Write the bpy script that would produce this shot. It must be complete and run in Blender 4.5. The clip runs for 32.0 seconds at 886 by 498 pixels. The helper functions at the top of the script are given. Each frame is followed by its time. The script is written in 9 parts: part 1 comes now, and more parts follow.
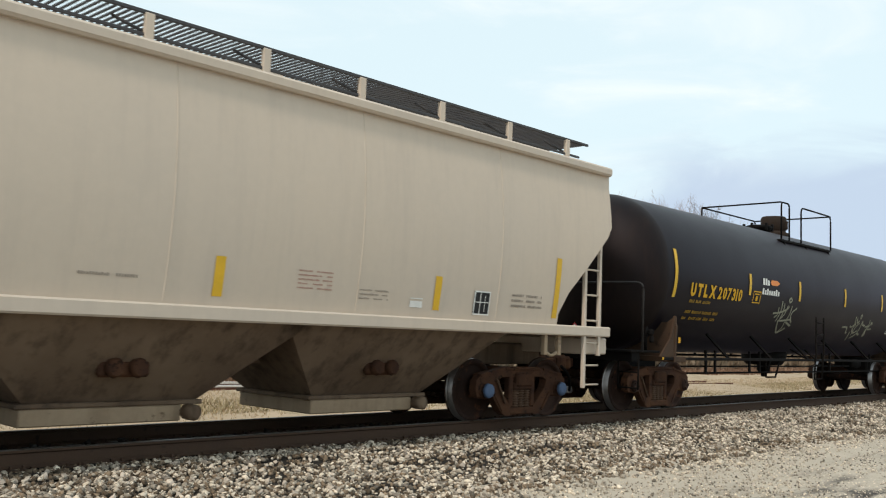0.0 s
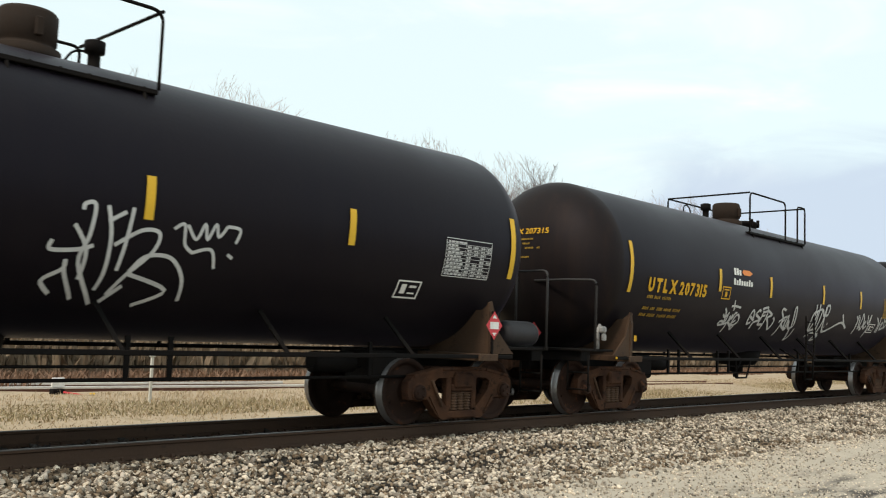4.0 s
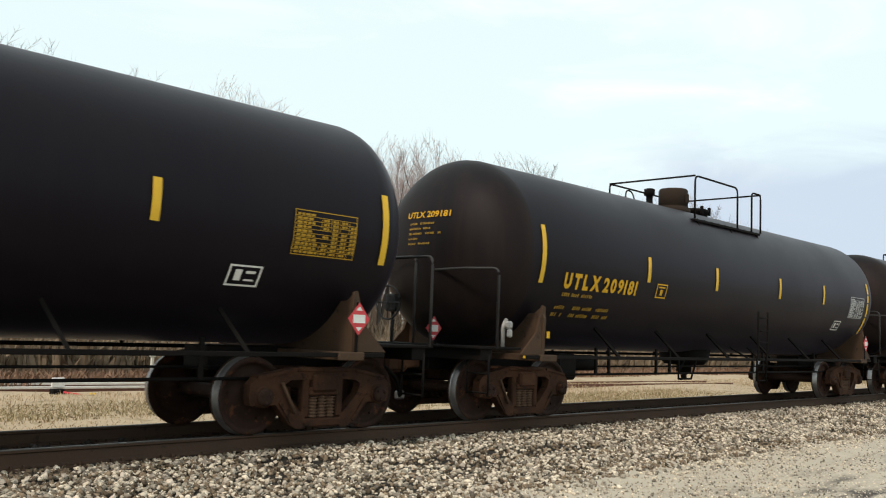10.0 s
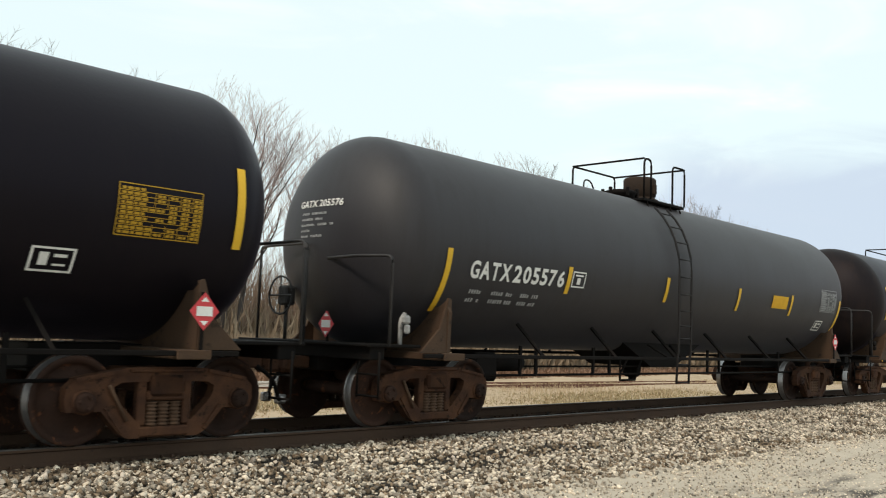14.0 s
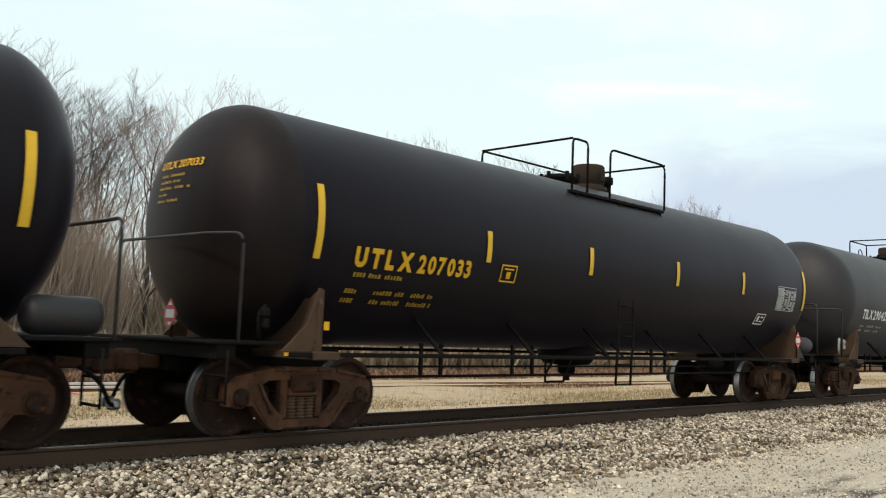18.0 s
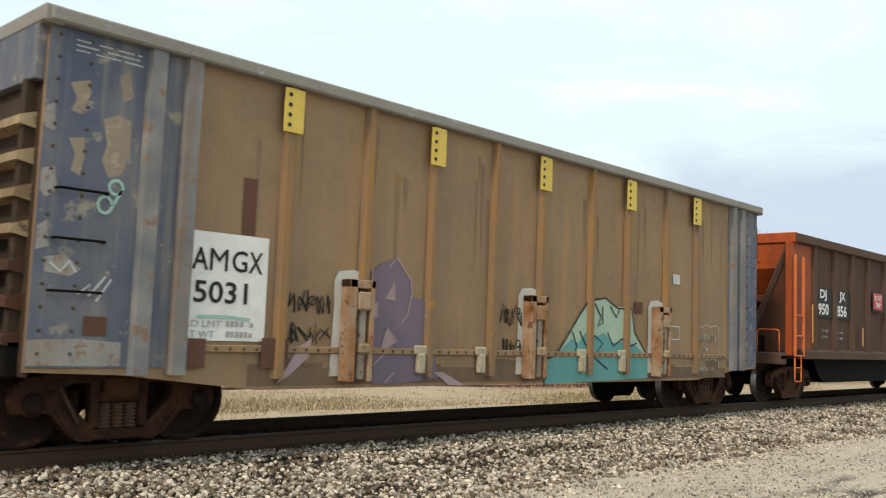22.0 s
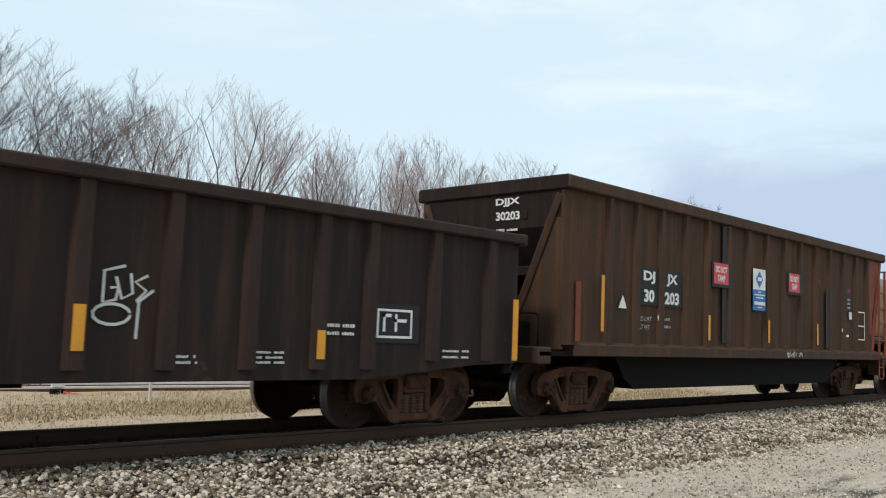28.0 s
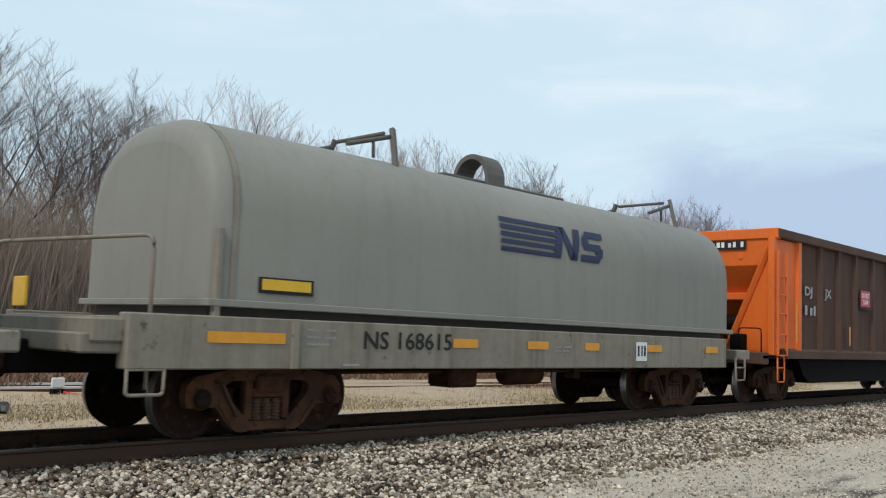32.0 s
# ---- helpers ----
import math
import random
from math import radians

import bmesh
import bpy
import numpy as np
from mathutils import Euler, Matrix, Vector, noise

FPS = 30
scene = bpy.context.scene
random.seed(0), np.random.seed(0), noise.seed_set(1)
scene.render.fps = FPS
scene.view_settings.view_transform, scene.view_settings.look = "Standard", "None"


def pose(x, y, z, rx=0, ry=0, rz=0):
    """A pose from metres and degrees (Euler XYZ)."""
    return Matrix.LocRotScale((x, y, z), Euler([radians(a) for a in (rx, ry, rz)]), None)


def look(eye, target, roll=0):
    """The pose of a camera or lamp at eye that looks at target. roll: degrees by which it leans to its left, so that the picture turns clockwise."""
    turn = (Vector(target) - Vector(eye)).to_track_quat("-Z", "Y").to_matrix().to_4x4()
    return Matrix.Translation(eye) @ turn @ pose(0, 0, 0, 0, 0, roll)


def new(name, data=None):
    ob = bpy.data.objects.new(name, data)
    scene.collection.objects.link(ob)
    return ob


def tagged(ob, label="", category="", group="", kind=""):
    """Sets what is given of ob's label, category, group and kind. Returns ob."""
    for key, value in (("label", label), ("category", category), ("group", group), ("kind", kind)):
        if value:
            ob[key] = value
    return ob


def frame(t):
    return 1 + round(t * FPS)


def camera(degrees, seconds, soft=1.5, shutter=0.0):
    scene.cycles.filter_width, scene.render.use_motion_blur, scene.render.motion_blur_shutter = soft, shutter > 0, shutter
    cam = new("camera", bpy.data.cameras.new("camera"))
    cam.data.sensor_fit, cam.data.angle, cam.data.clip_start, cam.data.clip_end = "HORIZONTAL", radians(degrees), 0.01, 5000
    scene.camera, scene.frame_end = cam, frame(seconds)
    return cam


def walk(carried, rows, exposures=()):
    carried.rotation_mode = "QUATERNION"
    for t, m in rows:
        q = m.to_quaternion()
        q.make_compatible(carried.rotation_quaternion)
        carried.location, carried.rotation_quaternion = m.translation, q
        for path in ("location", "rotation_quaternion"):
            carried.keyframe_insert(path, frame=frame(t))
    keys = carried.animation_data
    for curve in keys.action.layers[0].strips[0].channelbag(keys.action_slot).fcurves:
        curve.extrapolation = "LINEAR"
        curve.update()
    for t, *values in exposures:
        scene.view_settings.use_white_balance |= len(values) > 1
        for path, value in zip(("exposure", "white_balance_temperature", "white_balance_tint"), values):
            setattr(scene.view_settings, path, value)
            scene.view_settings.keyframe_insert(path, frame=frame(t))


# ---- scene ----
# x runs along the railway, the train comes from +x; y points across it, away from the camera;
# z = 0 is the top of the rails.
cam = camera(51.94, 32.0, soft=1.1, shutter=0.08)
EYE = pose(0, -9.827, 1.265, 95.296, -2.132, -46.444)
walk(cam, [(0.0, EYE), (32.0, EYE)],
     exposures=[(0.0, 0.22, 6900, 12), (1.0, 0.04, 6450, 12), (2.6, 0.32, 7200, 12), (24.6, 0.32, 7250, 12), (26.5, 0.12, 6650, 12), (28.2, 0.14, 6600, 12), (29.2, 0.27, 6900, 12), (30.2, 0.38, 7250, 12), (31.0, 0.26, 6800, 12), (32.0, 0.0, 6400, 12)])

END = 32.0


def run(t):
    """Metres that the train has covered by t seconds."""
    u = t / 16 - 1
    return 147.7958 * (u + 1) + 2.9086 * (u ** 2 - 1) - 0.2622 * (u ** 3 + 1) - 0.5615 * (u ** 4 - 1)


# ---- light ----
world = bpy.data.worlds.new("sky")
scene.world = world
world.use_nodes = True
wn, wl = world.node_tree.nodes, world.node_tree.links
wn.clear()
w_out = wn.new("ShaderNodeOutputWorld")
w_bg = wn.new("ShaderNodeBackground")
w_sky = wn.new("ShaderNodeTexSky")
w_sky.sky_type = "NISHITA"
w_sky.sun_disc = False
w_sky.sun_elevation = radians(44)
w_sky.sun_rotation = radians(262)
w_sky.air_density, w_sky.dust_density, w_sky.ozone_density = 1.0, 1.6, 1.0
w_co = wn.new("ShaderNodeTexCoord")


def w_noise(rot, size, scale, detail, lo, hi):
    mp = wn.new("ShaderNodeMapping")
    mp.inputs["Rotation"].default_value, mp.inputs["Scale"].default_value = rot, size
    no = wn.new("ShaderNodeTexNoise")
    no.inputs["Scale"].default_value, no.inputs["Detail"].default_value = scale, detail
    no.inputs["Roughness"].default_value, no.inputs["Distortion"].default_value = 0.55, 0.6
    rg = wn.new("ShaderNodeMapRange")
    rg.interpolation_type = "SMOOTHSTEP"
    rg.inputs["From Min"].default_value, rg.inputs["From Max"].default_value = lo, hi
    wl.new(w_co.outputs["Generated"], mp.inputs["Vector"])
    wl.new(mp.outputs["Vector"], no.inputs["Vector"])
    wl.new(no.outputs["Fac"], rg.inputs["Value"])
    return rg.outputs[0], no.outputs["Fac"]


def w_mixed(fac, a, b):
    mx = wn.new("ShaderNodeMixRGB")
    if isinstance(fac, float):
        mx.inputs["Fac"].default_value = fac
    else:
        wl.new(fac, mx.inputs["Fac"])
    wl.new(a, mx.inputs["Color1"])
    mx.inputs["Color2"].default_value = (*b, 1)
    return mx.outputs[0]


def w_step(src, lo, hi):
    rg = wn.new("ShaderNodeMapRange")
    rg.interpolation_type = "SMOOTHSTEP"
    rg.inputs["From Min"].default_value, rg.inputs["From Max"].default_value = lo, hi
    wl.new(src, rg.inputs["Value"])
    return rg.outputs[0]


def w_math(op, a, b):
    m = wn.new("ShaderNodeMath")
    m.operation = op
    for i, q in enumerate((a, b)):
        if isinstance(q, float):
            m.inputs[i].default_value = q
        else:
            wl.new(q, m.inputs[i])
    return m.outputs[0]


# thin haze over the blue, white streaks, and a grey-violet bank low down the line
haze = w_mixed(0.87, w_sky.outputs["Color"], (6.9, 8.75, 9.6))
streaks, _ = w_noise((0.25, -0.2, 0.6), (1.6, 2.4, 7.0), 1.7, 6, 0.47, 0.92)
sky_col = w_mixed(streaks, haze, (9.2, 9.65, 9.85))
_, rag = w_noise((0, 0, 0), (3, 3, 9), 2.0, 5, 0.3, 0.7)
w_sep = wn.new("ShaderNodeSeparateXYZ")
wl.new(w_co.outputs["Generated"], w_sep.inputs[0])
jag = w_math("MULTIPLY", w_math("SUBTRACT", rag, 0.5), 0.12)
low = w_step(w_math("ADD", w_sep.outputs["Z"], jag), 0.235, 0.175)
along = w_step(w_math("ADD", w_sep.outputs["X"], jag), 0.80, 0.89)
bank = w_math("MULTIPLY", w_math("MULTIPLY", low, along), 0.85)
sky_col = w_mixed(bank, sky_col, (4.5, 5.7, 7.5))
wl.new(sky_col, w_bg.inputs["Color"])
wl.new(w_bg.outputs["Background"], w_out.inputs["Surface"])
w_bg.inputs["Strength"].default_value = 0.10

sun = new("sun", bpy.data.lights.new("sun", "SUN"))
sun.data.energy, sun.data.angle, sun.data.color = 1.6, radians(8), (1.0, 0.93, 0.83)
sun.matrix_world = look((-30, -6, 30), (0, 0, 0))


# ---- materials ----
def surface(name, base, second=None, spots=None, rough=0.7, metal=0.0, big=1.2, fine=18.0, streak=0.0, amount=0.5,
            spot_at=0.62, bump=0.15, gloss_vary=0.12, island=0.0, obj_random=0.0, bump_scale=None, spec=0.3, dust=0.0, dust_col=(0.8, 0.8, 1.0), spec_col=None, grain=0.25):
    """A weathered surface: base, a second tone in large clouds, spots of a third, upright streaks, fine relief."""
    m = bpy.data.materials.new(name)
    m.use_nodes = True
    n, l = m.node_tree.nodes, m.node_tree.links
    b = n["Principled BSDF"]
    second = second or tuple(c * 0.75 for c in base)
    co = n.new("ShaderNodeTexCoord")
    add = n.new("ShaderNodeVectorMath")
    info = n.new("ShaderNodeObjectInfo")
    mul = n.new("ShaderNodeMath")
    mul.operation = "MULTIPLY"
    mul.inputs[1].default_value = 37.0
    l.new(info.outputs["Random"], mul.inputs[0])
    l.new(co.outputs["Object"], add.inputs[0])
    l.new(mul.outputs[0], add.inputs[1])

    def noise_of(scale, detail, rough_n=0.55, stretch=None):
        t = n.new("ShaderNodeTexNoise")
        t.inputs["Scale"].default_value = scale
        t.inputs["Detail"].default_value = detail
        t.inputs["Roughness"].default_value = rough_n
        if stretch:
            mp = n.new("ShaderNodeMapping")
            mp.inputs["Scale"].default_value = stretch
            l.new(add.outputs[0], mp.inputs["Vector"])
            l.new(mp.outputs["Vector"], t.inputs["Vector"])
        else:
            l.new(add.outputs[0], t.inputs["Vector"])
        return t

    def ramp(src, lo, hi):
        r = n.new("ShaderNodeMapRange")
        r.inputs["From Min"].default_value, r.inputs["From Max"].default_value = lo, hi
        l.new(src, r.inputs["Value"])
        return r.outputs[0]

    def mixed(fac, c1, c2, f=1.0):
        mx = n.new("ShaderNodeMixRGB")
        if isinstance(fac, float):
            mx.inputs["Fac"].default_value = fac
        elif f != 1.0:
            mm = n.new("ShaderNodeMath")
            mm.operation = "MULTIPLY"
            mm.inputs[1].default_value = f
            l.new(fac, mm.inputs[0])
            l.new(mm.outputs[0], mx.inputs["Fac"])
        else:
            l.new(fac, mx.inputs["Fac"])
        for i, c in ((1, c1), (2, c2)):
            if isinstance(c, tuple):
                mx.inputs[i].default_value = (*c, 1)
            else:
                l.new(c, mx.inputs[i])
        return mx.outputs[0]

    n1 = noise_of(big, 6)
    col = mixed(ramp(n1.outputs["Fac"], 0.35, 0.68), base, second, amount)
    nf = noise_of(fine, 4, 0.6)
    col = mixed(ramp(nf.outputs["Fac"], 0.4, 0.75), col, tuple(min(1, c * 1.35 + 0.01 * min(1, c / 0.06)) for c in base), grain)
    if streak:
        ns = noise_of(1.0, 5, 0.6, (5.5, 5.5, 0.35))
        col = mixed(ramp(ns.outputs["Fac"], 0.48, 0.72), col, spots or second, streak)
    if spots:
        n3 = noise_of(big * 2.7, 8, 0.68)
        col = mixed(ramp(n3.outputs["Fac"], spot_at, spot_at + 0.07), col, spots, 0.8)
    if island or obj_random:
        src = n.new("ShaderNodeNewGeometry").outputs["Random Per Island"] if island else info.outputs["Random"]
        hs = n.new("ShaderNodeHueSaturation")
        l.new(ramp(src, 0.0, 1.0), hs.inputs["Value"])
        hs.inputs["Value"].default_value = 1
        rr = n.new("ShaderNodeMapRange")
        rr.inputs["To Min"].default_value, rr.inputs["To Max"].default_value = 1 - (island or obj_random), 1 + (island or obj_random)
        l.new(src, rr.inputs["Value"])
        l.new(rr.outputs[0], hs.inputs["Value"])
        l.new(col, hs.inputs["Color"])
        col = hs.outputs[0]
    l.new(col, b.inputs["Base Color"])
    rg = n.new("ShaderNodeMapRange")
    rg.inputs["To Min"].default_value, rg.inputs["To Max"].default_value = max(0.05, rough - gloss_vary), min(1, rough + gloss_vary)
    l.new(n1.outputs["Fac"], rg.inputs["Value"])
    l.new(rg.outputs[0], b.inputs["Roughness"])
    b.inputs["Metallic"].default_value = metal
    b.inputs["Specular IOR Level"].default_value = spec
    if spec_col:
        b.inputs["Specular Tint"].default_value = (*spec_col, 1)
    if dust:
        # a film of fine dust
        b.inputs["Sheen Weight"].default_value, b.inputs["Sheen Roughness"].default_value = dust, 0.35
        b.inputs["Sheen Tint"].default_value = (*dust_col, 1)
    if bump:
        bp = n.new("ShaderNodeBump")
        bp.inputs["Strength"].default_value = bump
        bp.inputs["Distance"].default_value = 0.02
        src = nf if bump_scale is None else noise_of(bump_scale, 5, 0.6)
        l.new(src.outputs["Fac"], bp.inputs["Height"])
        l.new(bp.outputs["Normal"], b.inputs["Normal"])
    return m


TANK_BLACK = surface("tank_black", (0.0034, 0.0028, 0.0048), (0.0070, 0.0056, 0.0064), rough=0.45, big=0.55, fine=22, streak=0.45, bump=0.06, spec=0.15, amount=0.7, dust=0.06, dust_col=(0.97, 0.80, 1.0), spec_col=(0.95, 0.85, 1.0))
RAIL_GREY = surface("rail_grey", (0.022, 0.021, 0.022), (0.05, 0.046, 0.044), rough=0.6, big=2, fine=20, bump=0.05, spec=0.3)
VALVE_GREY = surface("valve_grey", (0.36, 0.35, 0.34), (0.16, 0.145, 0.13), (0.05, 0.04, 0.035), rough=0.6, big=6, fine=30, bump=0.1, spot_at=0.58)
LADDER_DARK = surface("ladder_dark", (0.013, 0.012, 0.0125), (0.024, 0.020, 0.019), rough=0.65, big=2, fine=20, bump=0.05, spec=0.2)
PANEL_YELLOW = surface("panel_yellow", (0.44, 0.245, 0.016), (0.24, 0.14, 0.016), rough=0.6, big=7, fine=50, bump=0.0)
HEAD_BLACK = surface("head_black", (0.0060, 0.0046, 0.0052), (0.014, 0.0095, 0.0075), (0.020, 0.0115, 0.008), rough=0.55, big=0.8, fine=16, streak=0.5, bump=0.08, spec=0.15, amount=0.8, spot_at=0.66, dust=0.05, dust_col=(1.0, 0.84, 0.82), spec_col=(1.0, 0.88, 0.95))
TANK_GREY = surface("tank_grey", (0.0195, 0.0182, 0.0218), (0.032, 0.0292, 0.0318), (0.014, 0.012, 0.012), rough=0.53, big=0.6, fine=25, streak=0.45, bump=0.05, spec=0.34, spot_at=0.68, dust=0.08, dust_col=(1.0, 0.93, 0.98))
TANK_SLATE = surface("tank_slate", (0.0175, 0.0160, 0.0188), (0.029, 0.0258, 0.0265), (0.014, 0.0122, 0.0122), rough=0.53, big=0.6, fine=25, streak=0.4, bump=0.05, spec=0.32, spot_at=0.68, dust=0.08, dust_col=(1.0, 0.93, 0.98))
FRAME_BLACK = surface("frame_black", (0.0042, 0.0037, 0.0036), (0.015, 0.0105, 0.0085), rough=0.75, big=2.0, fine=30, bump=0.2, spec=0.10)
TRUCK_RUST = surface("truck_rust", (0.038, 0.0185, 0.0125), (0.098, 0.045, 0.0235), (0.009, 0.006, 0.0050), rough=0.85, big=3.6, fine=26, bump=0.35, spec=0.12, spot_at=0.57, amount=0.8, obj_random=0.4)
WHEEL_RUST = surface("wheel_rust", (0.032, 0.0155, 0.0105), (0.013, 0.008, 0.0065), (0.12, 0.045, 0.02), rough=0.75, big=2.6, fine=24, bump=0.25, spec=0.15, obj_random=0.35, spot_at=0.58)
SADDLE_RUST = surface("saddle_rust", (0.052, 0.030, 0.0185), (0.092, 0.050, 0.027), (0.018, 0.011, 0.008), rough=0.85, big=2.5, fine=30, bump=0.3, spot_at=0.58)
RIM_STEEL = surface("rim_steel", (0.34, 0.33, 0.33), (0.2, 0.17, 0.16), rough=0.4, metal=0.9, big=4, fine=30, bump=0.1)
BONNET_RUST = surface("bonnet_rust", (0.027, 0.019, 0.015), (0.040, 0.024, 0.015), (0.011, 0.009, 0.009), rough=0.85, big=4, fine=30, bump=0.2, spec=0.15)
SPRING_RUST = surface("spring_rust", (0.085, 0.046, 0.027), (0.045, 0.026, 0.016), rough=0.85, big=5, fine=30, bump=0.2)
RAIL_RUST = surface("rail_rust", (0.054, 0.031, 0.020), (0.078, 0.043, 0.026), (0.024, 0.015, 0.011), rough=0.85, big=2.5, fine=28, bump=0.25)
RAIL_TOP = surface("rail_top", (0.15, 0.135, 0.125), (0.10, 0.085, 0.075), rough=0.42, metal=0.7, big=3, fine=40, bump=0.03)
TIE_WOOD = surface("tie_wood", (0.020, 0.0135, 0.0105), (0.034, 0.024, 0.018), (0.010, 0.007, 0.006), rough=0.95, big=3, fine=24, bump=0.5, obj_random=0.3)
YELLOW = surface("yellow_sheet", (0.72, 0.42, 0.03), (0.56, 0.33, 0.03), rough=0.45, big=5, fine=40, bump=0.0)
YELLOW_PAINT = surface("yellow_paint", (0.70, 0.37, 0.012), (0.50, 0.27, 0.02), rough=0.6, big=6, fine=50, bump=0.0)
ORANGE_SHEET = surface("orange_sheet", (0.70, 0.30, 0.03), (0.50, 0.22, 0.03), rough=0.5, big=5, fine=40, bump=0.0)
WHITE_PAINT = surface("white_paint", (0.74, 0.73, 0.70), (0.55, 0.53, 0.50), rough=0.6, big=6, fine=40, bump=0.0)
GREY_PAINT = surface("grey_paint", (0.33, 0.33, 0.33), (0.24, 0.24, 0.24), rough=0.6, big=6, fine=40, bump=0.0)
DIM_YELLOW = surface("dim_yellow", (0.34, 0.195, 0.018), (0.15, 0.09, 0.015), rough=0.6, big=9, fine=60, bump=0.0)
SPRAY_WHITE = surface("spray_white", (0.55, 0.55, 0.54), (0.34, 0.34, 0.34), rough=0.7, big=4, fine=40, bump=0.0)
SPRAY_OLIVE = surface("spray_olive", (0.30, 0.30, 0.235), (0.12, 0.12, 0.07), rough=0.7, big=5, fine=40, bump=0.0)
LABEL_PALE = surface("pale_label", (0.62, 0.58, 0.32), (0.45, 0.42, 0.18), rough=0.6, big=7, fine=40, bump=0.0)
SMEAR = surface("buffed_smear", (0.0125, 0.0115, 0.0125), (0.022, 0.020, 0.020), rough=0.6, big=3, fine=25, streak=0.6, bump=0.0, spec=0.15)
RED_PAINT = surface("red_paint", (0.60, 0.055, 0.065), (0.45, 0.04, 0.05), rough=0.5, big=5, fine=40, bump=0.0)
BLUE_PAINT = surface("blue_paint", (0.02, 0.045, 0.20), (0.03, 0.05, 0.16), rough=0.55, big=5, fine=40, bump=0.0)
DULL_NAVY = surface("dull_navy", (0.012, 0.020, 0.052), (0.018, 0.026, 0.052), rough=0.55, big=1.2, fine=30, streak=0.4, bump=0.0, spec=0.2)
SKY_BLUE = surface("sky_blue_paint", (0.03, 0.16, 0.42), (0.04, 0.13, 0.32), rough=0.55, big=5, fine=40, bump=0.0)
BLACK_PAINT = surface("black_paint", (0.012, 0.012, 0.013), (0.02, 0.02, 0.02), rough=0.6, big=5, fine=40, bump=0.0)
ORANGE_EAR = surface("orange_paint", (0.75, 0.24, 0.05), (0.62, 0.18, 0.04), rough=0.5, big=5, fine=40, bump=0.0)


# ---- shapes ----
class Shape:
    """Collects vertices and faces of one mesh."""

    def __init__(self):
        self.v, self.f, self.s = [], [], []

    def add(self, verts, faces, smooth=False):
        k = len(self.v)
        self.v.extend(tuple(p) for p in verts)
        self.f.extend(tuple(i + k for i in f) for f in faces)
        self.s.extend([smooth] * len(faces))
        return self

    def box(self, x0, x1, y0, y1, z0, z1, c=0.01):
        """A box with chamfered edges."""
        c = min(c, (x1 - x0) * 0.45, (y1 - y0) * 0.45, (z1 - z0) * 0.45)
        lo, hi = (x0, y0, z0), (x1, y1, z1)
        vs, idx = [], {}
        for i in range(8):
            s = [(i >> a) & 1 for a in range(3)]
            for axis in range(3):
                p = []
                for a in range(3):
                    e = hi[a] if s[a] else lo[a]
                    p.append(e if a == axis else e + (-c if s[a] else c))
                idx[(i, axis)] = len(vs)
                vs.append(p)
        fs = []
        for axis in range(3):
            u, w = (axis + 1) % 3, (axis + 2) % 3
            for side in (0, 1):
                q = [idx[((side << axis) | (a << u) | (b << w), axis)] for a, b in ((0, 0), (1, 0), (1, 1), (0, 1))]
                fs.append(q if side else q[::-1])
        for axis in range(3):
            u, w = (axis + 1) % 3, (axis + 2) % 3
            for a in (0, 1):
                for b in (0, 1):
                    i0 = (a << u) | (b << w)
                    i1 = i0 | (1 << axis)
                    q = [idx[(i0, u)], idx[(i1, u)], idx[(i1, w)], idx[(i0, w)]]
                    fs.append(q if a == b else q[::-1])
        for i in range(8):
            q = [idx[(i, 0)], idx[(i, 1)], idx[(i, 2)]]
            fs.append(q if bin(i).count("1") % 2 else q[::-1])
        return self.add(vs, fs)

    def tube(self, pts, r, n=6, closed_ends=True):
        """A round bar along a line of points."""
        pts = [Vector(p) for p in pts]
        rings = []
        vs, fs = [], []
        for i, p in enumerate(pts):
            d = (pts[min(i + 1, len(pts) - 1)] - pts[max(i - 1, 0)]).normalized()
            a = d.cross(Vector((0, 0, 1)))
            if a.length < 0.05:
                a = d.cross(Vector((0, 1, 0)))
            a.normalize()
            b = d.cross(a)
            rr = r[i] if isinstance(r, (list, tuple)) else r
            for k in range(n):
                t = 2 * math.pi * k / n
                vs.append(p + a * (rr * math.cos(t)) + b * (rr * math.sin(t)))
        for i in range(len(pts) - 1):
            for k in range(n):
                fs.append((i * n + k, i * n + (k + 1) % n, (i + 1) * n + (k + 1) % n, (i + 1) * n + k))
        self.add(vs, fs, n > 4)
        if closed_ends:
            k = len(self.v) - len(vs)
            self.f += [tuple(k + j for j in range(n))[::-1], tuple(k + (len(pts) - 1) * n + j for j in range(n))]
            self.s += [False, False]
        return self

    def lathe(self, profile, axis, centre, n=24, smooth=True):
        """Turns (distance along the axis, radius) pairs about an axis through centre."""
        vs, fs = [], []
        ax = "xyz".index(axis)
        u, w = (ax + 1) % 3, (ax + 2) % 3
        for h, r in profile:
            for k in range(n):
                t = 2 * math.pi * k / n
                p = [0, 0, 0]
                p[ax], p[u], p[w] = centre[ax] + h, centre[u] + r * math.cos(t), centre[w] + r * math.sin(t)
                vs.append(p)
        for i in range(len(profile) - 1):
            for k in range(n):
                fs.append((i * n + k, i * n + (k + 1) % n, (i + 1) * n + (k + 1) % n, (i + 1) * n + k))
        self.add(vs, fs, smooth)
        k = len(self.v) - len(vs)
        self.f += [tuple(k + j for j in range(n))[::-1], tuple(k + (len(profile) - 1) * n + j for j in range(n))]
        self.s += [False, False]
        return self

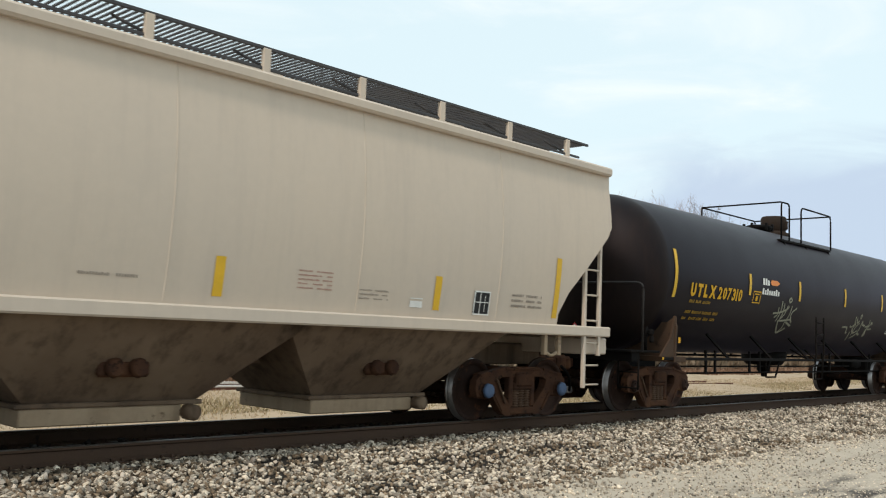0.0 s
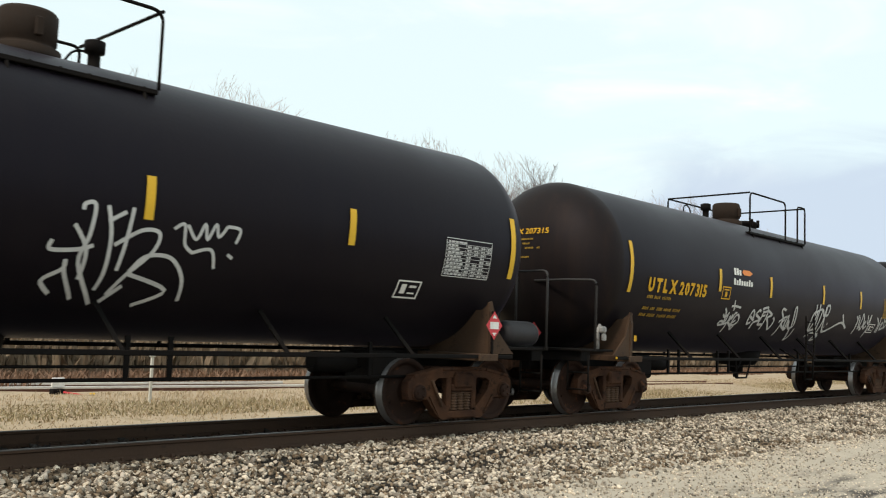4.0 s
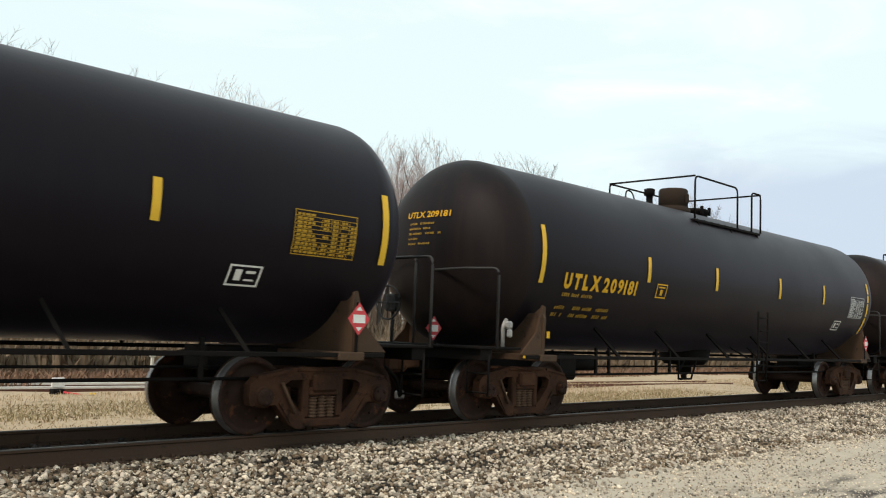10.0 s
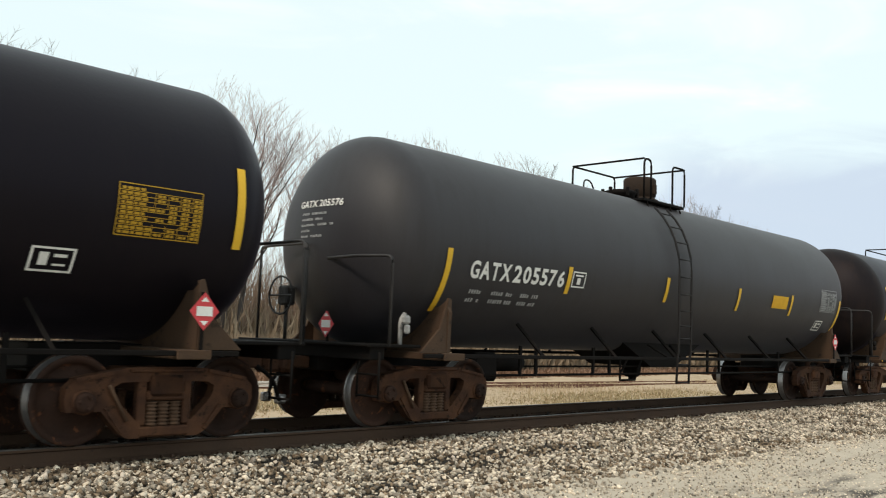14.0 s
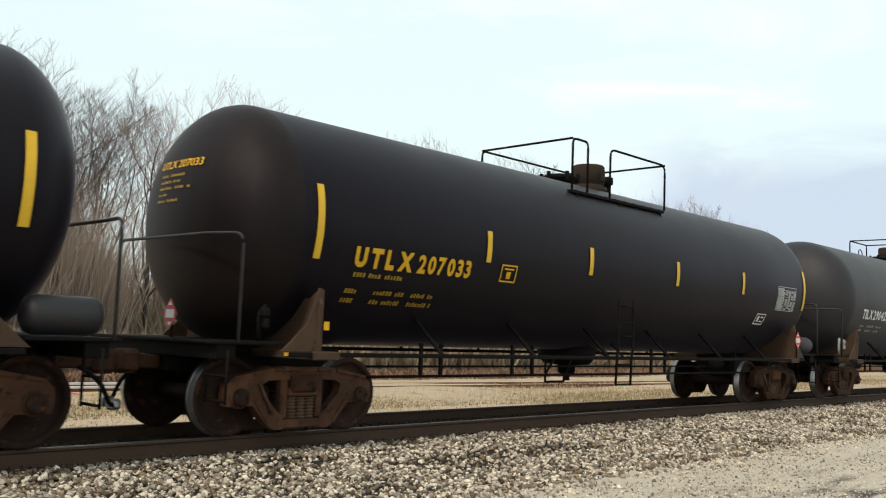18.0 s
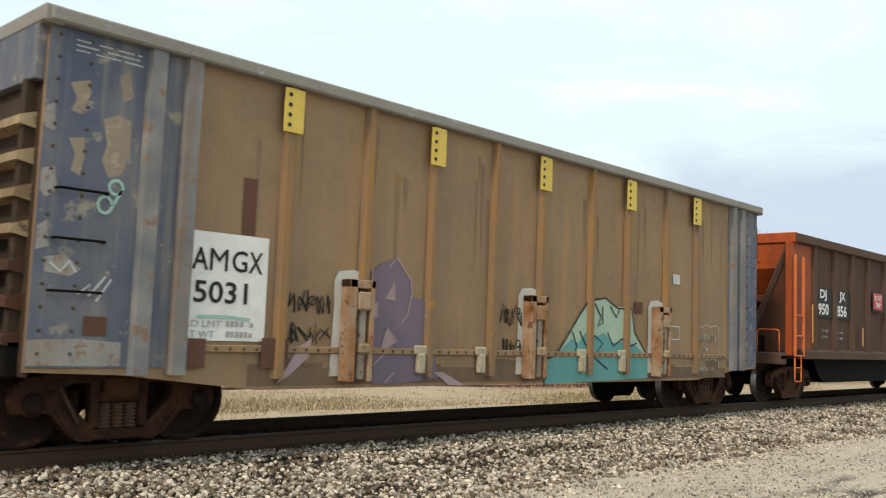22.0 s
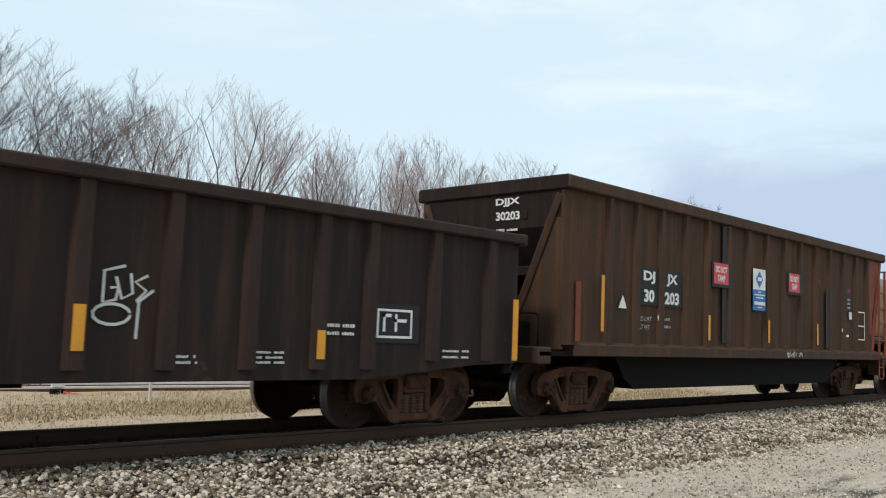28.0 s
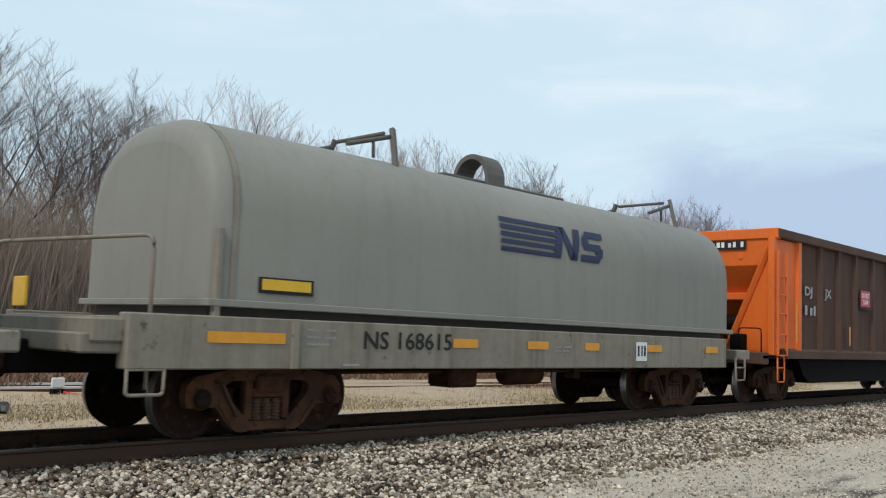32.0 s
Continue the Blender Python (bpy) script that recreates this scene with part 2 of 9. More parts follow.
    def prism(self, outline, axis, a, b, smooth=False):
        """Extrudes an outline from a to b along an axis; the outline is in the two other axes, in order."""
        ax = "xyz".index(axis)
        rest = [i for i in range(3) if i != ax]
        vs, n = [], len(outline)
        for h in (a, b):
            for q in outline:
                p = [0, 0, 0]
                p[ax], p[rest[0]], p[rest[1]] = h, q[0], q[1]
                vs.append(p)
        fs = [tuple(range(n)), tuple(range(2 * n - 1, n - 1, -1))]
        fs += [(i, n + i, n + (i + 1) % n, (i + 1) % n) for i in range(n)]
        self.add(vs, fs)
        if smooth:
            for i in range(n):
                self.s[-1 - i] = True
        return self

    def bar(self, p, q, w, axis, a, b):
        """A flat bar of width w from p to q in a plane, extruded along axis from a to b."""
        d = Vector((q[0] - p[0], q[1] - p[1])).normalized()
        o = (-d.y * w / 2, d.x * w / 2)
        return self.prism([(p[0] + o[0], p[1] + o[1]), (p[0] - o[0], p[1] - o[1]), (q[0] - o[0], q[1] - o[1]), (q[0] + o[0], q[1] + o[1])], axis, a, b)

    def mesh(self, name, *mats):
        m = bpy.data.meshes.new(name)
        m.from_pydata(self.v, [], self.f)
        m.polygons.foreach_set("use_smooth", self.s)
        for mt in mats:
            m.materials.append(mt)
        bm = bmesh.new()
        bm.from_mesh(m)
        bmesh.ops.recalc_face_normals(bm, faces=bm.faces)
        bm.to_mesh(m)
        bm.free()
        m.update()
        return m


def part(name, shape, material, parent, label=""):
    """One mesh object under a thing or part; a shape or a ready mesh."""
    data = shape.mesh(name, material) if isinstance(shape, Shape) else shape
    ob = new(name, data)
    ob.parent = parent
    if label:
        ob["label"] = label
    return ob


def shared(name, data, parent, m):
    ob = new(name, data)
    ob.parent = parent
    ob.matrix_basis = m
    return ob


def arc(p, q, r, n=4):
    """Points of a rounded corner path through p..q given as a list with corner radius r."""
    pts = [Vector(a) for a in p]
    out = [pts[0]]
    for i in range(1, len(pts) - 1):
        a, b, c = pts[i - 1], pts[i], pts[i + 1]
        d1, d2 = (a - b), (c - b)
        k = min(r, d1.length * 0.45, d2.length * 0.45)
        s, e = b + d1.normalized() * k, b + d2.normalized() * k
        for j in range(n + 1):
            t = j / n
            out.append((1 - t) ** 2 * s + 2 * t * (1 - t) * b + t * t * e)
    out.append(pts[-1])
    return out


def rod(shape, pts, r=0.018, bend=0.12, n=6):
    return shape.tube(arc(pts, None, bend) if len(pts) > 2 else pts, r, n)


# ---- writing and painted marks, laid on a surface ----
def lettering(text, bold=0.012):
    """Flat triangles of a line of text, 1 high from 0 to 1, and its width."""
    cu = bpy.data.curves.new("letters", "FONT")
    cu.body, cu.size, cu.offset, cu.resolution_u = text, 1.0, bold, 3
    ob = new("letters", cu)
    bpy.context.view_layer.update()
    me = bpy.data.meshes.new_from_object(ob)
    pts = [(v.co.x, v.co.y) for v in me.vertices]
    faces = [tuple(p.vertices) for p in me.polygons]
    bpy.data.objects.remove(ob)
    bpy.data.meshes.remove(me)
    bpy.data.curves.remove(cu)
    if not pts:
        return [], [], 1
    x0, x1 = min(p[0] for p in pts), max(p[0] for p in pts)
    y0, y1 = min(p[1] for p in pts), max(p[1] for p in pts)
    return [((p[0] - x0) / (y1 - y0), (p[1] - y0) / (y1 - y0)) for p in pts], faces, (x1 - x0) / (y1 - y0)


class Marks:
    """Painted marks in (along, up) metres, laid on a surface by a function of (along, up)."""

    def __init__(self, lay):
        self.lay, self.v, self.f = lay, [], []
        self.lift = 0.0     # later strokes lie over earlier ones
        self.cuts = []      # face counts at which a new separate piece begins

    def quad(self, x0, x1, z0, z1, nu=1, nv=1, lean=0.0):
        k = len(self.v)
        for j in range(nv + 1):
            for i in range(nu + 1):
                z = z0 + (z1 - z0) * j / nv
                self.v.append((x0 + (x1 - x0) * i / nu + lean * (z - z0), z))
        for j in range(nv):
            for i in range(nu):
                a = k + j * (nu + 1) + i
                self.f.append((a, a + 1, a + nu + 2, a + nu + 1))
        return self

    def poly(self, pts):
        self.cuts.append(len(self.f))
        k = len(self.v)
        self.v += pts
        self.f.append(tuple(range(k, k + len(pts))))
        return self

    def text(self, s, x, z, h, width=None, bold=0.012):
        self.cuts.append(len(self.f))
        pts, faces, w = lettering(s, bold)
        sx = (width / w) if width else h
        k = len(self.v)
        self.v += [(x + p[0] * sx, z + p[1] * h) for p in pts]
        self.f += [tuple(i + k for i in f) for f in faces]
        return self

    def spaced(self, s, x, z, h, width, bold=0.03, gap=0.28):
        """Letters set apart evenly, as painted through a stencil."""
        self.cuts.append(len(self.f))
        glyphs = [lettering(c, bold) for c in s]
        ws = [max(g[2], 0.25) for g in glyphs]
        k = width / (sum(ws) + gap * (len(s) - 1))
        for (pts, faces, w), cell in zip(glyphs, ws):
            b = len(self.v)
            o = (cell - w) * k / 2
            self.v += [(x + o + p[0] * k, z + p[1] * h) for p in pts]
            self.f += [tuple(i + b for i in f) for f in faces]
            x += (cell + gap) * k
        return self

    def slab(self, a, b, c, d, n=8):
        """A four-cornered patch a-b-c-d, cut in n strips from edge a-b to edge d-c so that it follows a bent surface."""
        k = len(self.v)
        for i in range(n + 1):
            t = i / n
            self.v += [(a[0] + (d[0] - a[0]) * t, a[1] + (d[1] - a[1]) * t), (b[0] + (c[0] - b[0]) * t, b[1] + (c[1] - b[1]) * t)]
        self.f += [(k + 2 * i, k + 2 * i + 1, k + 2 * i + 3, k + 2 * i + 2) for i in range(n)]
        return self

    def outline(self, x0, x1, z0, z1, w=0.02):
        self.cuts.append(len(self.f))
        self.quad(x0, x1, z0, z0 + w, 4, 1).quad(x0, x1, z1 - w, z1, 4, 1)
        return self.quad(x0, x0 + w, z0 + w, z1 - w, 1, 3).quad(x1 - w, x1, z0 + w, z1 - w, 1, 3)

    def stroke(self, pts, w):
        """A painted line of width w."""
        n = len(pts)
        k = len(self.v)
        self.lift += 0.0007
        for i in range(n):
            a, b = Vector(pts[max(i - 1, 0)]), Vector(pts[min(i + 1, n - 1)])
            d = (b - a)
            d = d.normalized() if d.length > 1e-6 else Vector((1, 0))
            o = Vector((-d.y, d.x)) * (w / 2)
            p = Vector(pts[i])
            self.v += [(*(p + o), self.lift), (*(p - o), self.lift)]
        self.f += [(k + 2 * i, k + 2 * i + 1, k + 2 * i + 3, k + 2 * i + 2) for i in range(n - 1)]
        return self

    def lines(self, x0, x1, z_top, rows, h=0.045, gap=0.04, seed=1):
        """Rows of small print that cannot be read: plain bars."""
        rd = random.Random(seed)
        for r in range(rows):
            self.cuts.append(len(self.f))
            x, z = x0, z_top - r * (h + gap) - h
            while x < x1:
                end = min(x + rd.uniform(0.12, 0.34), x1)
                step = max(h * 0.95, 0.028)
                while x < end:
                    self.quad(x, x + step * rd.uniform(0.55, 0.78), z, z + h * rd.choice((1.0, 1.0, 0.8)))
                    x += step
                x += rd.uniform(0.03, 0.08)
        return self

    def scribble(self, x0, x1, z0, z1, seed, w=0.03, loops=5, sharp=0.5):
        """A sprayed tag: a run of looping and jagged strokes that fills a box."""
        self.cuts.append(len(self.f))
        rd = random.Random(seed)
        step = (x1 - x0) / loops
        for i in range(loops):
            cx = x0 + (i + 0.5) * step
            pts, n = [], rd.randint(4, 6)
            zs = [z0 + (z1 - z0) * (rd.uniform(0, 0.35) if j % 2 else rd.uniform(0.6, 1.0)) for j in range(n)]
            raw = [(cx + step * rd.uniform(-0.62, 0.62), zs[j]) for j in range(n)]
            if rd.random() < sharp:
                pts = raw
            else:
                for j in range(n - 1):
                    a = Vector(raw[max(j - 1, 0)]); b = Vector(raw[j]); c = Vector(raw[j + 1]); d = Vector(raw[min(j + 2, n - 1)])
                    for q in range(6):
                        t = q / 6
                        pts.append(tuple(0.5 * ((2 * b) + (c - a) * t + (2 * a - 5 * b + 4 * c - d) * t * t + (3 * b - a - 3 * c + d) * t ** 3)))
            self.stroke(pts, w)
            if rd.random() < 0.5:
                r = step * rd.uniform(0.2, 0.38)
                zc = z0 + (z1 - z0) * rd.uniform(0.3, 0.7)
                self.stroke([(cx + r * math.cos(t * 0.6), zc + r * 1.2 * math.sin(t * 0.6)) for t in range(11)], w)
        return self

    def put(self, name, material, parent, label=""):
        if name in ("graffiti", "stencil_box", "reporting_mark", "small_print", "end_lettering", "head_lettering") and len(set(self.cuts)) > 1:
            edges = sorted({0, *self.cuts, len(self.f)})
            for a, b in zip(edges, edges[1:]):
                one = Marks(self.lay)
                used = sorted({i for f in self.f[a:b] for i in f})
                at = {i: q for q, i in enumerate(used)}
                one.v, one.f = [self.v[i] for i in used], [tuple(at[i] for i in f) for f in self.f[a:b]]
                ob = one.put(name, material, parent, label)
            return ob
        m = bpy.data.meshes.new(name)
        at = [(self.lay(p[0], p[1]), p[2] if len(p) > 2 else 0.0) for p in self.v]
        m.from_pydata([(q[0] - up, q[1] - up, q[2]) for q, up in at], [], self.f)
        m.materials.append(material)
        m.update()
        ob = new(name, m)
        ob.parent = parent
        if label:
            ob["label"] = label
        return ob


def on_flat(y, off=0.006):
    return lambda x, z: (x, y - off, z)


# ---- running gear, alike under all cars ----
WHEEL_R = 0.457
AXLE = 0.889          # half of the wheelbase of a truck


def wheelset_mesh():
    s = Shape()
    s.lathe([(-1.09, 0.075), (-0.93, 0.075), (-0.9, 0.09), (0.9, 0.09), (0.93, 0.075), (1.09, 0.075)], "y", (0, 0, 0), 12)
    for k in (-1, 1):
        prof = [(-0.83, 0.15), (-0.835, 0.19), (-0.80, 0.24), (-0.785, 0.34), (-0.80, 0.375), (-0.838, 0.385), (-0.84, 0.440), (-0.832, 0.452),
                (-0.735, 0.458), (-0.722, 0.468), (-0.712, 0.480), (-0.70, 0.482), (-0.692, 0.470), (-0.69, 0.40), (-0.715, 0.375), (-0.745, 0.34), (-0.755, 0.24), (-0.70, 0.19), (-0.69, 0.15)]
        s.lathe([(h * -k, r) for h, r in (prof if k == -1 else prof)], "y", (0, 0, 0), 36)
        s.lathe([(k * 1.075, 0.11), (k * 1.12, 0.105), (k * 1.135, 0.07)], "y", (0, 0, 0), 12)
        for a in range(3):
            t = a * 2.094
            s.box(0.062 * math.cos(t) - 0.018, 0.062 * math.cos(t) + 0.018, min(k * 1.12, k * 1.155), max(k * 1.12, k * 1.155), 0.062 * math.sin(t) - 0.018, 0.062 * math.sin(t) + 0.018, 0.005)
        # pale lever holes cast in the plate make the turning show
        for a in (0.5, 2.6):
            s.lathe([(k * 0.79, 0.022), (k * 0.812, 0.022)], "y", (0.29 * math.cos(a), 0, 0.29 * math.sin(a)), 8)
    m = s.mesh("wheelset", WHEEL_RUST)
    m.materials.append(RIM_STEEL)
    for p in m.polygons:
        c = p.center
        r = math.hypot(c.x, c.z)
        if 0.450 < r < 0.470 and 0.70 < abs(c.y) < 0.845:
            p.material_index = 1
    return m


def side_frame_mesh():
    """A cast side frame: deep pedestal ends, two rounded windows, a spring seat between columns."""
    s = Shape()
    half_top = [(0.30, 0.65), (0.50, 0.645), (0.58, 0.60), (0.67, 0.50), (0.70, 0.36), (1.05, 0.36), (1.08, 0.46), (1.07, 0.60), (0.96, 0.70), (0.5, 0.785), (0.33, 0.80)]
    arm = [(0.58, 0.60), (0.67, 0.50), (0.70, 0.36), (0.60, 0.24), (0.50, 0.13), (0.40, 0.075), (0.27, 0.075), (0.27, 0.22), (0.34, 0.27), (0.44, 0.37), (0.54, 0.47), (0.57, 0.54)]
    for k in (-1, 1):
        a, b = sorted((k * 0.93, k * 1.06))
        s.prism(half_top + [(-x, z) for x, z in half_top[::-1]], "y", a, b)
        for g in (-1, 1):
            s.prism([(g * x, z) for x, z in arm][::g], "y", a, b)
            s.box(min(g * 0.21, g * 0.31), max(g * 0.21, g * 0.31), a + 0.006, b + 0.006 * k, 0.20, 0.68, 0.015)
            # cast flanges round the arm and along the top
            s.bar((g * 0.66, 0.40), (g * 0.47, 0.14), 0.035, "y", a - 0.018, b + 0.018)
            s.bar((g * 0.98, 0.675), (g * 0.5, 0.762), 0.035, "y", a - 0.018, b + 0.018)
            x = g * AXLE
            s.lathe([(a - 0.03, 0.10), (a - 0.02, 0.125), (b + 0.02, 0.125), (b + 0.03, 0.10)], "y", (x, 0, WHEEL_R), 14)
            s.lathe([(a - 0.014, 0.05), (a - 0.006, 0.07), (b + 0.006, 0.07), (b + 0.014, 0.05)], "y", (g * 0.12, 0, 0.60), 10)
        s.box(-0.42, 0.42, a - 0.018, b + 0.018, 0.745, 0.785, 0.012)
        s.box(-0.30, 0.30, a - 0.004, b + 0.004, 0.08, 0.19, 0.02)
        s.box(-0.22, 0.22, a - 0.02, b + 0.02, 0.455, 0.56, 0.02)
    return s


def one_side(side):
    s = side_frame_mesh()
    keep = [i for i, f in enumerate(s.f) if sum(s.v[j][1] for j in f) * side > 0]
    used = sorted({j for i in keep for j in s.f[i]})
    at = {j: q for q, j in enumerate(used)}
    o = Shape()
    o.v, o.f, o.s = [s.v[j] for j in used], [tuple(at[j] for j in s.f[i]) for i in keep], [s.s[i] for i in keep]
    return o


def spring_mesh():
    s = Shape()
    for x in (-0.135, 0.0, 0.135):
        prof = []
        for i in range(7):
            z = 0.19 + i * 0.038
            prof += [(z, 0.045), (z + 0.012, 0.07), (z + 0.026, 0.07)]
        s.lathe(prof, "z", (x, 0, 0), 9)
    return s


WHEELSET = wheelset_mesh()
SIDE_NEAR = one_side(-1).mesh("side_frame", TRUCK_RUST)
SIDE_FAR = one_side(1).mesh("side_frame", TRUCK_RUST)
BRAKE_ROD = Shape().tube([(-0.64, -1.085, 0.62), (-0.44, -1.085, 0.26)], 0.02, 6).mesh("brake_rod", SPRING_RUST)
SPRINGS = spring_mesh().mesh("spring_nest", SPRING_RUST)
_b = Shape().box(-0.19, 0.19, -1.12, 1.12, 0.5, 0.72, 0.03).box(-0.3, 0.3, -0.35, 0.35, 0.66, 0.78, 0.03)
_b.box(-0.25, 0.25, -0.75, -0.5, 0.72, 0.78, 0.02).box(-0.25, 0.25, 0.5, 0.75, 0.72, 0.78, 0.02)
BOLSTER = _b.mesh("truck", TRUCK_RUST)
_b = Shape().tube([(0, -0.8, 0.36), (0, 0, 0.42), (0, 0.8, 0.36)], 0.035, 6).box(-0.05, 0.05, -0.84, -0.70, 0.28, 0.56, 0.02).box(-0.05, 0.05, 0.70, 0.84, 0.28, 0.56, 0.02)
BRAKE_BEAM = _b.mesh("brake_beam", TRUCK_RUST)

_c = Shape().box(-0.75, -0.2, -0.09, 0.09, 0.74, 0.90, 0.02).box(-0.25, 0.02, -0.16, 0.12, 0.68, 0.96, 0.05).box(-0.05, 0.10, -0.2, -0.06, 0.70, 0.94, 0.05)
_c.box(-1.0, -0.7, -0.2, 0.2, 0.70, 0.96, 0.02)
COUPLER = _c.mesh("coupler", TRUCK_RUST)
_c = Shape().tube(arc([(-0.55, -0.42, 0.78), (-0.30, -0.42, 0.62), (-0.12, -0.3, 0.36), (0.0, -0.2, 0.33)], None, 0.15), 0.026, 6)
AIR_HOSE = _c.mesh("air_hose", FRAME_BLACK)
GLAD_HAND = Shape().box(-0.09, 0.05, -0.25, -0.15, 0.29, 0.41, 0.02).lathe([(-0.27, 0.03), (-0.26, 0.045), (-0.14, 0.045), (-0.13, 0.03)], "y", (-0.02, 0, 0.35), 10).mesh("glad_hand", RIM_STEEL)

rolling = []   # wheelsets with the place of their car, for motions()


def running_gear(car, x0, half, end, right=None):
    """Two trucks at +-half, couplers and hoses at the ends +-end of a car that stands at x0."""
    for x in (-half, right or half):
        tr = shared("truck", BOLSTER, car, Matrix.Translation((x, 0, 0)))
        shared("side_frame", SIDE_NEAR, tr, Matrix.Identity(4))
        shared("side_frame", SIDE_FAR, tr, Matrix.Identity(4))
        shared("brake_rod", BRAKE_ROD, tr, Matrix.Identity(4))
        for y in (-1.0, 1.0):
            shared("spring_nest", SPRINGS, tr, Matrix.Translation((0, y, 0)))
        for a in (-1, 1):
            shared("brake_beam", BRAKE_BEAM, tr, Matrix.Translation((a * 0.37, 0, 0)))
            w = shared("wheelset", WHEELSET, tr, Matrix.Translation((a * AXLE, 0, WHEEL_R)))
            rolling.append((w, a * AXLE, x0 + x + a * AXLE))
    for k in (-1, 1):
        turn = Matrix.Translation((k * end, 0, 0)) @ Matrix.Rotation(0 if k == 1 else math.pi, 4, "Z")
        shared("coupler", COUPLER, car, turn)
        hose = shared("air_hose", AIR_HOSE, car, turn)
        shared("glad_hand", GLAD_HAND, hose, Matrix.Identity(4))


cars = []      # every car with its place in the train at 0 s


def rail_car(name, x0, label, category, group=""):
    ob = new(name)
    ob.empty_display_size = 0.5
    ob.location = (x0, 0, 0)
    tagged(ob, label, category, group)
    cars.append((ob, x0))
    return ob


# ---- ground, track and field ----
STRAW = surface("dry_grass_ground", (0.44, 0.33, 0.225), (0.34, 0.255, 0.17), (0.24, 0.19, 0.105), rough=0.95, big=0.45, fine=9, bump=0.6, spot_at=0.56)
ROAD = surface("gravel_road", (0.50, 0.43, 0.345), (0.36, 0.305, 0.245), (0.12, 0.10, 0.085), rough=0.95, big=1.1, fine=40, bump=0.7, spot_at=0.64)


def wheel_tracks(m, dark=(0.055, 0.048, 0.044)):
    """Dark worn asphalt shows through in long streaks along the road."""
    n, l = m.node_tree.nodes, m.node_tree.links
    b = n["Principled BSDF"]
    old = b.inputs["Base Color"].links[0].from_socket
    co, mp, no, rg, mx = (n.new("ShaderNode" + k) for k in ("TexCoord", "Mapping", "TexNoise", "MapRange", "MixRGB"))
    mp.inputs["Scale"].default_value = (0.55, 2.4, 1)
    no.inputs["Scale"].default_value, no.inputs["Detail"].default_value, no.inputs["Roughness"].default_value = 0.8, 9, 0.72
    sp, ed, ml = n.new("ShaderNodeSeparateXYZ"), n.new("ShaderNodeMapRange"), n.new("ShaderNodeMath")
    ed.inputs["From Min"].default_value, ed.inputs["From Max"].default_value = -4.3, -5.6
    ml.operation = "MULTIPLY"
    rg.inputs["From Min"].default_value, rg.inputs["From Max"].default_value = 0.47, 0.60
    l.new(co.outputs["Object"], mp.inputs["Vector"])
    l.new(co.outputs["Object"], sp.inputs[0])
    l.new(sp.outputs["Y"], ed.inputs["Value"])
    l.new(mp.outputs["Vector"], no.inputs["Vector"])
    l.new(no.outputs["Fac"], rg.inputs["Value"])
    l.new(rg.outputs[0], ml.inputs[0])
    l.new(ed.outputs[0], ml.inputs[1])
    l.new(ml.outputs[0], mx.inputs["Fac"])
    l.new(old, mx.inputs["Color1"])
    mx.inputs["Color2"].default_value = (*dark, 1)
    l.new(mx.outputs[0], b.inputs["Base Color"])


wheel_tracks(ROAD)
# near-black bed: the shade in the gaps between stones is put into the colour
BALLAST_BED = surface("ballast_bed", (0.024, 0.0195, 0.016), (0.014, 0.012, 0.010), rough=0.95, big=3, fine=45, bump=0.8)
STONE = surface("ballast_stone", (0.52, 0.445, 0.355), (0.26, 0.205, 0.155), (0.05, 0.034, 0.026), rough=0.9, big=9, fine=60, bump=0.45, island=0.75, spot_at=0.56)
DUSTY_STONE = surface("brown_stone", (0.19, 0.138, 0.092), (0.09, 0.064, 0.045), (0.05, 0.033, 0.024), rough=0.9, big=7, fine=60, bump=0.35, island=0.75, spot_at=0.57)
# crib stones darkened in colour to stand for the shade between the rails
SHADED_STONE = surface("shaded_stone", (0.030, 0.024, 0.020), (0.018, 0.014, 0.012), rough=0.9, big=9, fine=60, bump=0.35, island=0.5)
STONE_PART = surface("loose_stone", (0.47, 0.395, 0.325), (0.22, 0.175, 0.138), (0.06, 0.042, 0.032), rough=0.9, big=9, fine=60, bump=0.35, obj_random=0.6, spot_at=0.62)
GRASS = surface("dry_grass", (0.45, 0.345, 0.225), (0.35, 0.27, 0.17), rough=0.9, big=0.6, fine=8, bump=0.0, island=0.15)
REED = surface("dry_reed", (0.25, 0.185, 0.125), (0.19, 0.145, 0.10), rough=0.9, big=0.25, fine=6, bump=0.0, island=0.12)
THICKET = surface("thicket_twigs", (0.27, 0.19, 0.14), (0.20, 0.145, 0.11), rough=0.9, big=0.2, fine=5, bump=0.0, island=0.2)
SAPLING = surface("sapling_twigs", (0.34, 0.265, 0.215), (0.27, 0.205, 0.165), rough=0.9, big=0.2, fine=5, bump=0.0, island=0.25)
OLIVE = surface("olive_grass", (0.30, 0.245, 0.14), (0.38, 0.295, 0.18), rough=0.9, big=0.6, fine=8, bump=0.0, island=0.2)
WEED = surface("dead_weed", (0.20, 0.115, 0.075), (0.26, 0.165, 0.11), rough=0.9, big=0.4, fine=8, bump=0.0, island=0.2)
BARK = surface("bark", (0.055, 0.046, 0.042), (0.09, 0.075, 0.068), rough=0.95, big=2, fine=20, bump=0.4)
# farther crowns are pale: haze and glare put into their twig colour
HAZY_TWIG = surface("hazy_twig", (0.29, 0.225, 0.212), (0.37, 0.295, 0.28), rough=0.95, big=0.6, fine=6, bump=0.0, obj_random=0.2)
DARK_TWIG = surface("dark_twig", (0.15, 0.12, 0.112), (0.21, 0.17, 0.158), rough=0.95, big=0.6, fine=6, bump=0.0, obj_random=0.2)


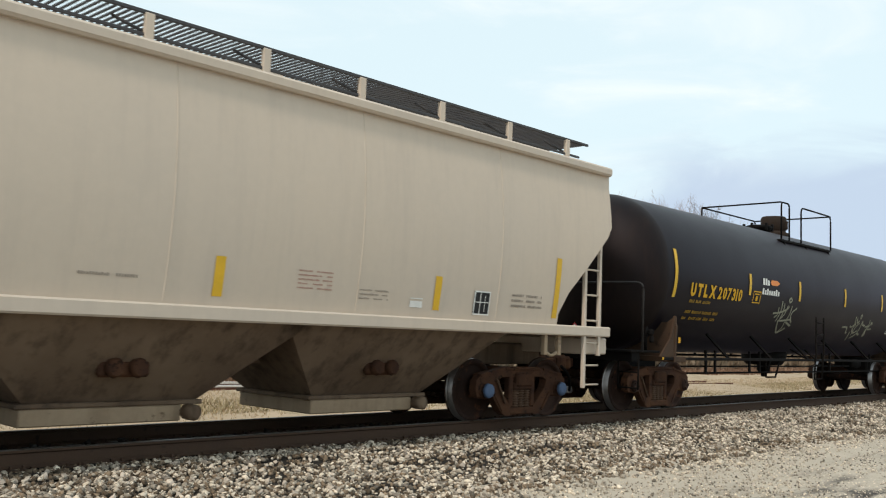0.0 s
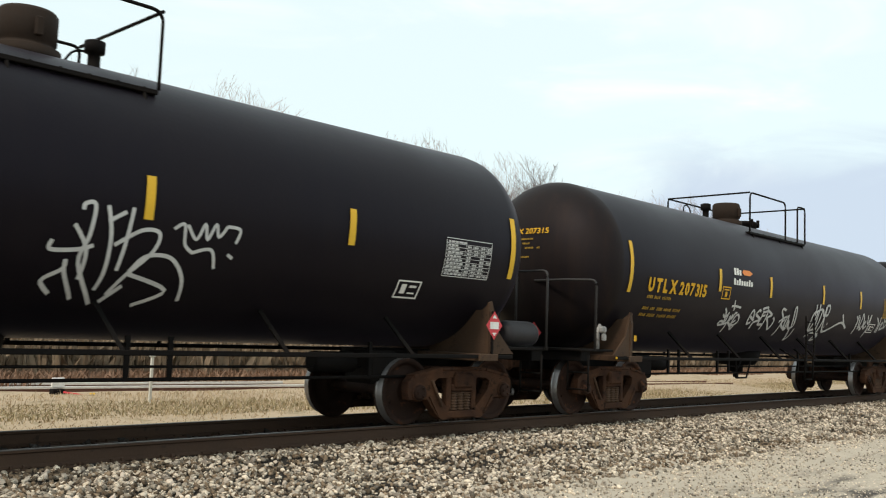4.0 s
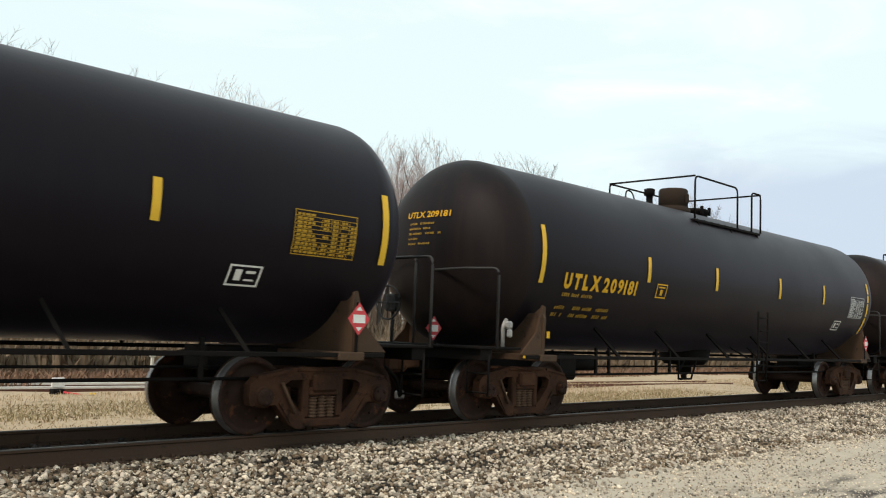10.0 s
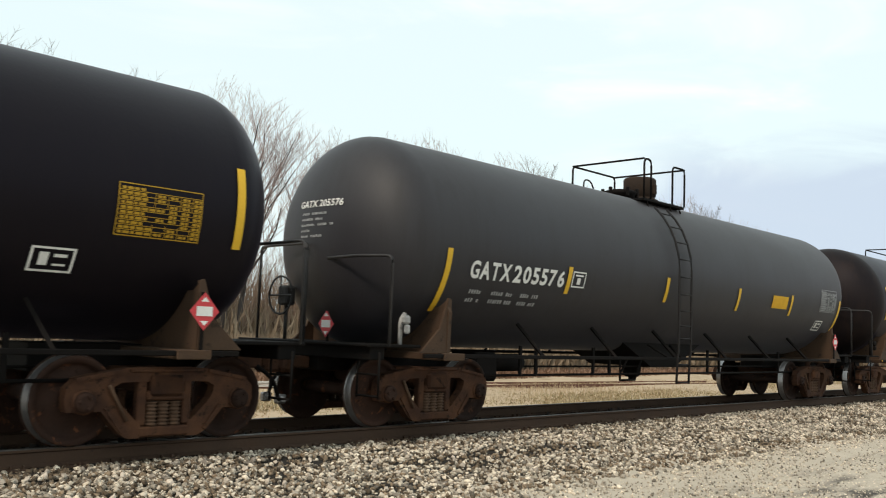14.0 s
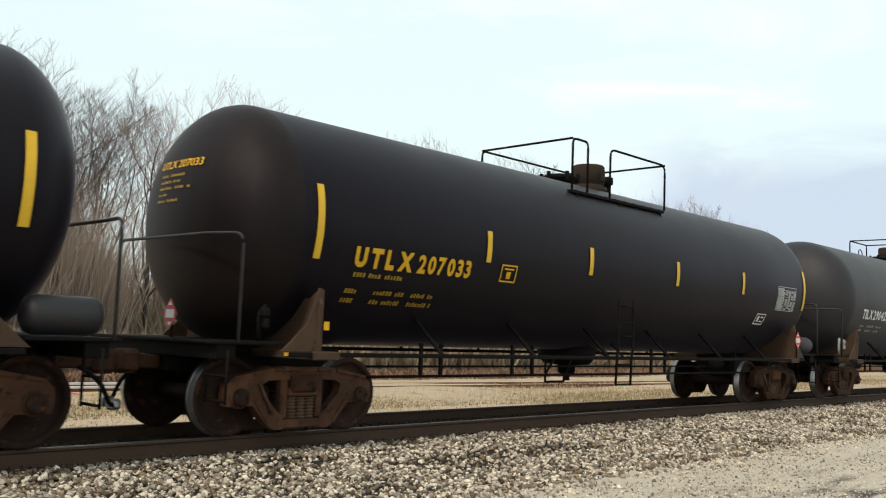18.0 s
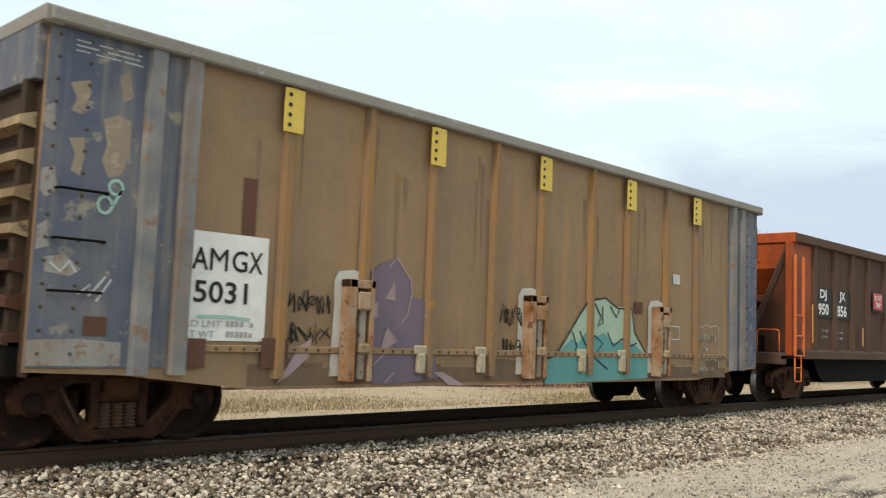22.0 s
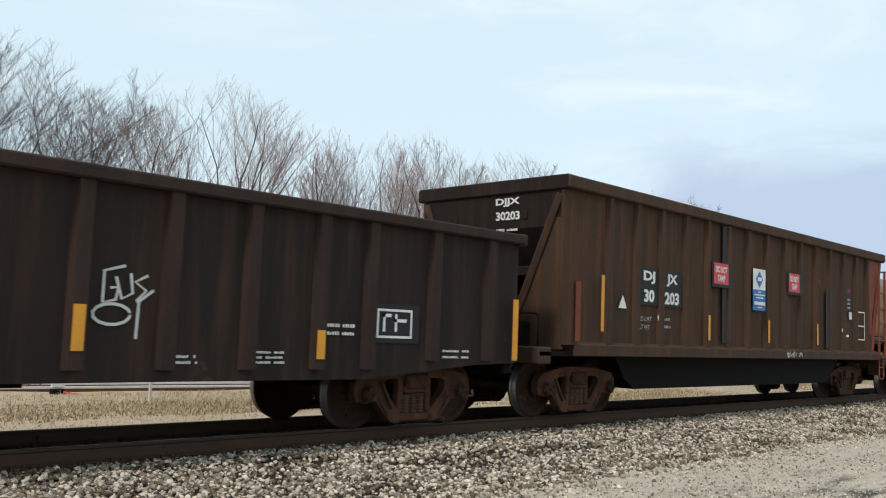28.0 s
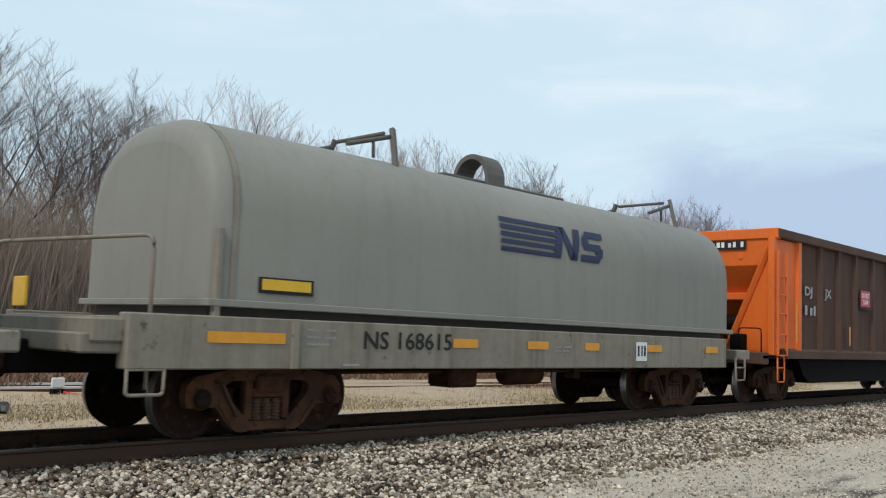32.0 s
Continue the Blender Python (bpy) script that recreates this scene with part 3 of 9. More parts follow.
def ground_height(y):
    """The ground across the railway: road, ballast shoulder, track bed, field beyond."""
    pts = [(-3000, -0.62), (-12, -0.60), (-6.5, -0.52), (-4.2, -0.44), (-2.6, -0.33), (-1.75, -0.235), (-1.2, -0.215), (1.25, -0.215), (1.9, -0.26), (3.4, -0.62), (6, -0.72), (11, -0.66), (16, -0.55), (40, -0.5), (3000, -0.4)]
    for (a, p), (b, q) in zip(pts, pts[1:]):
        if a <= y <= b:
            return p + (q - p) * (y - a) / (b - a)
    return -0.5


def ground_sheet():
    xs = [-2500, -800, -350, -150, -60, -20] + [i * 1.0 for i in range(-10, 81)] + [100, 140, 200, 300, 500, 900, 2500]
    ys = [-2500, -600, -150, -40, -20, -14] + [-12 + i * 0.4 for i in range(0, 76)] + [20, 24, 30, 40, 70, 150, 400, 1000, 2500]
    vs, fs = [], []
    for y in ys:
        for x in xs:
            k = (0.05 if abs(y) > 4.4 else 0.008) * noise.noise((x * 0.35, y * 0.35, 0)) if abs(y) > 2.2 else 0.0
            if y > 4:
                k += 0.10 * noise.noise((x * 0.12, y * 0.2, 5))
            vs.append((x, y, ground_height(y) + k))
    n = len(xs)
    for j in range(len(ys) - 1):
        for i in range(n - 1):
            fs.append((j * n + i, j * n + i + 1, (j + 1) * n + i + 1, (j + 1) * n + i))
    s = Shape().add(vs, fs, True)
    me = s.mesh("ground", STRAW)
    me.materials.append(ROAD)
    me.materials.append(BALLAST_BED)
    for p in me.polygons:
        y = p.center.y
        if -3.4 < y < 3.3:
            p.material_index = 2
        elif -60 < y <= -3.4:
            p.material_index = 1
    return tagged(new("ground", me), "gravel road, ballast shoulder and dry grass field", "ground", kind="structure")


ground = ground_sheet()


def rail_mesh(length_from, length_to):
    prof = [(-0.07, -0.18), (0.07, -0.18), (0.07, -0.17), (0.012, -0.145), (0.011, -0.045), (0.036, -0.03), (0.037, -0.008), (0.028, 0.0), (-0.028, 0.0), (-0.037, -0.008), (-0.036, -0.03), (-0.011, -0.045), (-0.012, -0.145), (-0.07, -0.17)]
    s = Shape().prism(prof, "x", length_from, length_to)
    me = s.mesh("rail", RAIL_RUST)
    me.materials.append(RAIL_TOP)
    for p in me.polygons:
        if p.center.z > -0.006 and p.normal.z > 0.5:
            p.material_index = 1
    return me


track = tagged(new("railway_track"), "main line track of rusty rails on dark wooden ties", "railway track", kind="structure")
RAIL = rail_mesh(-330, 360)
for y in (-0.755, 0.755):
    shared("rail", RAIL, track, Matrix.Translation((0, y, 0)))
TIE = Shape().box(-0.115, 0.115, -1.3, 1.3, -0.37, -0.195, 0.015).mesh("tie", TIE_WOOD)
_p = Shape().box(-0.10, 0.10, -0.17, 0.17, -0.197, -0.178, 0.004)
for a in (-0.06, 0.06):
    for b in (-0.085, 0.085):
        _p.box(a - 0.012, a + 0.012, b - 0.02, b + 0.02, -0.18, -0.145, 0.004)
TIE_PLATE = _p.mesh("tie_plate", RAIL_RUST)
rd = random.Random(3)
for i in range(-20, 180):
    x = i * 0.52 + rd.uniform(-0.03, 0.03)
    t = shared("tie", TIE, track, Matrix.Translation((x, rd.uniform(-0.04, 0.04), rd.uniform(-0.008, 0.006))) @ Matrix.Rotation(rd.uniform(-0.015, 0.015), 4, "Z"))
    if 0 <= i < 90:
        for y in (-0.755, 0.755):
            shared("tie_plate", TIE_PLATE, t, Matrix.Translation((0, y, 0)))
far_ties = Shape()
for i in list(range(-630, -20)) + list(range(180, 690)):
    far_ties.box(i * 0.52 - 0.115, i * 0.52 + 0.115, -1.3, 1.3, -0.37, -0.195, 0.01)
tagged(part("distant_ties", far_ties, TIE_WOOD, track), kind="stuff")
rail_anchor = Shape().box(-0.03, 0.03, -0.09, 0.09, -0.20, -0.16, 0.006).mesh("rail_anchor", RAIL_RUST)
for i in range(4, 70):
    shared("rail_anchor", rail_anchor, track, Matrix.Translation((i * 0.52 + 0.15, -0.755, 0)))


# ---- stones ----
def stone_verts(rdm):
    """A broken stone: a bent icosahedron of about unit size."""
    g = (1 + 5 ** 0.5) / 2
    base = [(-1, g, 0), (1, g, 0), (-1, -g, 0), (1, -g, 0), (0, -1, g), (0, 1, g), (0, -1, -g), (0, 1, -g), (g, 0, -1), (g, 0, 1), (-g, 0, -1), (-g, 0, 1)]
    sx, sy, sz = rdm.uniform(0.8, 1.25), rdm.uniform(0.7, 1.05), rdm.uniform(0.5, 0.8)
    return [tuple(c * k / 1.9 * rdm.uniform(0.62, 1.26) for c, k in zip(p, (sx, sy, sz))) for p in base]


ICO = [(0, 11, 5), (0, 5, 1), (0, 1, 7), (0, 7, 10), (0, 10, 11), (1, 5, 9), (5, 11, 4), (11, 10, 2), (10, 7, 6), (7, 1, 8), (3, 9, 4), (3, 4, 2), (3, 2, 6), (3, 6, 8), (3, 8, 9), (4, 9, 5), (2, 4, 11), (6, 2, 10), (8, 6, 7), (9, 8, 1)]
rd = random.Random(8)
STONES = [np.array(stone_verts(rd)) for _ in range(14)]


OCTA = [(0, 2, 4), (2, 1, 4), (1, 3, 4), (3, 0, 4), (2, 0, 5), (1, 2, 5), (3, 1, 5), (0, 3, 5)]
CHIPS = [np.array([[-1, 0, 0], [1, 0, 0], [0, -1, 0], [0, 1, 0], [0, 0, 0.8], [0, 0, -0.8]]) * 0.95 + np.random.default_rng(60 + i).normal(0, 0.22, (6, 3)) for i in range(12)]


def bed_height(y):
    """Ballast lies level with the rail's foot over the ends of the ties."""
    return max(ground_height(y), -0.205) if y > -1.45 else ground_height(y)


def scatter(name, count, area, size, material, keep=None, seed=1, chips=False):
    """Many stones in one mesh; area gives x and y of a stone from two random numbers."""
    rg = np.random.default_rng(seed)
    kinds, tri = (CHIPS, np.array(OCTA)) if chips else (STONES, np.array(ICO))
    step = len(kinds[0])
    V, F = [], []
    k = 0
    for i in range(count):
        x, y = area(rg.random(), rg.random())
        if keep and not keep(x, y, rg.random()):
            continue
        s = size * (0.6 + 0.9 * rg.random() ** 1.5)
        a, b = rg.random() * 6.28, rg.random() * 1.2
        st = kinds[rg.integers(len(kinds))] * s
        ca, sa, cb, sb = math.cos(a), math.sin(a), math.cos(b), math.sin(b)
        q = np.empty_like(st)
        y1, z1 = st[:, 1] * cb - st[:, 2] * sb, st[:, 1] * sb + st[:, 2] * cb
        q[:, 0], q[:, 1], q[:, 2] = st[:, 0] * ca - y1 * sa + x, st[:, 0] * sa + y1 * ca + y, z1 + bed_height(y) + s * (0.1 + 0.45 * rg.random())
        V.append(q)
        F.append(tri + k)
        k += step
    v, f = np.concatenate(V), np.concatenate(F)
    me = bpy.data.meshes.new(name)
    me.vertices.add(len(v))
    me.vertices.foreach_set("co", v.ravel())
    me.loops.add(f.size)
    me.loops.foreach_set("vertex_index", f.ravel().astype(np.int32))
    me.polygons.add(len(f))
    me.polygons.foreach_set("loop_start", np.arange(0, f.size, 3, dtype=np.int32))
    me.materials.append(material)
    me.update(calc_edges=True)
    return tagged(new(name, me), kind="stuff")


def near_area(u, v):
    return 2.0 + 16.0 * u ** 1.15, -4.1 + 3.27 * v


def far_area(u, v):
    return 17.0 + 45.0 * u ** 1.2, -3.9 + 3.07 * v


def bare_patch(x, y, r):
    """Stones thin out towards the road and over patches of fines."""
    if noise.noise((x * 0.9, y * 1.6, 3.0)) > 0.22 and r < 0.75:
        return False
    return r < 1.0 if y > -2.9 else r < (y + 4.1) / 1.2


stones = scatter("ballast_stones", 22000, near_area, 0.0265, STONE, bare_patch, 1)
tagged(stones, "loose pale grey and brown ballast stones", "ballast")
stones = scatter("ballast_stones", 30000, far_area, 0.031, STONE, bare_patch, 2, True)
tagged(stones, "loose pale grey and brown ballast stones farther along", "ballast")
stones = scatter("brown_stones", 19000, lambda u, v: (3.0 + 52.0 * u ** 1.4, -3.6 + 2.75 * v), 0.027, DUSTY_STONE, None, 6, True)
tagged(stones, "dusty brown stones between the pale ballast", "ballast")
stones = scatter("road_gravel", 26000, lambda u, v: (5.0 + 26.0 * u ** 1.3, -7.4 + 4.4 * v), 0.015, STONE, lambda x, y, r: noise.noise((x * 0.25, y * 1.1, 8.0)) < 0.15 or r < 0.35, 3, True)
tagged(stones, "fine crushed gravel of the track-side road", "gravel")
stones = scatter("crib_stones", 7000, lambda u, v: (1.0 + 45.0 * u ** 1.3, -0.62 + 2.4 * v), 0.045, SHADED_STONE, lambda x, y, r: abs(((x / 0.52 + 0.5) % 1) - 0.5) > 0.2 and abs(abs(y) - 0.755) > 0.1, 4, True)
tagged(stones, "ballast between the ties, darkened in colour for shade", "ballast")
LOOSE = []
for i in range(8):
    s = Shape().add([tuple(c * 0.038 for c in p) for p in STONES[i]], ICO)
    LOOSE.append(s.mesh("stone", STONE_PART))
rd = random.Random(12)
for i in range(240):
    x, y = rd.uniform(3.0, 12.5), rd.uniform(-3.4, -1.0)
    shared("stone", LOOSE[i % 8], ground, Matrix.Translation((x, y, bed_height(y) + 0.018)) @ Euler((rd.uniform(-1, 1), rd.uniform(-1, 1), rd.uniform(0, 6))).to_matrix().to_4x4())


# ---- the field behind: grass, reeds, siding, marker post ----
def blades(name, count, area, height, width, material, seed, lean=0.25):
    rg = np.random.default_rng(seed)
    u, v = rg.random(count), rg.random(count)
    xy = np.array([area(a, b) for a, b in zip(u, v)])
    h = height * (0.45 + 0.75 * rg.random(count))
    w = width * (0.6 + 0.8 * rg.random(count))
    ang = rg.random(count) * math.pi
    gz = np.array([ground_height(y) for y in xy[:, 1]])
    dx, dy = np.cos(ang) * w / 2, np.sin(ang) * w / 2
    lx, ly = rg.normal(0, lean, count) * h, rg.normal(0, lean, count) * h
    V = np.empty((count, 5, 3))
    V[:, 0] = np.stack([xy[:, 0] - dx, xy[:, 1] - dy, gz - 0.03], 1)
    V[:, 1] = np.stack([xy[:, 0] + dx, xy[:, 1] + dy, gz - 0.03], 1)
    V[:, 2] = np.stack([xy[:, 0] + dx * 0.8 + lx * 0.4, xy[:, 1] + dy * 0.8 + ly * 0.4, gz + h * 0.55], 1)
    V[:, 3] = np.stack([xy[:, 0] - dx * 0.8 + lx * 0.4, xy[:, 1] - dy * 0.8 + ly * 0.4, gz + h * 0.55], 1)
    V[:, 4] = np.stack([xy[:, 0] + lx, xy[:, 1] + ly, gz + h], 1)
    k = np.arange(count)[:, None] * 5
    quads, tris = k + np.array([[0, 1, 2, 3]]), k + np.array([[3, 2, 4]])
    me = bpy.data.meshes.new(name)
    me.from_pydata(V.reshape(-1, 3).tolist(), [], quads.tolist() + tris.tolist())
    me.materials.append(material)
    me.update()
    return tagged(new(name, me), kind="stuff")


g = blades("dry_grass", 30000, lambda u, v: (3 + 75 * u ** 1.3, 4.5 + 8.5 * v ** 0.8), 0.07, 0.02, GRASS, 1, 0.9)
tagged(g, "low pale straw-coloured dead grass", "grass")
g = blades("dry_grass", 900, lambda u, v: (5 + 40 * u, 8.0 + 3.5 * v), 0.3, 0.014, GRASS, 5, 0.35)
tagged(g, "taller tufts of pale dead grass", "grass")
g = blades("olive_grass", 15000, lambda u, v: (4 + 60 * u ** 1.3 + 1.5 * math.sin(40 * v), 7.0 + 3.0 * v + 0.8 * math.sin(9 * u)), 0.08, 0.03, OLIVE, 11, 0.8)
tagged(g, "patches of short olive-green grass", "grass")
g = blades("dead_weeds", 16000, lambda u, v: (7 + 90 * u ** 1.4, 15.4 + 2.4 * v), 0.34, 0.06, WEED, 12, 0.5)
tagged(g, "strip of reddish-brown dead weeds beside the siding", "weeds")
g = blades("reeds", 36000, lambda u, v: (8 + 130 * u ** 1.4, 17.5 + 5 * v), 1.35, 0.2, REED, 2, 0.3)
tagged(g, "band of brown dead reeds and weeds", "reeds")
g = blades("saplings", 10000, lambda u, v: (8.5 + 7 * u, 20.5 + 5 * v), 6.2, 0.020, SAPLING, 9, 0.24)
tagged(g, "dense tan clump of thin saplings at the wood", "undergrowth")
g = blades("brush", 9000, lambda u, v: (10 + 150 * u ** 1.3, 22.5 + 6 * v), 2.6, 0.14, REED, 3, 0.25)
tagged(g, "brown tangled undergrowth below the trees", "undergrowth")
g = blades("thicket", 30000, lambda u, v: (6 + 150 * u ** 1.3, 26 + 9 * v), 5.2, 0.045, THICKET, 6, 0.2)
tagged(g, "tall tan saplings and brush between the trunks", "undergrowth")

siding = tagged(new("siding_track"), "disused side track in dead grass, sky shine painted on its rails", "railway track", kind="structure")
siding.matrix_basis = Matrix.Translation((11.5, 13.9, -0.52)) @ Matrix.Rotation(radians(-7), 4, "Z")
# rail heads nearly white: the sky's reflection is put into the colour
SHINE_RAIL = surface("shine_rail", (0.62, 0.60, 0.57), (0.45, 0.42, 0.40), rough=0.5, metal=0.2, big=3, fine=30, bump=0.05)
RED_RUST = surface("red_rust", (0.13, 0.055, 0.04), (0.08, 0.045, 0.035), rough=0.9, big=3, fine=30, bump=0.2)
for y in (0.0, 1.45):
    s = Shape().box(-34, 6.5, y - 0.035, y + 0.035, -0.04, 0.03, 0.01)
    part("rail_head", s, SHINE_RAIL, siding)
    s = Shape().box(-34, 30, y - 0.012, y + 0.012, -0.17, -0.04, 0.004).box(-34, 30, y - 0.07, y + 0.07, -0.19, -0.17, 0.004)
    part("rail_web", s, RED_RUST, siding)
SIDE_TIE = Shape().box(-0.11, 0.11, -0.6, 2.05, -0.34, -0.19, 0.015).mesh("tie", TIE_WOOD)
for i in range(40):
    shared("tie", SIDE_TIE, siding, Matrix.Translation((-12 + i * 0.6, 0, 0)))

PALE_WOOD = surface("weathered_white", (0.58, 0.56, 0.50), (0.42, 0.39, 0.33), rough=0.8, big=4, fine=30, bump=0.1)
post = new("marker_post")
post.location = (11.5, 11.0, -0.68)
tagged(post, "thin white wooden marker post in the grass", "post")
part("post", Shape().box(-0.035, 0.035, -0.03, 0.03, -0.15, 1.12, 0.008), PALE_WOOD, post)
part("cap", Shape().box(-0.07, 0.07, -0.05, 0.05, 1.10, 1.16, 0.01), PALE_WOOD, post)
stand = new("switch_stand")
stand.location = (10.2, 13.3, -0.80)
tagged(stand, "small white switch stand with a red lever", "switch stand")
part("base", Shape().box(-0.16, 0.16, -0.12, 0.12, 0.0, 0.30, 0.02), FRAME_BLACK, stand)
part("target", Shape().box(-0.17, 0.17, -0.03, 0.03, 0.32, 0.58, 0.02), WHITE_PAINT, stand)
part("lever", Shape().tube([(0.1, -0.1, 0.22), (0.55, -0.25, 0.14), (0.7, -0.3, 0.12)], 0.03, 6), RED_PAINT, stand)
part("weight", Shape().lathe([(-0.06, 0.05), (-0.05, 0.09), (0.05, 0.09), (0.06, 0.05)], "x", (0.78, -0.32, 0.12), 10), YELLOW, stand)


# ---- bare trees ----
def bare_tree(seed, wide, limbs, lift, forks, twigs, mat, fork_at=0.3, thick=0.0006):
    """A leafless tree one metre high whose limbs fill a rounded crown and end in many fine twigs.

    wide: half-width of the crown; lift: how steeply the limbs rise."""
    rdm = random.Random(seed)
    trunk, crown = Shape(), Shape()
    mid, tall = 0.60, 0.40
    off = rdm.uniform(0, 50)

    def inside(p):
        """Within an egg-shaped crown of uneven outline."""
        v = Vector((p.x, p.y, (p.z - mid) * wide / tall))
        k = 1 + 0.34 * noise.noise((v.normalized() * 1.9 + Vector((off, 0, 0)))) if v.length > 1e-4 else 1
        return v.length < wide * k

    def limb(p, d, length, r, depth):
        if depth and p.z > 0.5 and not inside(p):
            return
        n = (6, 5, 3, 2, 1)[depth]
        pts, rs = [p], [r]
        for i in range(n):
            bend = 0.10 if depth == 0 else 0.24
            d = (d + Vector((rdm.uniform(-1, 1), rdm.uniform(-1, 1), rdm.uniform(-0.5, 0.8))) * bend + Vector((0, 0, 0.07 * lift if depth else 0.05))).normalized()
            q = p + d * (length / n)
            if depth > 0 and not inside(q):
                break
            p = q
            pts.append(p)
            rs.append(r * (1 - 0.68 * (i + 1) / n))
        n = len(pts) - 1
        if n == 0:
            pts.append(p + d * length * (0.5 if depth == 4 else 0.25))
            rs.append(r * 0.4)
            n = 1
        if depth == 4:
            a = d.orthogonal().normalized() * r
            b = d.cross(a)
            crown.add([pts[0] + a, pts[0] - a * 0.5 + b * 0.87, pts[0] - a * 0.5 - b * 0.87, pts[-1]], [(0, 1, 3), (1, 2, 3), (2, 0, 3)])
            return
        (trunk if depth < 2 else crown).tube(pts, rs, (7, 5, 3, 3)[depth], depth == 0)
        kids = (limbs, forks, forks, twigs)[depth]
        for i in range(kids):
            f = (fork_at + (1 - fork_at) * (i + rdm.random()) / kids) if depth == 0 else 0.18 + 0.82 * (i + rdm.random()) / kids
            f = min(f, 0.999)
            k = int(f * n)
            q = pts[k].lerp(pts[k + 1], f * n - k)
            a = i * 2.4 + rdm.uniform(-0.6, 0.6)
            side = Vector((math.cos(a), math.sin(a), rdm.uniform(-0.1, 0.3)))
            nd = (d * (0.55 + 0.25 * lift) + side * rdm.uniform(0.45, 0.85) * (1.0 if depth else wide * 2.6) + Vector((0, 0, 0.22 * lift))).normalized()
            ratio = (0.74, 0.56, 0.50, 0.50)[depth] * rdm.uniform(0.75, 1.1) * (1.15 - 0.5 * f if depth == 0 else 1)
            limb(q, nd, length * ratio, max(rs[k] * 0.55, thick), depth + 1)

    limb(Vector((0, 0, -0.02)), Vector((rdm.uniform(-0.08, 0.08), rdm.uniform(-0.08, 0.08), 1)), 0.66, 0.0115, 0)
    top = max(v[2] for v in crown.v)
    for sh in (trunk, crown):
        sh.v = [(v[0] / top, v[1] / top, v[2] / top) for v in sh.v]
    return trunk.mesh("trunk", BARK), crown.mesh("crown", mat)


KINDS = [bare_tree(41, 0.29, 8, 1.05, 6, 6, HAZY_TWIG, 0.26, 0.00042), bare_tree(52, 0.26, 8, 1.2, 6, 6, HAZY_TWIG, 0.26, 0.00042), bare_tree(43, 0.37, 10, 0.65, 7, 10, DARK_TWIG, 0.22, 0.0005),
         bare_tree(54, 0.25, 7, 1.15, 6, 6, HAZY_TWIG, 0.28, 0.00042), bare_tree(45, 0.41, 10, 0.55, 7, 10, DARK_TWIG, 0.20, 0.0005)]
rd = random.Random(77)


def plant(x, y, kind, height, turn):
    ob = new("tree")
    ob.matrix_basis = Matrix.Translation((x, y, -0.55)) @ Matrix.Rotation(turn, 4, "Z") @ Matrix.Diagonal((height, height, height, 1))
    tagged(ob, "bare leafless grey-brown tree of the wood", "tree", "row of bare trees")
    part("trunk", KINDS[kind][0], None, ob)
    part("crown", KINDS[kind][1], None, ob)
    return ob


# the wood's edge: place along the line, height, kind
EDGE = ((8.2, 12.4, 4), (11.4, 12.8, 2), (14.2, 12.6, 4), (16.4, 11.8, 2), (18.6, 11.4, 0), (20.2, 12.0, 1), (21.9, 13.2, 0), (23.0, 12.6, 3), (26.9, 11.8, 0), (29.2, 12.2, 1),
        (31.6, 12.1, 1), (34.0, 13.2, 0), (36.7, 13.4, 3), (39.4, 13.0, 1), (41.8, 12.0, 0), (44.6, 13.1, 2), (47.6, 12.7, 3), (50.8, 12.0, 1), (55.0, 12.6, 0), (58.9, 13.5, 3),
        (62.6, 13.3, 1), (67.2, 13.4, 2), (72.7, 12.6, 0), (76.6, 12.2, 3), (83.2, 11.6, 1), (91.4, 11.6, 0))
for x, tall, k in EDGE:
    tall = tall * 0.99 if x > 26 else tall
    plant(x, 25 + rd.uniform(-0.8, 0.8), k, tall, rd.uniform(0, 6.28))
    if x > 26:
        plant(x + 1.3, 27 + rd.uniform(-0.8, 0.8), (k + 2) % 4 if k != 0 else 1, tall * 0.95, rd.uniform(0, 6.28))
    if x > 46:
        plant(x + 2.4, 26.5 + rd.uniform(-0.8, 0.8), (k + 1) % 4, tall * 0.97, rd.uniform(0, 6.28))
x = 6.0
while x < 150:
    tall = 7.5 if x < 26 else 9.0 if x < 60 else 11.0
    plant(x, rd.uniform(29, 38), rd.choice((0, 1, 3, 2)), tall * rd.uniform(0.72, 0.98), rd.uniform(0, 6.28))
    x += rd.uniform(3.0, 5.0)


# ---- tank cars ----
TANK_R, TANK_Z, TANK_HALF, HEAD = 1.5, 2.55, 7.22, 0.86


def on_tank(off=0.012, r=TANK_R, zc=TANK_Z):
    def lay(x, z):
        d = z - zc
        return (x, -math.sqrt(max((r + off) ** 2 - d * d, 0.01)), z)
    return lay


def on_head(off=0.014):
    def lay(u, z):
        q = min((u * u + (z - TANK_Z) ** 2) / TANK_R ** 2, 0.98)
        return (-(TANK_HALF + HEAD * math.sqrt(1 - q)) - off, -u, z)
    return lay


def tank_shell(mat, back=0.0):
    prof = []
    for i in range(13):
        a = math.pi / 2 * i / 12
        prof.append((-TANK_HALF + back - HEAD * math.cos(a), max(TANK_R * math.sin(a), 0.02)))
    prof += [(x, TANK_R) for x in (-4.9, -2.45, 0.0, 2.45, 4.9)]
    prof += [(-h + back - 0.22, r) for h, r in prof[12::-1]]
    s = Shape().lathe(prof, "x", (0, 0, TANK_Z), 56)
    return s


TANK_PARTS = {}


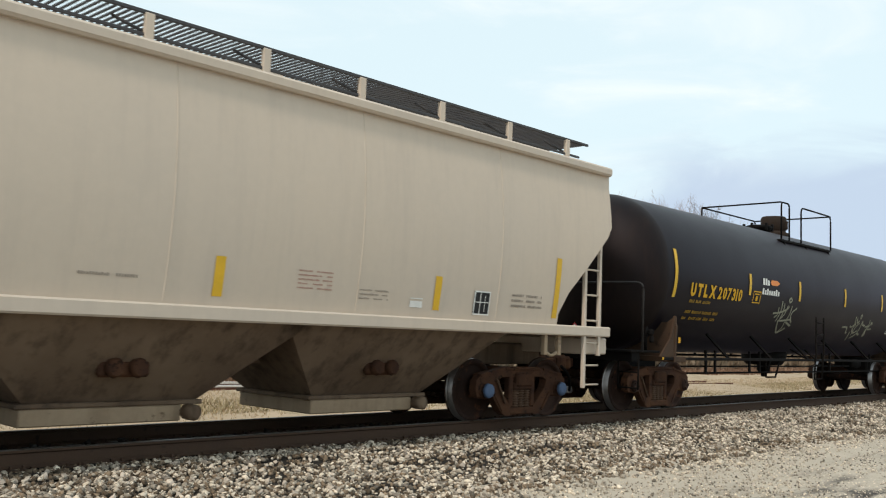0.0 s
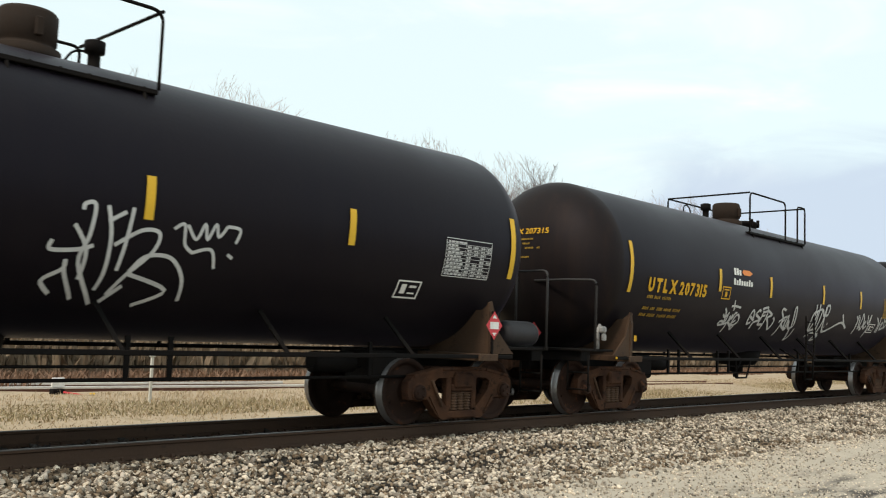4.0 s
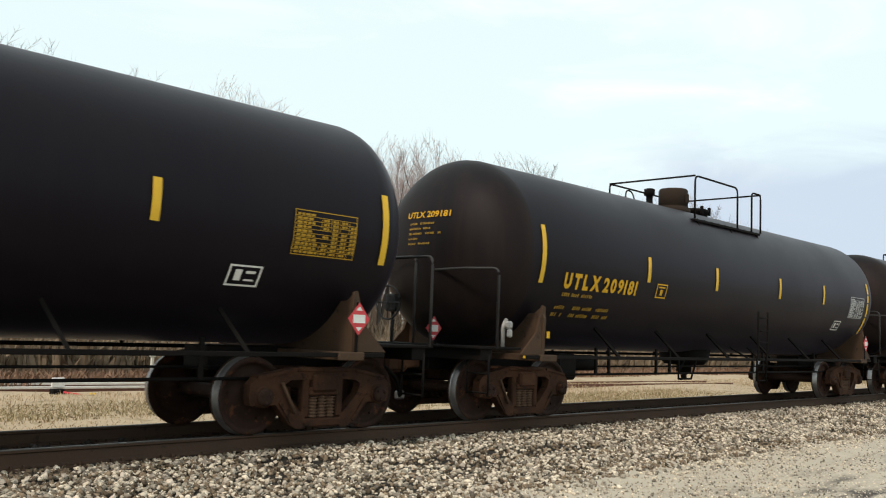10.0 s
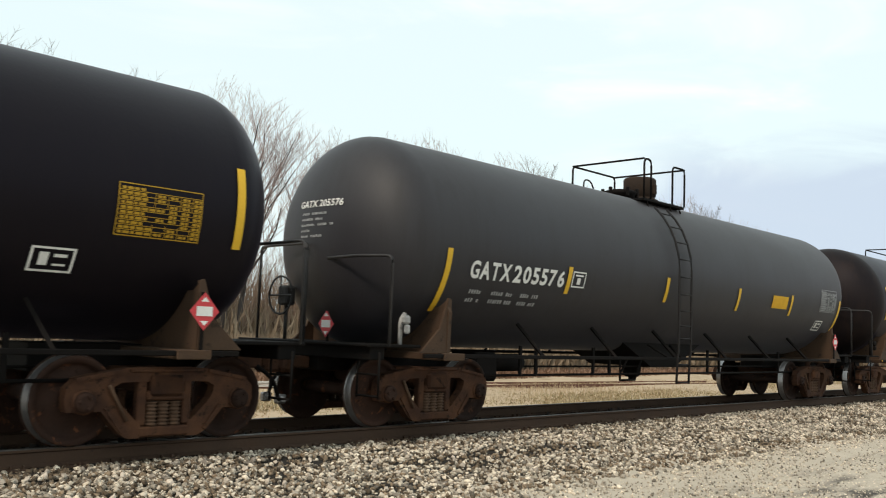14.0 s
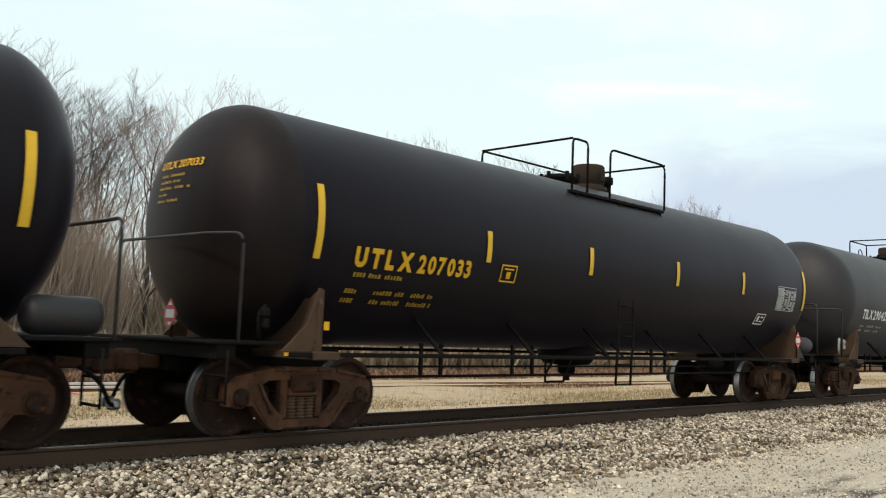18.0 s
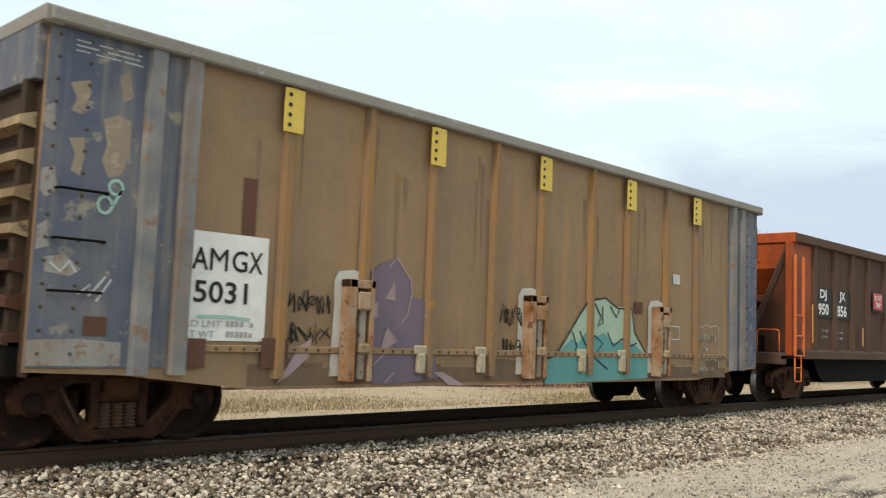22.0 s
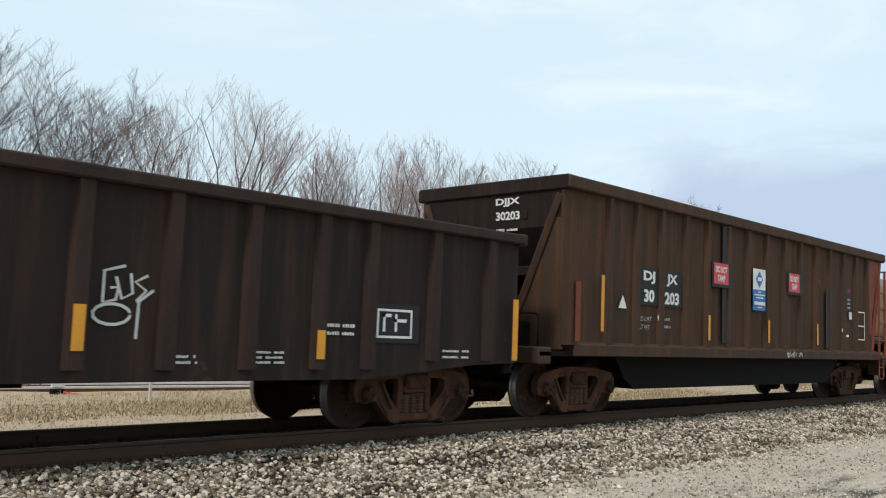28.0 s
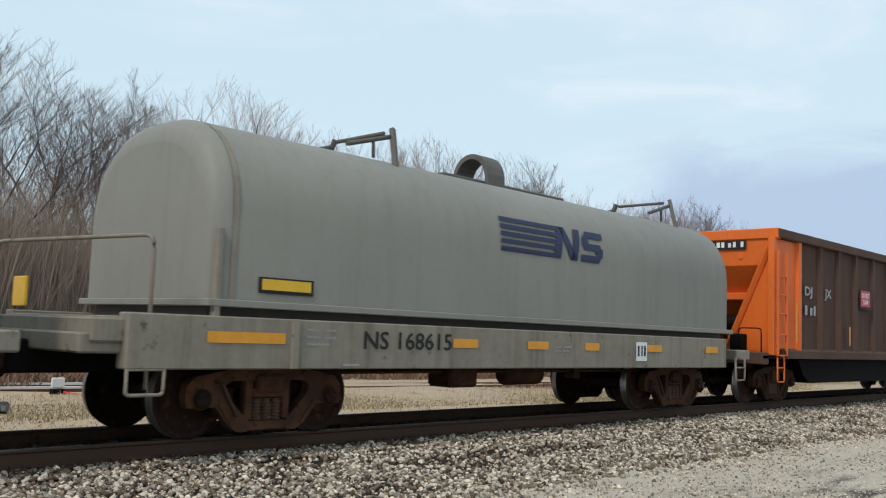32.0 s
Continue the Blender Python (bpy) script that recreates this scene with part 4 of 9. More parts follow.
def stripe_places(number, mx):
    """Where the reflective stripes sit along a black tank."""
    second = -3.78 if number == "207315" else -3.97
    return (-6.99, second, -1.46, 1.30, 3.95, 7.0) if mx < 0 else (-6.99, second, -1.47, 1.43, 3.88, {"209181": 6.80, "209165": 6.88}.get(number, 7.0))


def tank_parts(style, mx):
    """Meshes of the fittings of a tank car: style 'plain' or 'sloped', mx = 1 or -1 turns the top fittings end for end."""
    key = (style, mx)
    if key in TANK_PARTS:
        return TANK_PARTS[key]
    out = []

    def add(name, s, mat, label=""):
        out.append((name, s.mesh(name, mat), label))

    # stub sills, platforms, saddles, end rails
    for k in (-1, 1):
        o = -0.25 if k > 0 else 0.0
        def b(s, x0, x1, *rest, **kw):
            a, c = sorted((k * x0 + o, k * x1 + o))
            return s.box(a, c, *rest, **kw)
        s = Shape()
        b(s, 5.6, 8.15, -0.28, 0.28, 0.72, 1.02)
        b(s, 7.95, 8.2, -1.35, 1.35, 0.90, 1.08)
        add("stub_sill", s, FRAME_BLACK)
        s = Shape()
        b(s, 7.35, 8.3, -1.4, 1.4, 1.06, 1.10)
        add("end_platform", s, FRAME_BLACK)
        s = Shape()
        s.prism([(-1.45, 1.0), (1.45, 1.0), (1.47, 1.55), (1.40, 1.70), (1.28, 1.62)] + [(TANK_R * math.sin(a), TANK_Z - TANK_R * math.cos(a)) for a in (0.9, 0.6, 0.3, 0, -0.3, -0.6, -0.9)] + [(-1.28, 1.62), (-1.40, 1.70), (-1.47, 1.55)], "x", k * 6.86 + o, k * 6.92 + o)
        for y in (-1.44, 1.44):
            y0, y1 = sorted((y, y * 0.975))
            s.prism([(k * 7.4 + o, 1.0), (k * 6.84 + o, 1.0), (k * 6.84 + o, 1.72), (k * 6.90 + o, 1.74), (k * 6.94 + o, 1.62), (k * 7.05 + o, 1.32)], "y", y0, y1)
        b(s, 6.6, 7.0, -1.5, 1.5, 0.90, 1.0)
        add("saddle", s, SADDLE_RUST, "rusty steel saddle bracket")
        s = Shape()
        x, xm = (-7.98, -8.16) if k < 0 else (7.95, 8.0)
        if k < 0 and mx > 0:
            rod(s, [(x, 1.38, 1.08), (x, 1.38, 2.42), (xm, 0.95, 2.42), (xm, 0.05, 2.42), (xm, 0.05, 1.08)], 0.022, 0.10)
            add("end_handrail", s, RAIL_GREY)
            s = rod(Shape(), [(-8.04, -0.25, 2.22), (xm, -0.95, 2.22), (x, -1.46, 2.22), (x, -1.46, 1.08)], 0.022, 0.10)
        else:
            rod(s, [(x, 1.38, 1.08), (x, 1.38, 2.28), (xm, 0.95, 2.28), (xm, -0.95, 2.28), (x, -1.42, 2.28), (x, -1.42, 1.08)], 0.02, 0.12)
        add("end_handrail", s, RAIL_GREY)
        s = Shape()
        for y in (-1.42, -1.02):
            rod(s, [(k * 8.1 + o, y, 1.0), (k * 8.1 + o, y, 0.42)], 0.016)
        rod(s, [(k * 8.1 + o, -1.42, 0.45), (k * 8.1 + o, -1.02, 0.45)], 0.016)
        rod(s, [(k * 8.1 + o, -1.42, 0.72), (k * 8.1 + o, -1.02, 0.72)], 0.016)
        add("sill_step", s, FRAME_BLACK)
    # side running rails with their hangers, piping below
    for y in (-1.45, 1.45):
        s = Shape()
        s.box(-7.35, 7.1, y - 0.03, y + 0.03, 0.935, 0.99, 0.008)
        add("running_rail", s, FRAME_BLACK)
        for i in range(6):
            x = -4.78 + i * 1.98
            g = 1 if y > 0 else -1
            s = Shape().tube([(x - 0.13, g * 1.02, 1.45), (x, g * 1.45, 0.96)], 0.03, 4)
            add("rail_hanger", s, FRAME_BLACK)
    s = Shape()
    s.tube([(-6.0, -0.85, 0.66), (6.0, -0.85, 0.66)], 0.022, 6)
    s.tube([(-6.0, -0.55, 0.78), (6.0, -0.55, 0.78)], 0.018, 6)
    add("brake_pipe", s, FRAME_BLACK)
    rd = random.Random(5)
    for x in (-4.6, -4.2, -2.6, -2.1, 1.5, 2.0, 4.9):
        s = Shape()
        s.box(x - 0.03, x + 0.03, -0.87, -0.83, 0.64, 1.12, 0.005)
        add("pipe_bracket", s, FRAME_BLACK)
    s = Shape()
    s.tube([(-1.75, -0.85, 0.66), (-1.5, -0.86, 0.95)], 0.02, 5).tube([(-1.75, -0.85, 0.55), (-1.25, -0.85, 0.55)], 0.02, 5).tube([(-1.25, -0.85, 0.55), (-1.0, -0.85, 0.98)], 0.02, 5).tube([(-1.75, -0.85, 0.55), (-1.75, -0.85, 0.98)], 0.02, 5)
    add("lever_bracket", s, FRAME_BLACK)
    # brake cylinder, reservoir and bottom outlet
    s = Shape().box(-5.55 if mx > 0 else 5.0, -5.0 if mx > 0 else 5.55, -0.75, -0.2, 0.56, 1.0, 0.05)
    s.lathe([(-0.35, 0.1), (-0.33, 0.14), (0.33, 0.14), (0.35, 0.1)], "x", (-4.55 * mx, -0.5, 0.84), 14)
    add("brake_reservoir", s, FRAME_BLACK)
    s = Shape()
    if style == "sloped":
        s.prism([(-1.5, 1.25), (1.5, 1.25), (0.45, 0.78), (-0.45, 0.78)], "y", -0.7, 0.7)
        s.lathe([(0.55, 0.12), (0.6, 0.18), (0.80, 0.18)], "z", (0, 0, 0), 12)
    else:
        s.lathe([(0.62, 0.10), (0.64, 0.16), (0.78, 0.16), (0.80, 0.42), (0.92, 0.52), (1.12, 0.55)], "z", (0, 0, 0), 16)
    s.box(-0.05, 0.05, -0.05, 0.05, 0.5, 0.66, 0.01)
    add("bottom_outlet", s, FRAME_BLACK)
    # fittings on top
    if style == "plain":
        xl, xr, near, far, top, gap0, gap1 = -1.55, 1.42, -1.05, 0.95, 4.58, 0.30, 0.98
        dome_x, dome_r, dome_z = -0.55, 0.31, 4.52
        hatch_x, valve_x = 0.35, -1.35
    else:
        xl, xr, near, far, top, gap0, gap1 = -1.0, 0.52, -0.82, 0.82, 4.70, -0.75, 0.05
        dome_x, dome_r, dome_z = 0.18, 0.33, 4.55
        hatch_x, valve_x = -0.55, 0.52
    deck = TANK_Z + math.sqrt(TANK_R ** 2 - near ** 2) + 0.10 if style == "plain" else 3.95
    s = Shape()
    s.box(min(mx * xl, mx * xr), max(mx * xl, mx * xr), near, near + 0.42, deck - 0.05, deck, 0.006)
    for i in range(10):
        x = xl + (xr - xl) * (i + 0.5) / 10
        s.box(mx * x - 0.012, mx * x + 0.012, near + 0.01, near + 0.41, deck, deck + 0.012, 0.003)
    for x in (xl + 0.15, 0.0, xr - 0.15):
        s.tube([(mx * x, near + 0.03, deck - 0.03), (mx * x, near - 0.12, 3.35)], 0.02, 5)
    add("top_walkway", s, FRAME_BLACK)
    s = Shape()
    r = 0.02
    rod(s, [(mx * xl, near, deck), (mx * xl, near, top), (mx * gap0, near, top), (mx * gap0, near, deck)], r, 0.14)
    rod(s, [(mx * gap1, near, deck), (mx * gap1, near, top), (mx * xr, near, top), (mx * xr, near, deck)], r, 0.1)
    rod(s, [(mx * xl, far, 3.72), (mx * xl, far, top), (mx * xr, far, top), (mx * xr, far, 3.72)], r, 0.1)
    rod(s, [(mx * xl, near, top), (mx * xl, far, top)], r)
    rod(s, [(mx * xr, near, top), (mx * xr, far, top)], r)
    rod(s, [(mx * xl, 0.55, 3.95), (mx * xl, 0.55, 4.42), (mx * (xl + 0.25), 0.55, 4.42), (mx * (xl + 0.5), 0.55, 3.98)], 0.016, 0.12)
    add("safety_rail", s, FRAME_BLACK)
    s = Shape().lathe([(3.95, dome_r + 0.05), (4.10, dome_r + 0.05), (4.12, dome_r), (4.16, dome_r - 0.03), (4.18, dome_r), (dome_z - 0.04, dome_r), (dome_z, dome_r - 0.03), (dome_z + 0.015, 0.05)], "z", (mx * dome_x, 0, 0), 22)
    s.box(mx * dome_x - 0.04, mx * dome_x + 0.04, -dome_r - 0.05, -dome_r + 0.02, 4.2, 4.4, 0.01)
    add("valve_bonnet", s, BONNET_RUST, "rust-stained round valve bonnet")
    s = Shape().lathe([(3.95, 0.30), (4.10, 0.30), (4.12, 0.33), (4.17, 0.33), (4.20, 0.27), (4.22, 0.05)], "z", (mx * hatch_x, 0, 0), 20)
    for a in range(6):
        t = a * 1.047
        s.box(mx * hatch_x + 0.33 * math.cos(t) - 0.03, mx * hatch_x + 0.33 * math.cos(t) + 0.03, 0.33 * math.sin(t) - 0.03, 0.33 * math.sin(t) + 0.03, 4.06, 4.24, 0.01)
    add("manway", s, FRAME_BLACK)
    s = Shape().lathe([(3.95, 0.09), (4.1, 0.09), (4.11, 0.07), (4.28, 0.07), (4.29, 0.115), (4.42, 0.115), (4.44, 0.06)], "z", (mx * valve_x, 0.1, 0), 14)
    add("relief_valve", s, FRAME_BLACK)
    # side ladder that follows the shell
    lx = (0.36 if mx > 0 else -0.57) if style == "plain" else -0.80
    s = Shape()
    hw = 0.22
    for dx in (-hw, hw):
        pts = []
        for i in range(13):
            a = math.radians(48 - i * 9.5 if style != "plain" else -22 - i * 3.6)
            rr = TANK_R + 0.10
            pts.append((lx + dx, -rr * math.cos(max(a, 0.0)), TANK_Z + rr * math.sin(a)))
        pts += [(lx + dx, -1.58, 1.0), (lx + dx, -1.56, 0.52)]
        s = Shape().tube(pts, 0.022, 5)
        add("ladder_stile", s, FRAME_BLACK if style == "plain" else LADDER_DARK)
    for i in range(11):
        if i < 9:
            if style == "plain" and i < 6:
                continue
            a = math.radians(42 - i * 11.5)
            y, z = -(TANK_R + 0.10) * math.cos(max(a, 0.0)), TANK_Z + (TANK_R + 0.10) * math.sin(a)
        else:
            y, z = -1.56, (0.86, 0.54)[i - 9]
        s = Shape().tube([(lx - hw, y, z), (lx + hw, y, z)], 0.014, 5)
        add("rung", s, FRAME_BLACK if style == "plain" else LADDER_DARK)
    add("ladder_brace", Shape().tube([(lx - hw, -1.45, 0.95), (lx - hw - 0.25, -1.1, 1.2)], 0.02, 5), FRAME_BLACK)
    add("ladder_brace", Shape().tube([(lx + hw, -1.45, 0.95), (lx + hw + 0.1, -1.1, 1.2)], 0.02, 5), FRAME_BLACK)
    # hand brake on the far side of the left-hand end
    s = Shape()
    ring = [(-8.06, 0.75 + 0.27 * math.cos(t * 0.393), 1.72 + 0.27 * math.sin(t * 0.393)) for t in range(17)]
    s.tube(ring, 0.016, 5)
    for t in range(4):
        s.tube([(-8.06, 0.75, 1.72), (-8.06, 0.75 + 0.26 * math.cos(t * 1.571), 1.72 + 0.26 * math.sin(t * 1.571))], 0.012, 4)
    s.box(-8.04, -7.86, 0.64, 0.86, 1.58, 1.86, 0.03)
    s.tube([(-7.95, 0.75, 1.6), (-7.95, 0.75, 1.1)], 0.03, 6)
    if mx > 0:
        add("hand_brake", s, RAIL_GREY)
    s = Shape().tube(arc([(-7.6, -1.25, 1.1), (-7.6, -1.25, 1.42), (-7.5, -1.22, 1.5)], None, 0.06), 0.03, 6)
    s.box(-7.66, -7.54, -1.40, -1.30, 1.36, 1.48, 0.03).box(-7.63, -7.55, -1.40, -1.33, 1.24, 1.36, 0.02)
    add("brake_valve", s, VALVE_GREY if mx > 0 else FRAME_BLACK, "retainer valve on the end platform")
    for x, y in ((-7.97, -0.22 if mx > 0 else 0.0), (6.62, -1.5), (7.72, 0.0)):
        s = Shape()
        if abs(y) > 1:
            s.box(x - 0.02, x + 0.02, y + 0.005, y + 0.03, 1.0, 1.6, 0.004)
        else:
            s.box(x - 0.01, x + 0.01, y - 0.02, y + 0.02, 1.1, 1.5, 0.004)
        add("placard_holder", s, FRAME_BLACK)
    TANK_PARTS[key] = out
    return out


SHELLS = {}


def placards(car, shift):
    """The diamond hazard placards: white diamond with a red border and bars."""
    def lay_side(x, z):
        return (6.62 + x, -1.515, 1.40 + z)

    def lay_end(x, z):
        return (-8.0, -x - shift, 1.38 - shift * 0.2 + z)
    for lay in (lay_side, lay_end)[1 if abs(car.location.x - 159.98) < 0.1 else 0:]:
        r, rx = (0.20, 0.175) if lay is lay_side else (0.185, 0.165)
        Marks(lay).poly([(-rx, 0), (0, -r), (rx, 0), (0, r)]).put("placard", RED_PAINT, car, "red and white diamond hazard placard")

        def lifted(x, z, lay=lay):
            p = lay(x, z)
            return (p[0] - (0.004 if lay is lay_end else 0), p[1] - (0.004 if lay is lay_side else 0), p[2])
        w = Marks(lifted)
        w.quad(-0.095, 0.095, -0.05, 0.05).poly([(-0.05, -0.10), (0, -0.15), (0.05, -0.10)]).poly([(-0.05, 0.10), (0.05, 0.10), (0, 0.15)])
        w.put("placard_band", WHITE_PAINT, car)


def tank_car(x0, half, mark, body="black", mx=1, emblem=False, plate="white", patches=(), label=""):
    style = "plain" if body == "black" else "sloped"
    mat = {"black": TANK_BLACK, "grey": TANK_GREY, "slate": TANK_SLATE}[body]
    car = rail_car("tank_car", x0, label, "tank car", "tank cars of the train")
    if body not in SHELLS:
        me = SHELLS[body] = tank_shell(mat, 0.15 if body == "slate" else 0.0).mesh("tank_shell", mat)
        if body == "black":
            me.materials.append(HEAD_BLACK)
            for f in me.polygons:
                f.material_index = 1 if f.center.x < -TANK_HALF + 0.01 else 0
    part("tank_shell", SHELLS[body], mat, car)
    for name, me, lb in tank_parts(style, mx):
        part(name, me, None, car, lb)
    running_gear(car, x0, half - 0.03, 8.63, half - (0.32 if body == "black" else 0.18))
    placards(car, 0.22 if mx > 0 else 0.0)
    if body == "black" and mx < 0:
        part("air_tank", Shape().lathe([(7.15, 0.10), (7.19, 0.17), (7.25, 0.19), (7.80, 0.19), (7.86, 0.17), (7.90, 0.10)], "x", (0, -1.18, 1.30), 16), TANK_SLATE, car, "dark air reservoir on the end platform")
    lay = on_tank()
    paint = YELLOW_PAINT if body == "black" else WHITE_PAINT
    small = DIM_YELLOW if body == "black" else GREY_PAINT
    word, number = mark.split()
    # reporting mark and number
    high = number in ("207310", "207321", "207329", "207315")
    low = 2.13 if high else 2.03
    m = Marks(lay)
    if body == "black":
        m.spaced(word, -6.40, low, 0.25, 0.99, 0.06, 0.30).spaced(number, -5.32, low, 0.24, 1.02, 0.04, 0.18)
    else:
        m.spaced(word, -6.50, 2.04, 0.25, 0.88 if body == "grey" else 0.72, 0.03, 0.12).spaced(number, -5.56 if body == "grey" else -5.72, 2.04, 0.25, 1.24 if body == "grey" else 1.13, 0.03, 0.14)
    m.put("reporting_mark", paint, car, ("yellow" if body == "black" else "white") + " painted reporting mark")
    pr = Marks(lay)
    if body == "black":
        pr.lines(-6.36, -5.45, low - 0.06, 1, 0.055, seed=3)
    blocks = ((-6.36, -6.16, 1), (-6.1, -5.08, 2)) if high else ((-6.4, -6.14, 1), (-5.92, -5.44, 2), (-5.26, -4.85, 3))
    for a, b, k in blocks:
        pr.lines(a, b, low - (0.26 if body == "black" else 0.14), 2, 0.055, 0.06, seed=int(number) % 97 + k)
    pr.put("small_print", small, car)
    # reflective stripes
    if body == "black":
        xs = stripe_places(number, mx)
        spots = [(xs[0], 2.08, 2.96)] + [(x, 2.28, 2.72) for x in xs[1:5]] + [(xs[5], 2.08, 2.96)]
    elif body == "grey":
        spots = [(-6.96, 1.56, 2.41), (-4.2, 1.95, 2.37), (-1.22, 1.97, 2.41), (1.62, 1.94, 2.39), (4.19, 1.94, 2.39), (6.97, 1.62, 2.40)]
    else:
        spots = []
    if number == "209181":
        spots[5:] = [(xs[5] + e, z0, z1) for e, z0, z1 in ((0.0, 2.68, 2.95), (0.0, 2.46, 2.64), (-0.01, 2.10, 2.42), (0.0, 1.66, 2.06))]
    for x, z0, z1 in spots:
        Marks(lay).quad(x - 0.05, x + 0.05, z0, z1, 1, 10).put("reflector_stripe", YELLOW, car, "yellow reflective stripe")
    # stencil box
    bx, bz = {"207310": (-3.8, 2.13), "207329": (-3.86, 2.14), "207321": (-3.7, 2.13), "207315": (-3.67, 2.14)}.get(number, (-3.66, 2.03))
    if body != "black":
        bx, bz = (-4.39, 2.02) if body == "slate" else (-4.12, 2.06)
    bw = 0.35
    Marks(lay).outline(bx, bx + bw, bz, bz + 0.25, 0.022).quad(bx + 0.13, bx + 0.22, bz + 0.05, bz + 0.15).quad(bx + 0.07, bx + 0.28, bz + 0.175, bz + 0.20).put("stencil_box", paint, car)
    if emblem:
        up = 0.12 if number in ("207315", "206969") else 0.0

        def lay_emblem(x, z):
            return lay(x * 0.985 + (0.06 if number == "207315" else -0.12 if number in ("207329", "207310") else -0.02), z + up)
        e = Marks(lay_emblem)
        for i in range(3):
            e.quad(-3.31 + i * 0.115, -3.22 + i * 0.115, 2.53, 2.67 - 0.03 * (i > 1))
        for i in range(8):
            e.quad(-3.33 + i * 0.11, -3.25 + i * 0.11, 2.33, 2.46 - 0.035 * (i in (1, 3, 4, 5, 7)))
        e.put("emblem_letters", WHITE_PAINT, car, "white lettering block of an emblem")
        e = Marks(lay_emblem)
        e.poly([(-2.94, 2.60), (-2.88, 2.655), (-2.6, 2.655), (-2.46, 2.60), (-2.6, 2.545), (-2.88, 2.545)])
        e.put("emblem_ear", ORANGE_EAR, car, "orange ear-shaped emblem")
    # inspection panel near the far end, and the white-lined box below it
    pm = {"white": SPRAY_WHITE if body == "black" else GREY_PAINT, "yellow": PANEL_YELLOW}[plate]
    p = Marks(lay)
    rd = random.Random(int(number))
    dx = 0.32 if body == "slate" else 0.05 if body == "grey" else -0.15
    dz = -0.07 if body == "black" and plate == "white" else 0.0
    p.outline(5.75 + dx, 6.68 + dx, 2.10 + dz, 2.62 + dz, 0.011)
    for a in (6.14, 6.285, 6.425, 6.56):
        p.quad(a + dx, a + 0.007 + dx, 2.11 + dz, 2.54 + dz)
    for i in range(10):
        z = 2.125 + i * 0.048 + dz
        if i:
            p.quad(5.76 + dx, 6.67 + dx, z - 0.013, z - 0.006)
        x, end = 5.785, 5.785 + rd.uniform(0.2, 0.33)
        while x < end:
            w = rd.uniform(0.035, 0.08)
            p.quad(x + dx, x + w + dx, z, z + 0.026)
            x += w + 0.014
        for a in (6.165, 6.305, 6.445, 6.58):
            if rd.random() < 0.86 and i < 9:
                p.quad(a + dx, a + 0.045 + dx, z, z + 0.026).quad(a + 0.055 + dx, a + 0.085 + dx, z, z + 0.026)
    p.put("inspection_panel", pm, car, plate + " stencilled inspection panel")
    def lay_plate(x, z, lay=lay, far=body == "slate"):
        return lay(4.87 + (x - 5.02) * 1.25 + (1.05 if far else 0.95 if body == "grey" else 0.0), z - (0.06 if body != "black" else 0.02))
    q = Marks(lay_plate)
    for a, b, c, d in ((5.02, 5.36, 1.72, 1.74), (5.02, 5.36, 1.93, 1.95)):
        q.quad(a, b, c, d, 2)
    q.quad(5.02, 5.04, 1.74, 1.93, 1, 2).quad(5.34, 5.36, 1.74, 1.93, 1, 2).quad(5.09, 5.16, 1.78, 1.90).quad(5.2, 5.3, 1.78, 1.80).quad(5.2, 5.3, 1.86, 1.89)
    q.put("stencil_plate", WHITE_PAINT, car)
    # head lettering
    skull = on_head()

    def lay_head(u, z):
        q = skull(u, z + (0.1 if body == "black" and mx < 0 else 0.0) - (0.16 if body == "slate" else 0.1 if body == "grey" else 0.0))
        return (q[0] + (0.15 if body == "slate" else 0.0), q[1], q[2])
    h = Marks(lay_head)
    h.text(mark, -0.42, 3.03, 0.10, 0.90, 0.02)
    h.put("head_lettering", paint, car)
    for i, end in enumerate((0.18, 0.12, 0.34, -0.12, 0.15)):
        Marks(lay_head).lines(-0.33, end, 2.955 - i * 0.078, 1, 0.032, seed=4 + i).put("head_print", small, car)
    if body == "black":
        Marks(on_flat(-1.47)).quad(-7.4, -6.6, 0.945, 0.985, 1).put("sill_stripe", YELLOW_PAINT, car)
        Marks(on_flat(-1.48)).quad(-6.86, -6.78, 1.25, 1.35).put("tag_plate", YELLOW_PAINT, car)
    for name, mt, args, lb in patches:
        Marks(lay).quad(*args, 4, 8).put(name, mt, car, lb)
    return car


def hand_tag(car, label, strokes, w=0.045, mat=None, lay=None):
    """A tag sprayed on the shell, one continuous hand of strokes."""
    m = Marks(lay or on_tank())
    for st in strokes:
        pts, n = [], len(st)
        for j in range(n - 1):
            a, b, c, d = (Vector(st[max(j - 1, 0)]), Vector(st[j]), Vector(st[j + 1]), Vector(st[min(j + 2, n - 1)]))
            pts += [tuple(0.5 * ((2 * b) + (c - a) * t + (2 * a - 5 * b + 4 * c - d) * t * t + (3 * b - a - 3 * c + d) * t ** 3)) for t in (0, 0.2, 0.4, 0.6, 0.8)]
        m.stroke(pts + [st[-1]], w)
    m.put("graffiti", mat or SPRAY_WHITE, car, label)


TANKS = "black tank car, yellow stripes, "
car = tank_car(21.84, 6.82, "UTLX 207310", mx=-1, emblem=True, plate="yellow", label=TANKS + "an orange emblem and faded tags")
